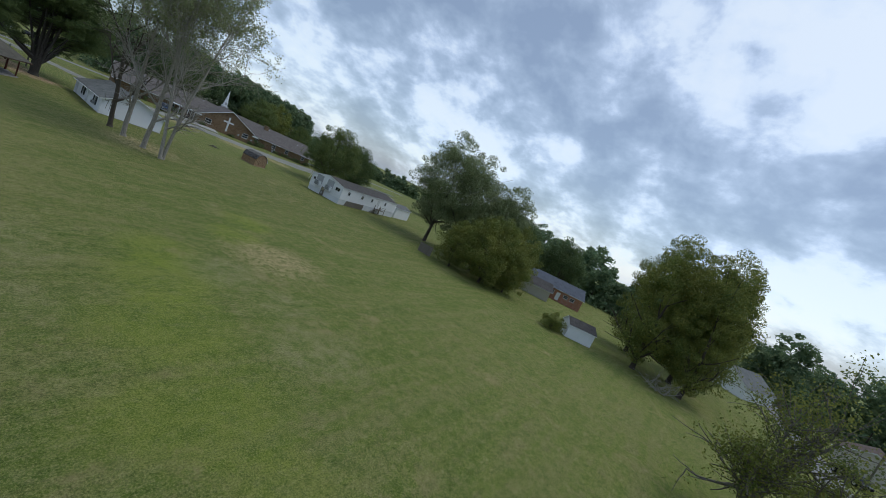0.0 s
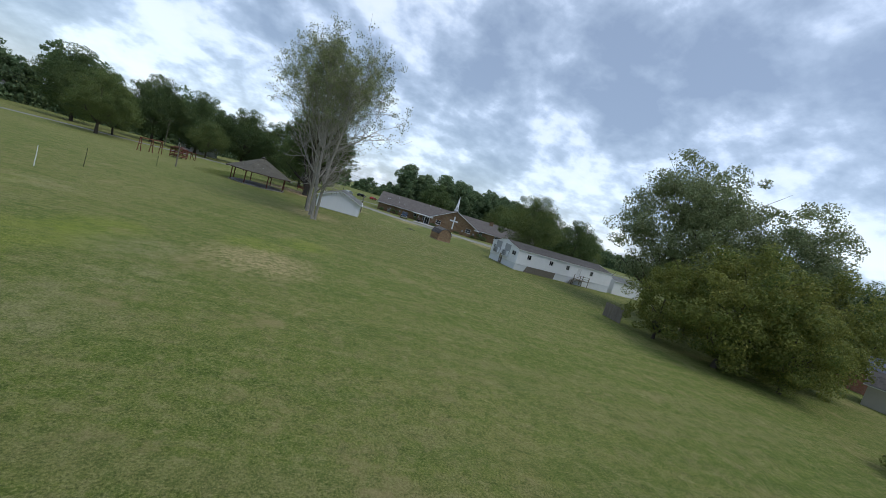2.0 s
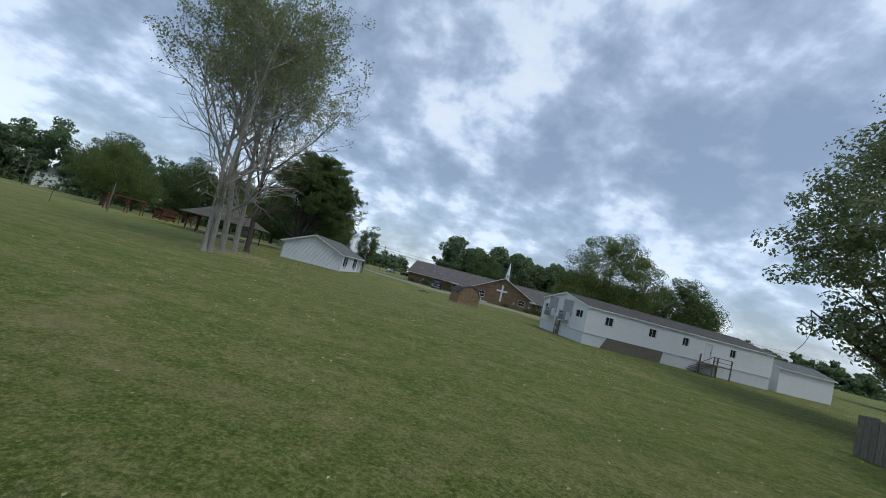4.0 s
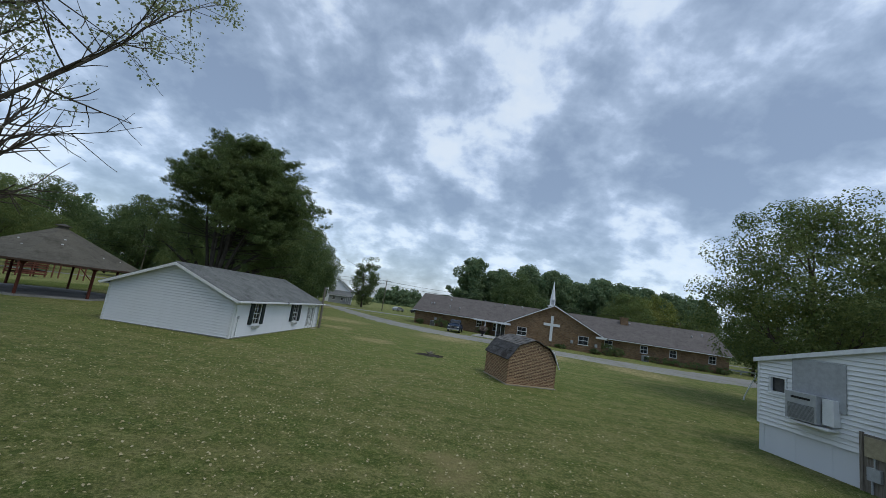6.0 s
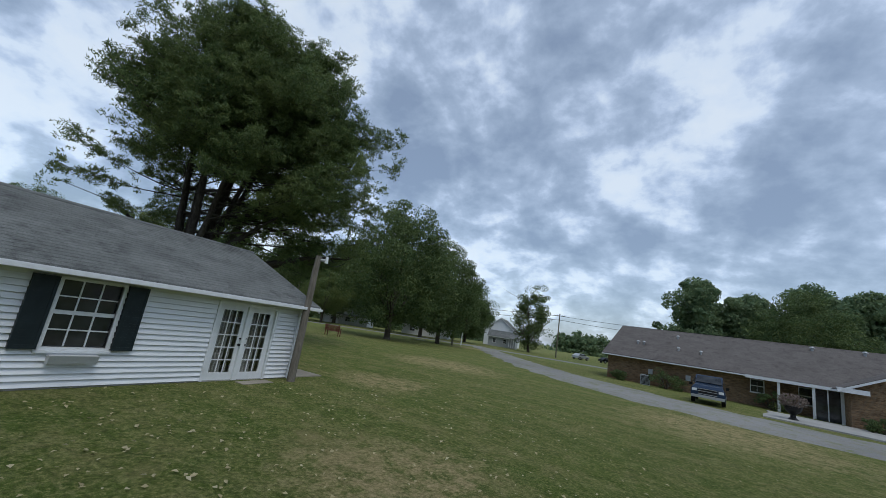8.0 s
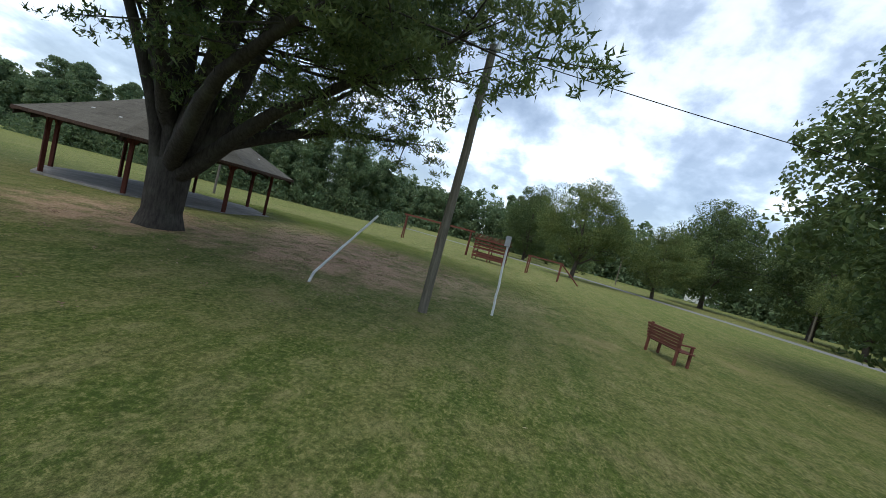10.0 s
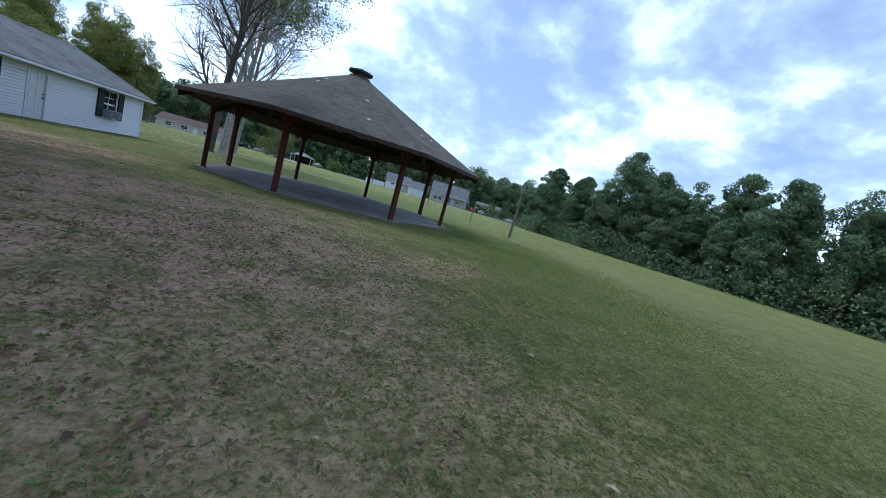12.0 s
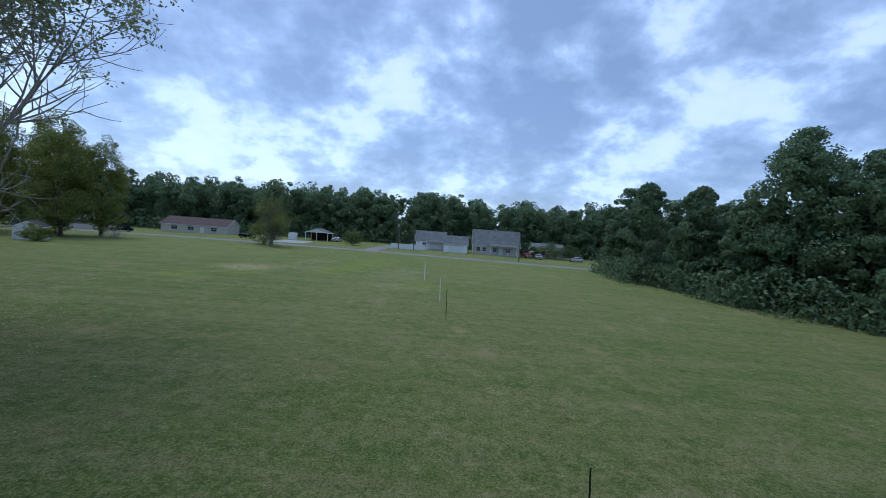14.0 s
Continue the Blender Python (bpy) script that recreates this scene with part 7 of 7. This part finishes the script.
def wheelie_bin(x, y):
    ob = thing("air_conditioner", pose(x, y, gz(x, y)), "grey outdoor air conditioning unit beside the church wall", "air conditioner")
    bm = B()
    box(bm, -0.45, -0.4, -0.1, 0.45, 0.4, 1.0)
    bmesh.ops.bevel(bm, geom=bm.edges[:], offset=0.03, segments=1, affect="EDGES")
    part("casing", bm, M_GREY_PAINT, ob)
    for i in range(8):
        bm = B()
        box(bm, -0.4, -0.42, 0.08 + i * 0.11, 0.4, -0.4, 0.14 + i * 0.11)
        part("louvre", bm, M_DARK_METAL, ob)
    bm = B()
    rod(bm, (0, 0, 1.0), (0, 0, 1.05), 0.32, 0.34, 16)
    part("fan_guard", bm, M_DARK_METAL, ob)


wheelie_bin(*by_church(7.6, 51.4))
wheelie_bin(*by_church(45.2, 51.4))
for x, y in ((7.9, 52.2), (11.2, 52.2), (32.8, 47.4), (36.6, 47.4)):
    x, y = by_church(x, y)
    bm = B()
    box(bm, -0.2, -0.12, 0, 0.2, 0.1, 0.5)
    box(bm, -0.12, -0.16, 0.1, 0.12, -0.12, 0.4)
    solo("meter_box", bm, M_GREY_PAINT, pose(x, y, gz(x, y) + 1.1, 0, 0, -10.9), "pale grey meter box on the brick wall", "meter box")

# ---- the half-bare tree at the far end of the field ----
def bare_tree(x, y):
    r = np.random.default_rng(77)
    ob = thing("tree", pose(x, y, gz(x, y)), "old half-bare tree with grey spreading limbs and few leaves", "tree")
    segs, tips = [], []
    segs.append((Vector((0, 0, -0.3)), Vector((0, 0.1, 0.9)), 0.55, 0.42))
    for d, length, rad in (((0.25, -0.15, 1.1), 8.0, 0.30), ((0.6, -0.35, 0.9), 7.0, 0.24), ((-0.3, 0.6, 0.7), 4.6, 0.22), ((-0.6, 0.2, 0.7), 4.2, 0.18), ((0.3, 0.3, 1.2), 6.8, 0.22), ((-0.1, -0.6, 0.9), 6.2, 0.2)):
        limb(r, segs, tips, (0, 0.1, 0.8), d, length, rad, 7, 0.10, 2, 0.22)
    mesh_part("trunk", tubes("trunk", segs, M_BARK_MID), ob)
    c = np.array(tips)
    c = c[r.uniform(size=len(c)) < np.where(c[:, 2] > 5, 0.55, 0.35)]
    pts = (c[:, None, :] + r.normal(size=(len(c), 12, 3)) * 0.4).reshape(-1, 3)
    v, f = leaf_arrays(r, pts, 0.17, 0.7)
    mesh_part("crown", from_arrays("crown", v, f, M_LEAF_AUTUMN), ob)


bare_tree(7.2, -85.6)
shrub(10.7, -90.0, 5.5, 5.5, M_LEAF_AUTUMN, 91, "rust and green bushy sapling beside the bare tree", 5000, 0.2)


def brush_pile(x, y):
    r = np.random.default_rng(5)
    ob = thing("brush_pile", pose(x, y, gz(x, y)), "pile of dead grey branches under the trees", "brush pile")
    segs, tips = [], []
    for i in range(14):
        limb(r, segs, tips, (r.normal() * 0.8, r.normal() * 0.8, 0.1), (r.normal(), r.normal(), 0.45), 2.6, 0.05, 5, 0.02, 1)
    mesh_part("branches", tubes("branches", segs, M_BARK_GREY), ob)


brush_pile(36.5, -79)


def roof_branch(x, y, z, turn):
    bm = B()
    tube(bm, [(0, 0, 0.03), (0.3, 0.05, 0.04), (0.62, 0.0, 0.03), (0.9, 0.1, 0.05)], [0.022, 0.02, 0.015, 0.008], 6)
    rod(bm, (0.5, 0.02, 0.03), (0.75, -0.16, 0.06), 0.012, 0.006, 5)
    solo("fallen_branch", bm, M_BARK_GREY, pose(x, y, z, 0, 21.8, 0) @ Matrix.Rotation(radians(turn), 4, "Z"), "pale fallen branch lying on the shingle roof", "branch")


roof_branch(-2.2, 7.2, 3.36, -60)
roof_branch(-2.9, 10.4, 3.64, 25)


# ---- grass, weeds and fallen leaves ----
def open_lawn(c):
    """Leaves out what would stand on slabs or inside walls."""
    x, y = c[:, 0], c[:, 1]
    keep = np.hypot(x + 20.65, y - 7.8) > 5.75
    for x0, y0, x1, y1 in ((-8.3, -0.2, 0.1, 14.7), (-2.6, 14.5, 0.2, 16.1), (0, 11.6, 1.1, 13.8), (16.0, -1.5, 21, 5.0)):
        keep &= ~((x > x0) & (x < x1) & (y > y0) & (y < y1))
    return c[keep]


def grass_blades(name, spots, label, material, seed, high=0.032):
    """Short curved blades, thinning out; spots: x, y, spread x, spread y, count."""
    r = np.random.default_rng(seed)
    c = open_lawn(np.concatenate([np.stack([r.normal(x, sx, n), r.normal(y, sy, n)], 1) for x, y, sx, sy, n in spots]))
    z = np.array([gz(a, b) for a, b in c])
    n = len(c)
    ang = r.uniform(0, 6.2832, n)
    lean = r.uniform(0.7, 1.7, n)[:, None]
    h = (high * r.uniform(0.5, 1.5, n))[:, None]
    out = np.stack([np.cos(ang), np.sin(ang), np.zeros(n)], 1)
    wide = np.stack([-np.sin(ang), np.cos(ang), np.zeros(n)], 1) * (0.0032 * r.uniform(0.7, 1.5, n))[:, None]
    base = np.stack([c[:, 0], c[:, 1], z - 0.005], 1)
    mid = base + out * h * lean * 0.45 + np.array([0, 0, 1]) * h * 0.6
    tip = base + out * h * lean * 1.2 + np.array([0, 0, 1]) * h * (1.1 - 0.5 * lean)
    v = np.stack([base - wide, base + wide, mid + wide * 0.8, tip, mid - wide * 0.8], 1).reshape(-1, 3)
    f = np.arange(5 * n).reshape(-1, 5)
    return tagged(new(name, from_arrays(name, v, f, material)), label, "grass", kind="stuff")


def flat_leaves(name, spots, size, label, category, material, seed, lift=0.03, bunch=1):
    """Leaves that lie on the lawn; bunch: how many grow or drift together."""
    r = np.random.default_rng(seed)
    c = np.concatenate([np.stack([r.normal(x, sx, n // bunch), r.normal(y, sy, n // bunch)], 1) for x, y, sx, sy, n in spots])
    if bunch > 1:
        wide = r.uniform(0.05, 0.16, len(c))[:, None, None]
        c = (c[:, None, :] + r.normal(size=(len(c), bunch, 2)) * wide).reshape(-1, 2)
    c = open_lawn(c)
    p = np.array([(a, b, gz(a, b) + lift) for a, b in c])
    v, f = leaf_arrays(r, p, size, 0.7, 3.0)
    return tagged(new(name, from_arrays(name, v, f, material)), label, category, kind="stuff")


M_BLADE = leaf_material("grass_blade", (0.180, 0.250, 0.062), (0.300, 0.360, 0.105), (0.42, 0.42, 0.20))
M_TUFT = leaf_material("grass_tuft", (0.17, 0.23, 0.065), (0.27, 0.32, 0.10), (0.38, 0.37, 0.18))
M_CLOVER = leaf_material("clover_leaf", (0.060, 0.115, 0.028), (0.115, 0.185, 0.045), (0.16, 0.23, 0.06))
M_FALLEN = leaf_material("fallen_leaf", (0.34, 0.28, 0.14), (0.55, 0.48, 0.27), (0.66, 0.60, 0.42))
M_BROWN_LEAF = leaf_material("brown_pine_litter", (0.10, 0.056, 0.036), (0.26, 0.165, 0.105), (0.46, 0.35, 0.24))
grass_blades("grass", [(-27.0, 18, 2.8, 4.0, 70000), (-28.5, 11, 2.0, 4.5, 62000), (-24, 25, 3.0, 2.6, 24000)], "short green grass blades", M_BLADE, 3, 0.024)
tuft_rng = random.Random(21)
grass_blades("grass_tufts", [(tuft_rng.gauss(-22.3, 2.8), tuft_rng.gauss(23.2, 3.2), tuft_rng.uniform(0.04, 0.15), tuft_rng.uniform(0.04, 0.15), tuft_rng.randint(8, 30)) for _ in range(420)], "taller green grass tufts at the edge of the bare soil", M_TUFT, 9, 0.030)
flat_leaves("clover", [(-24, 24, 5, 5, 16000), (-28, 14, 3, 6, 6000), (-22, 29, 4, 3, 12000), (-30, 2, 4, 6, 2000)], 0.028, "low clover leaves in the grass", "clover", M_CLOVER, 4, 0.03, 40)
flat_leaves("fallen_leaves", [(12, -20, 8, 9, 5200), (8, -4, 7, 8, 3800), (5, 9, 4, 6, 900), (-4, -14, 6, 7, 1500), (-28, 8, 6, 10, 70), (-24, 26, 6, 6, 50)], 0.072, "scattered pale fallen leaves on the lawn", "leaves", M_FALLEN, 5)
flat_leaves("pine_litter", [(-17, 20.5, 3.2, 2.6, 3600), (-20.5, 21.0, 2.6, 2.2, 2200), (-13.5, 15.5, 2.6, 2.2, 1800), (-20.5, 24.5, 1.8, 1.4, 700)], 0.05, "brown leaf litter on bare soil under the pine", "leaves", M_BROWN_LEAF, 6, 0.014, 7)
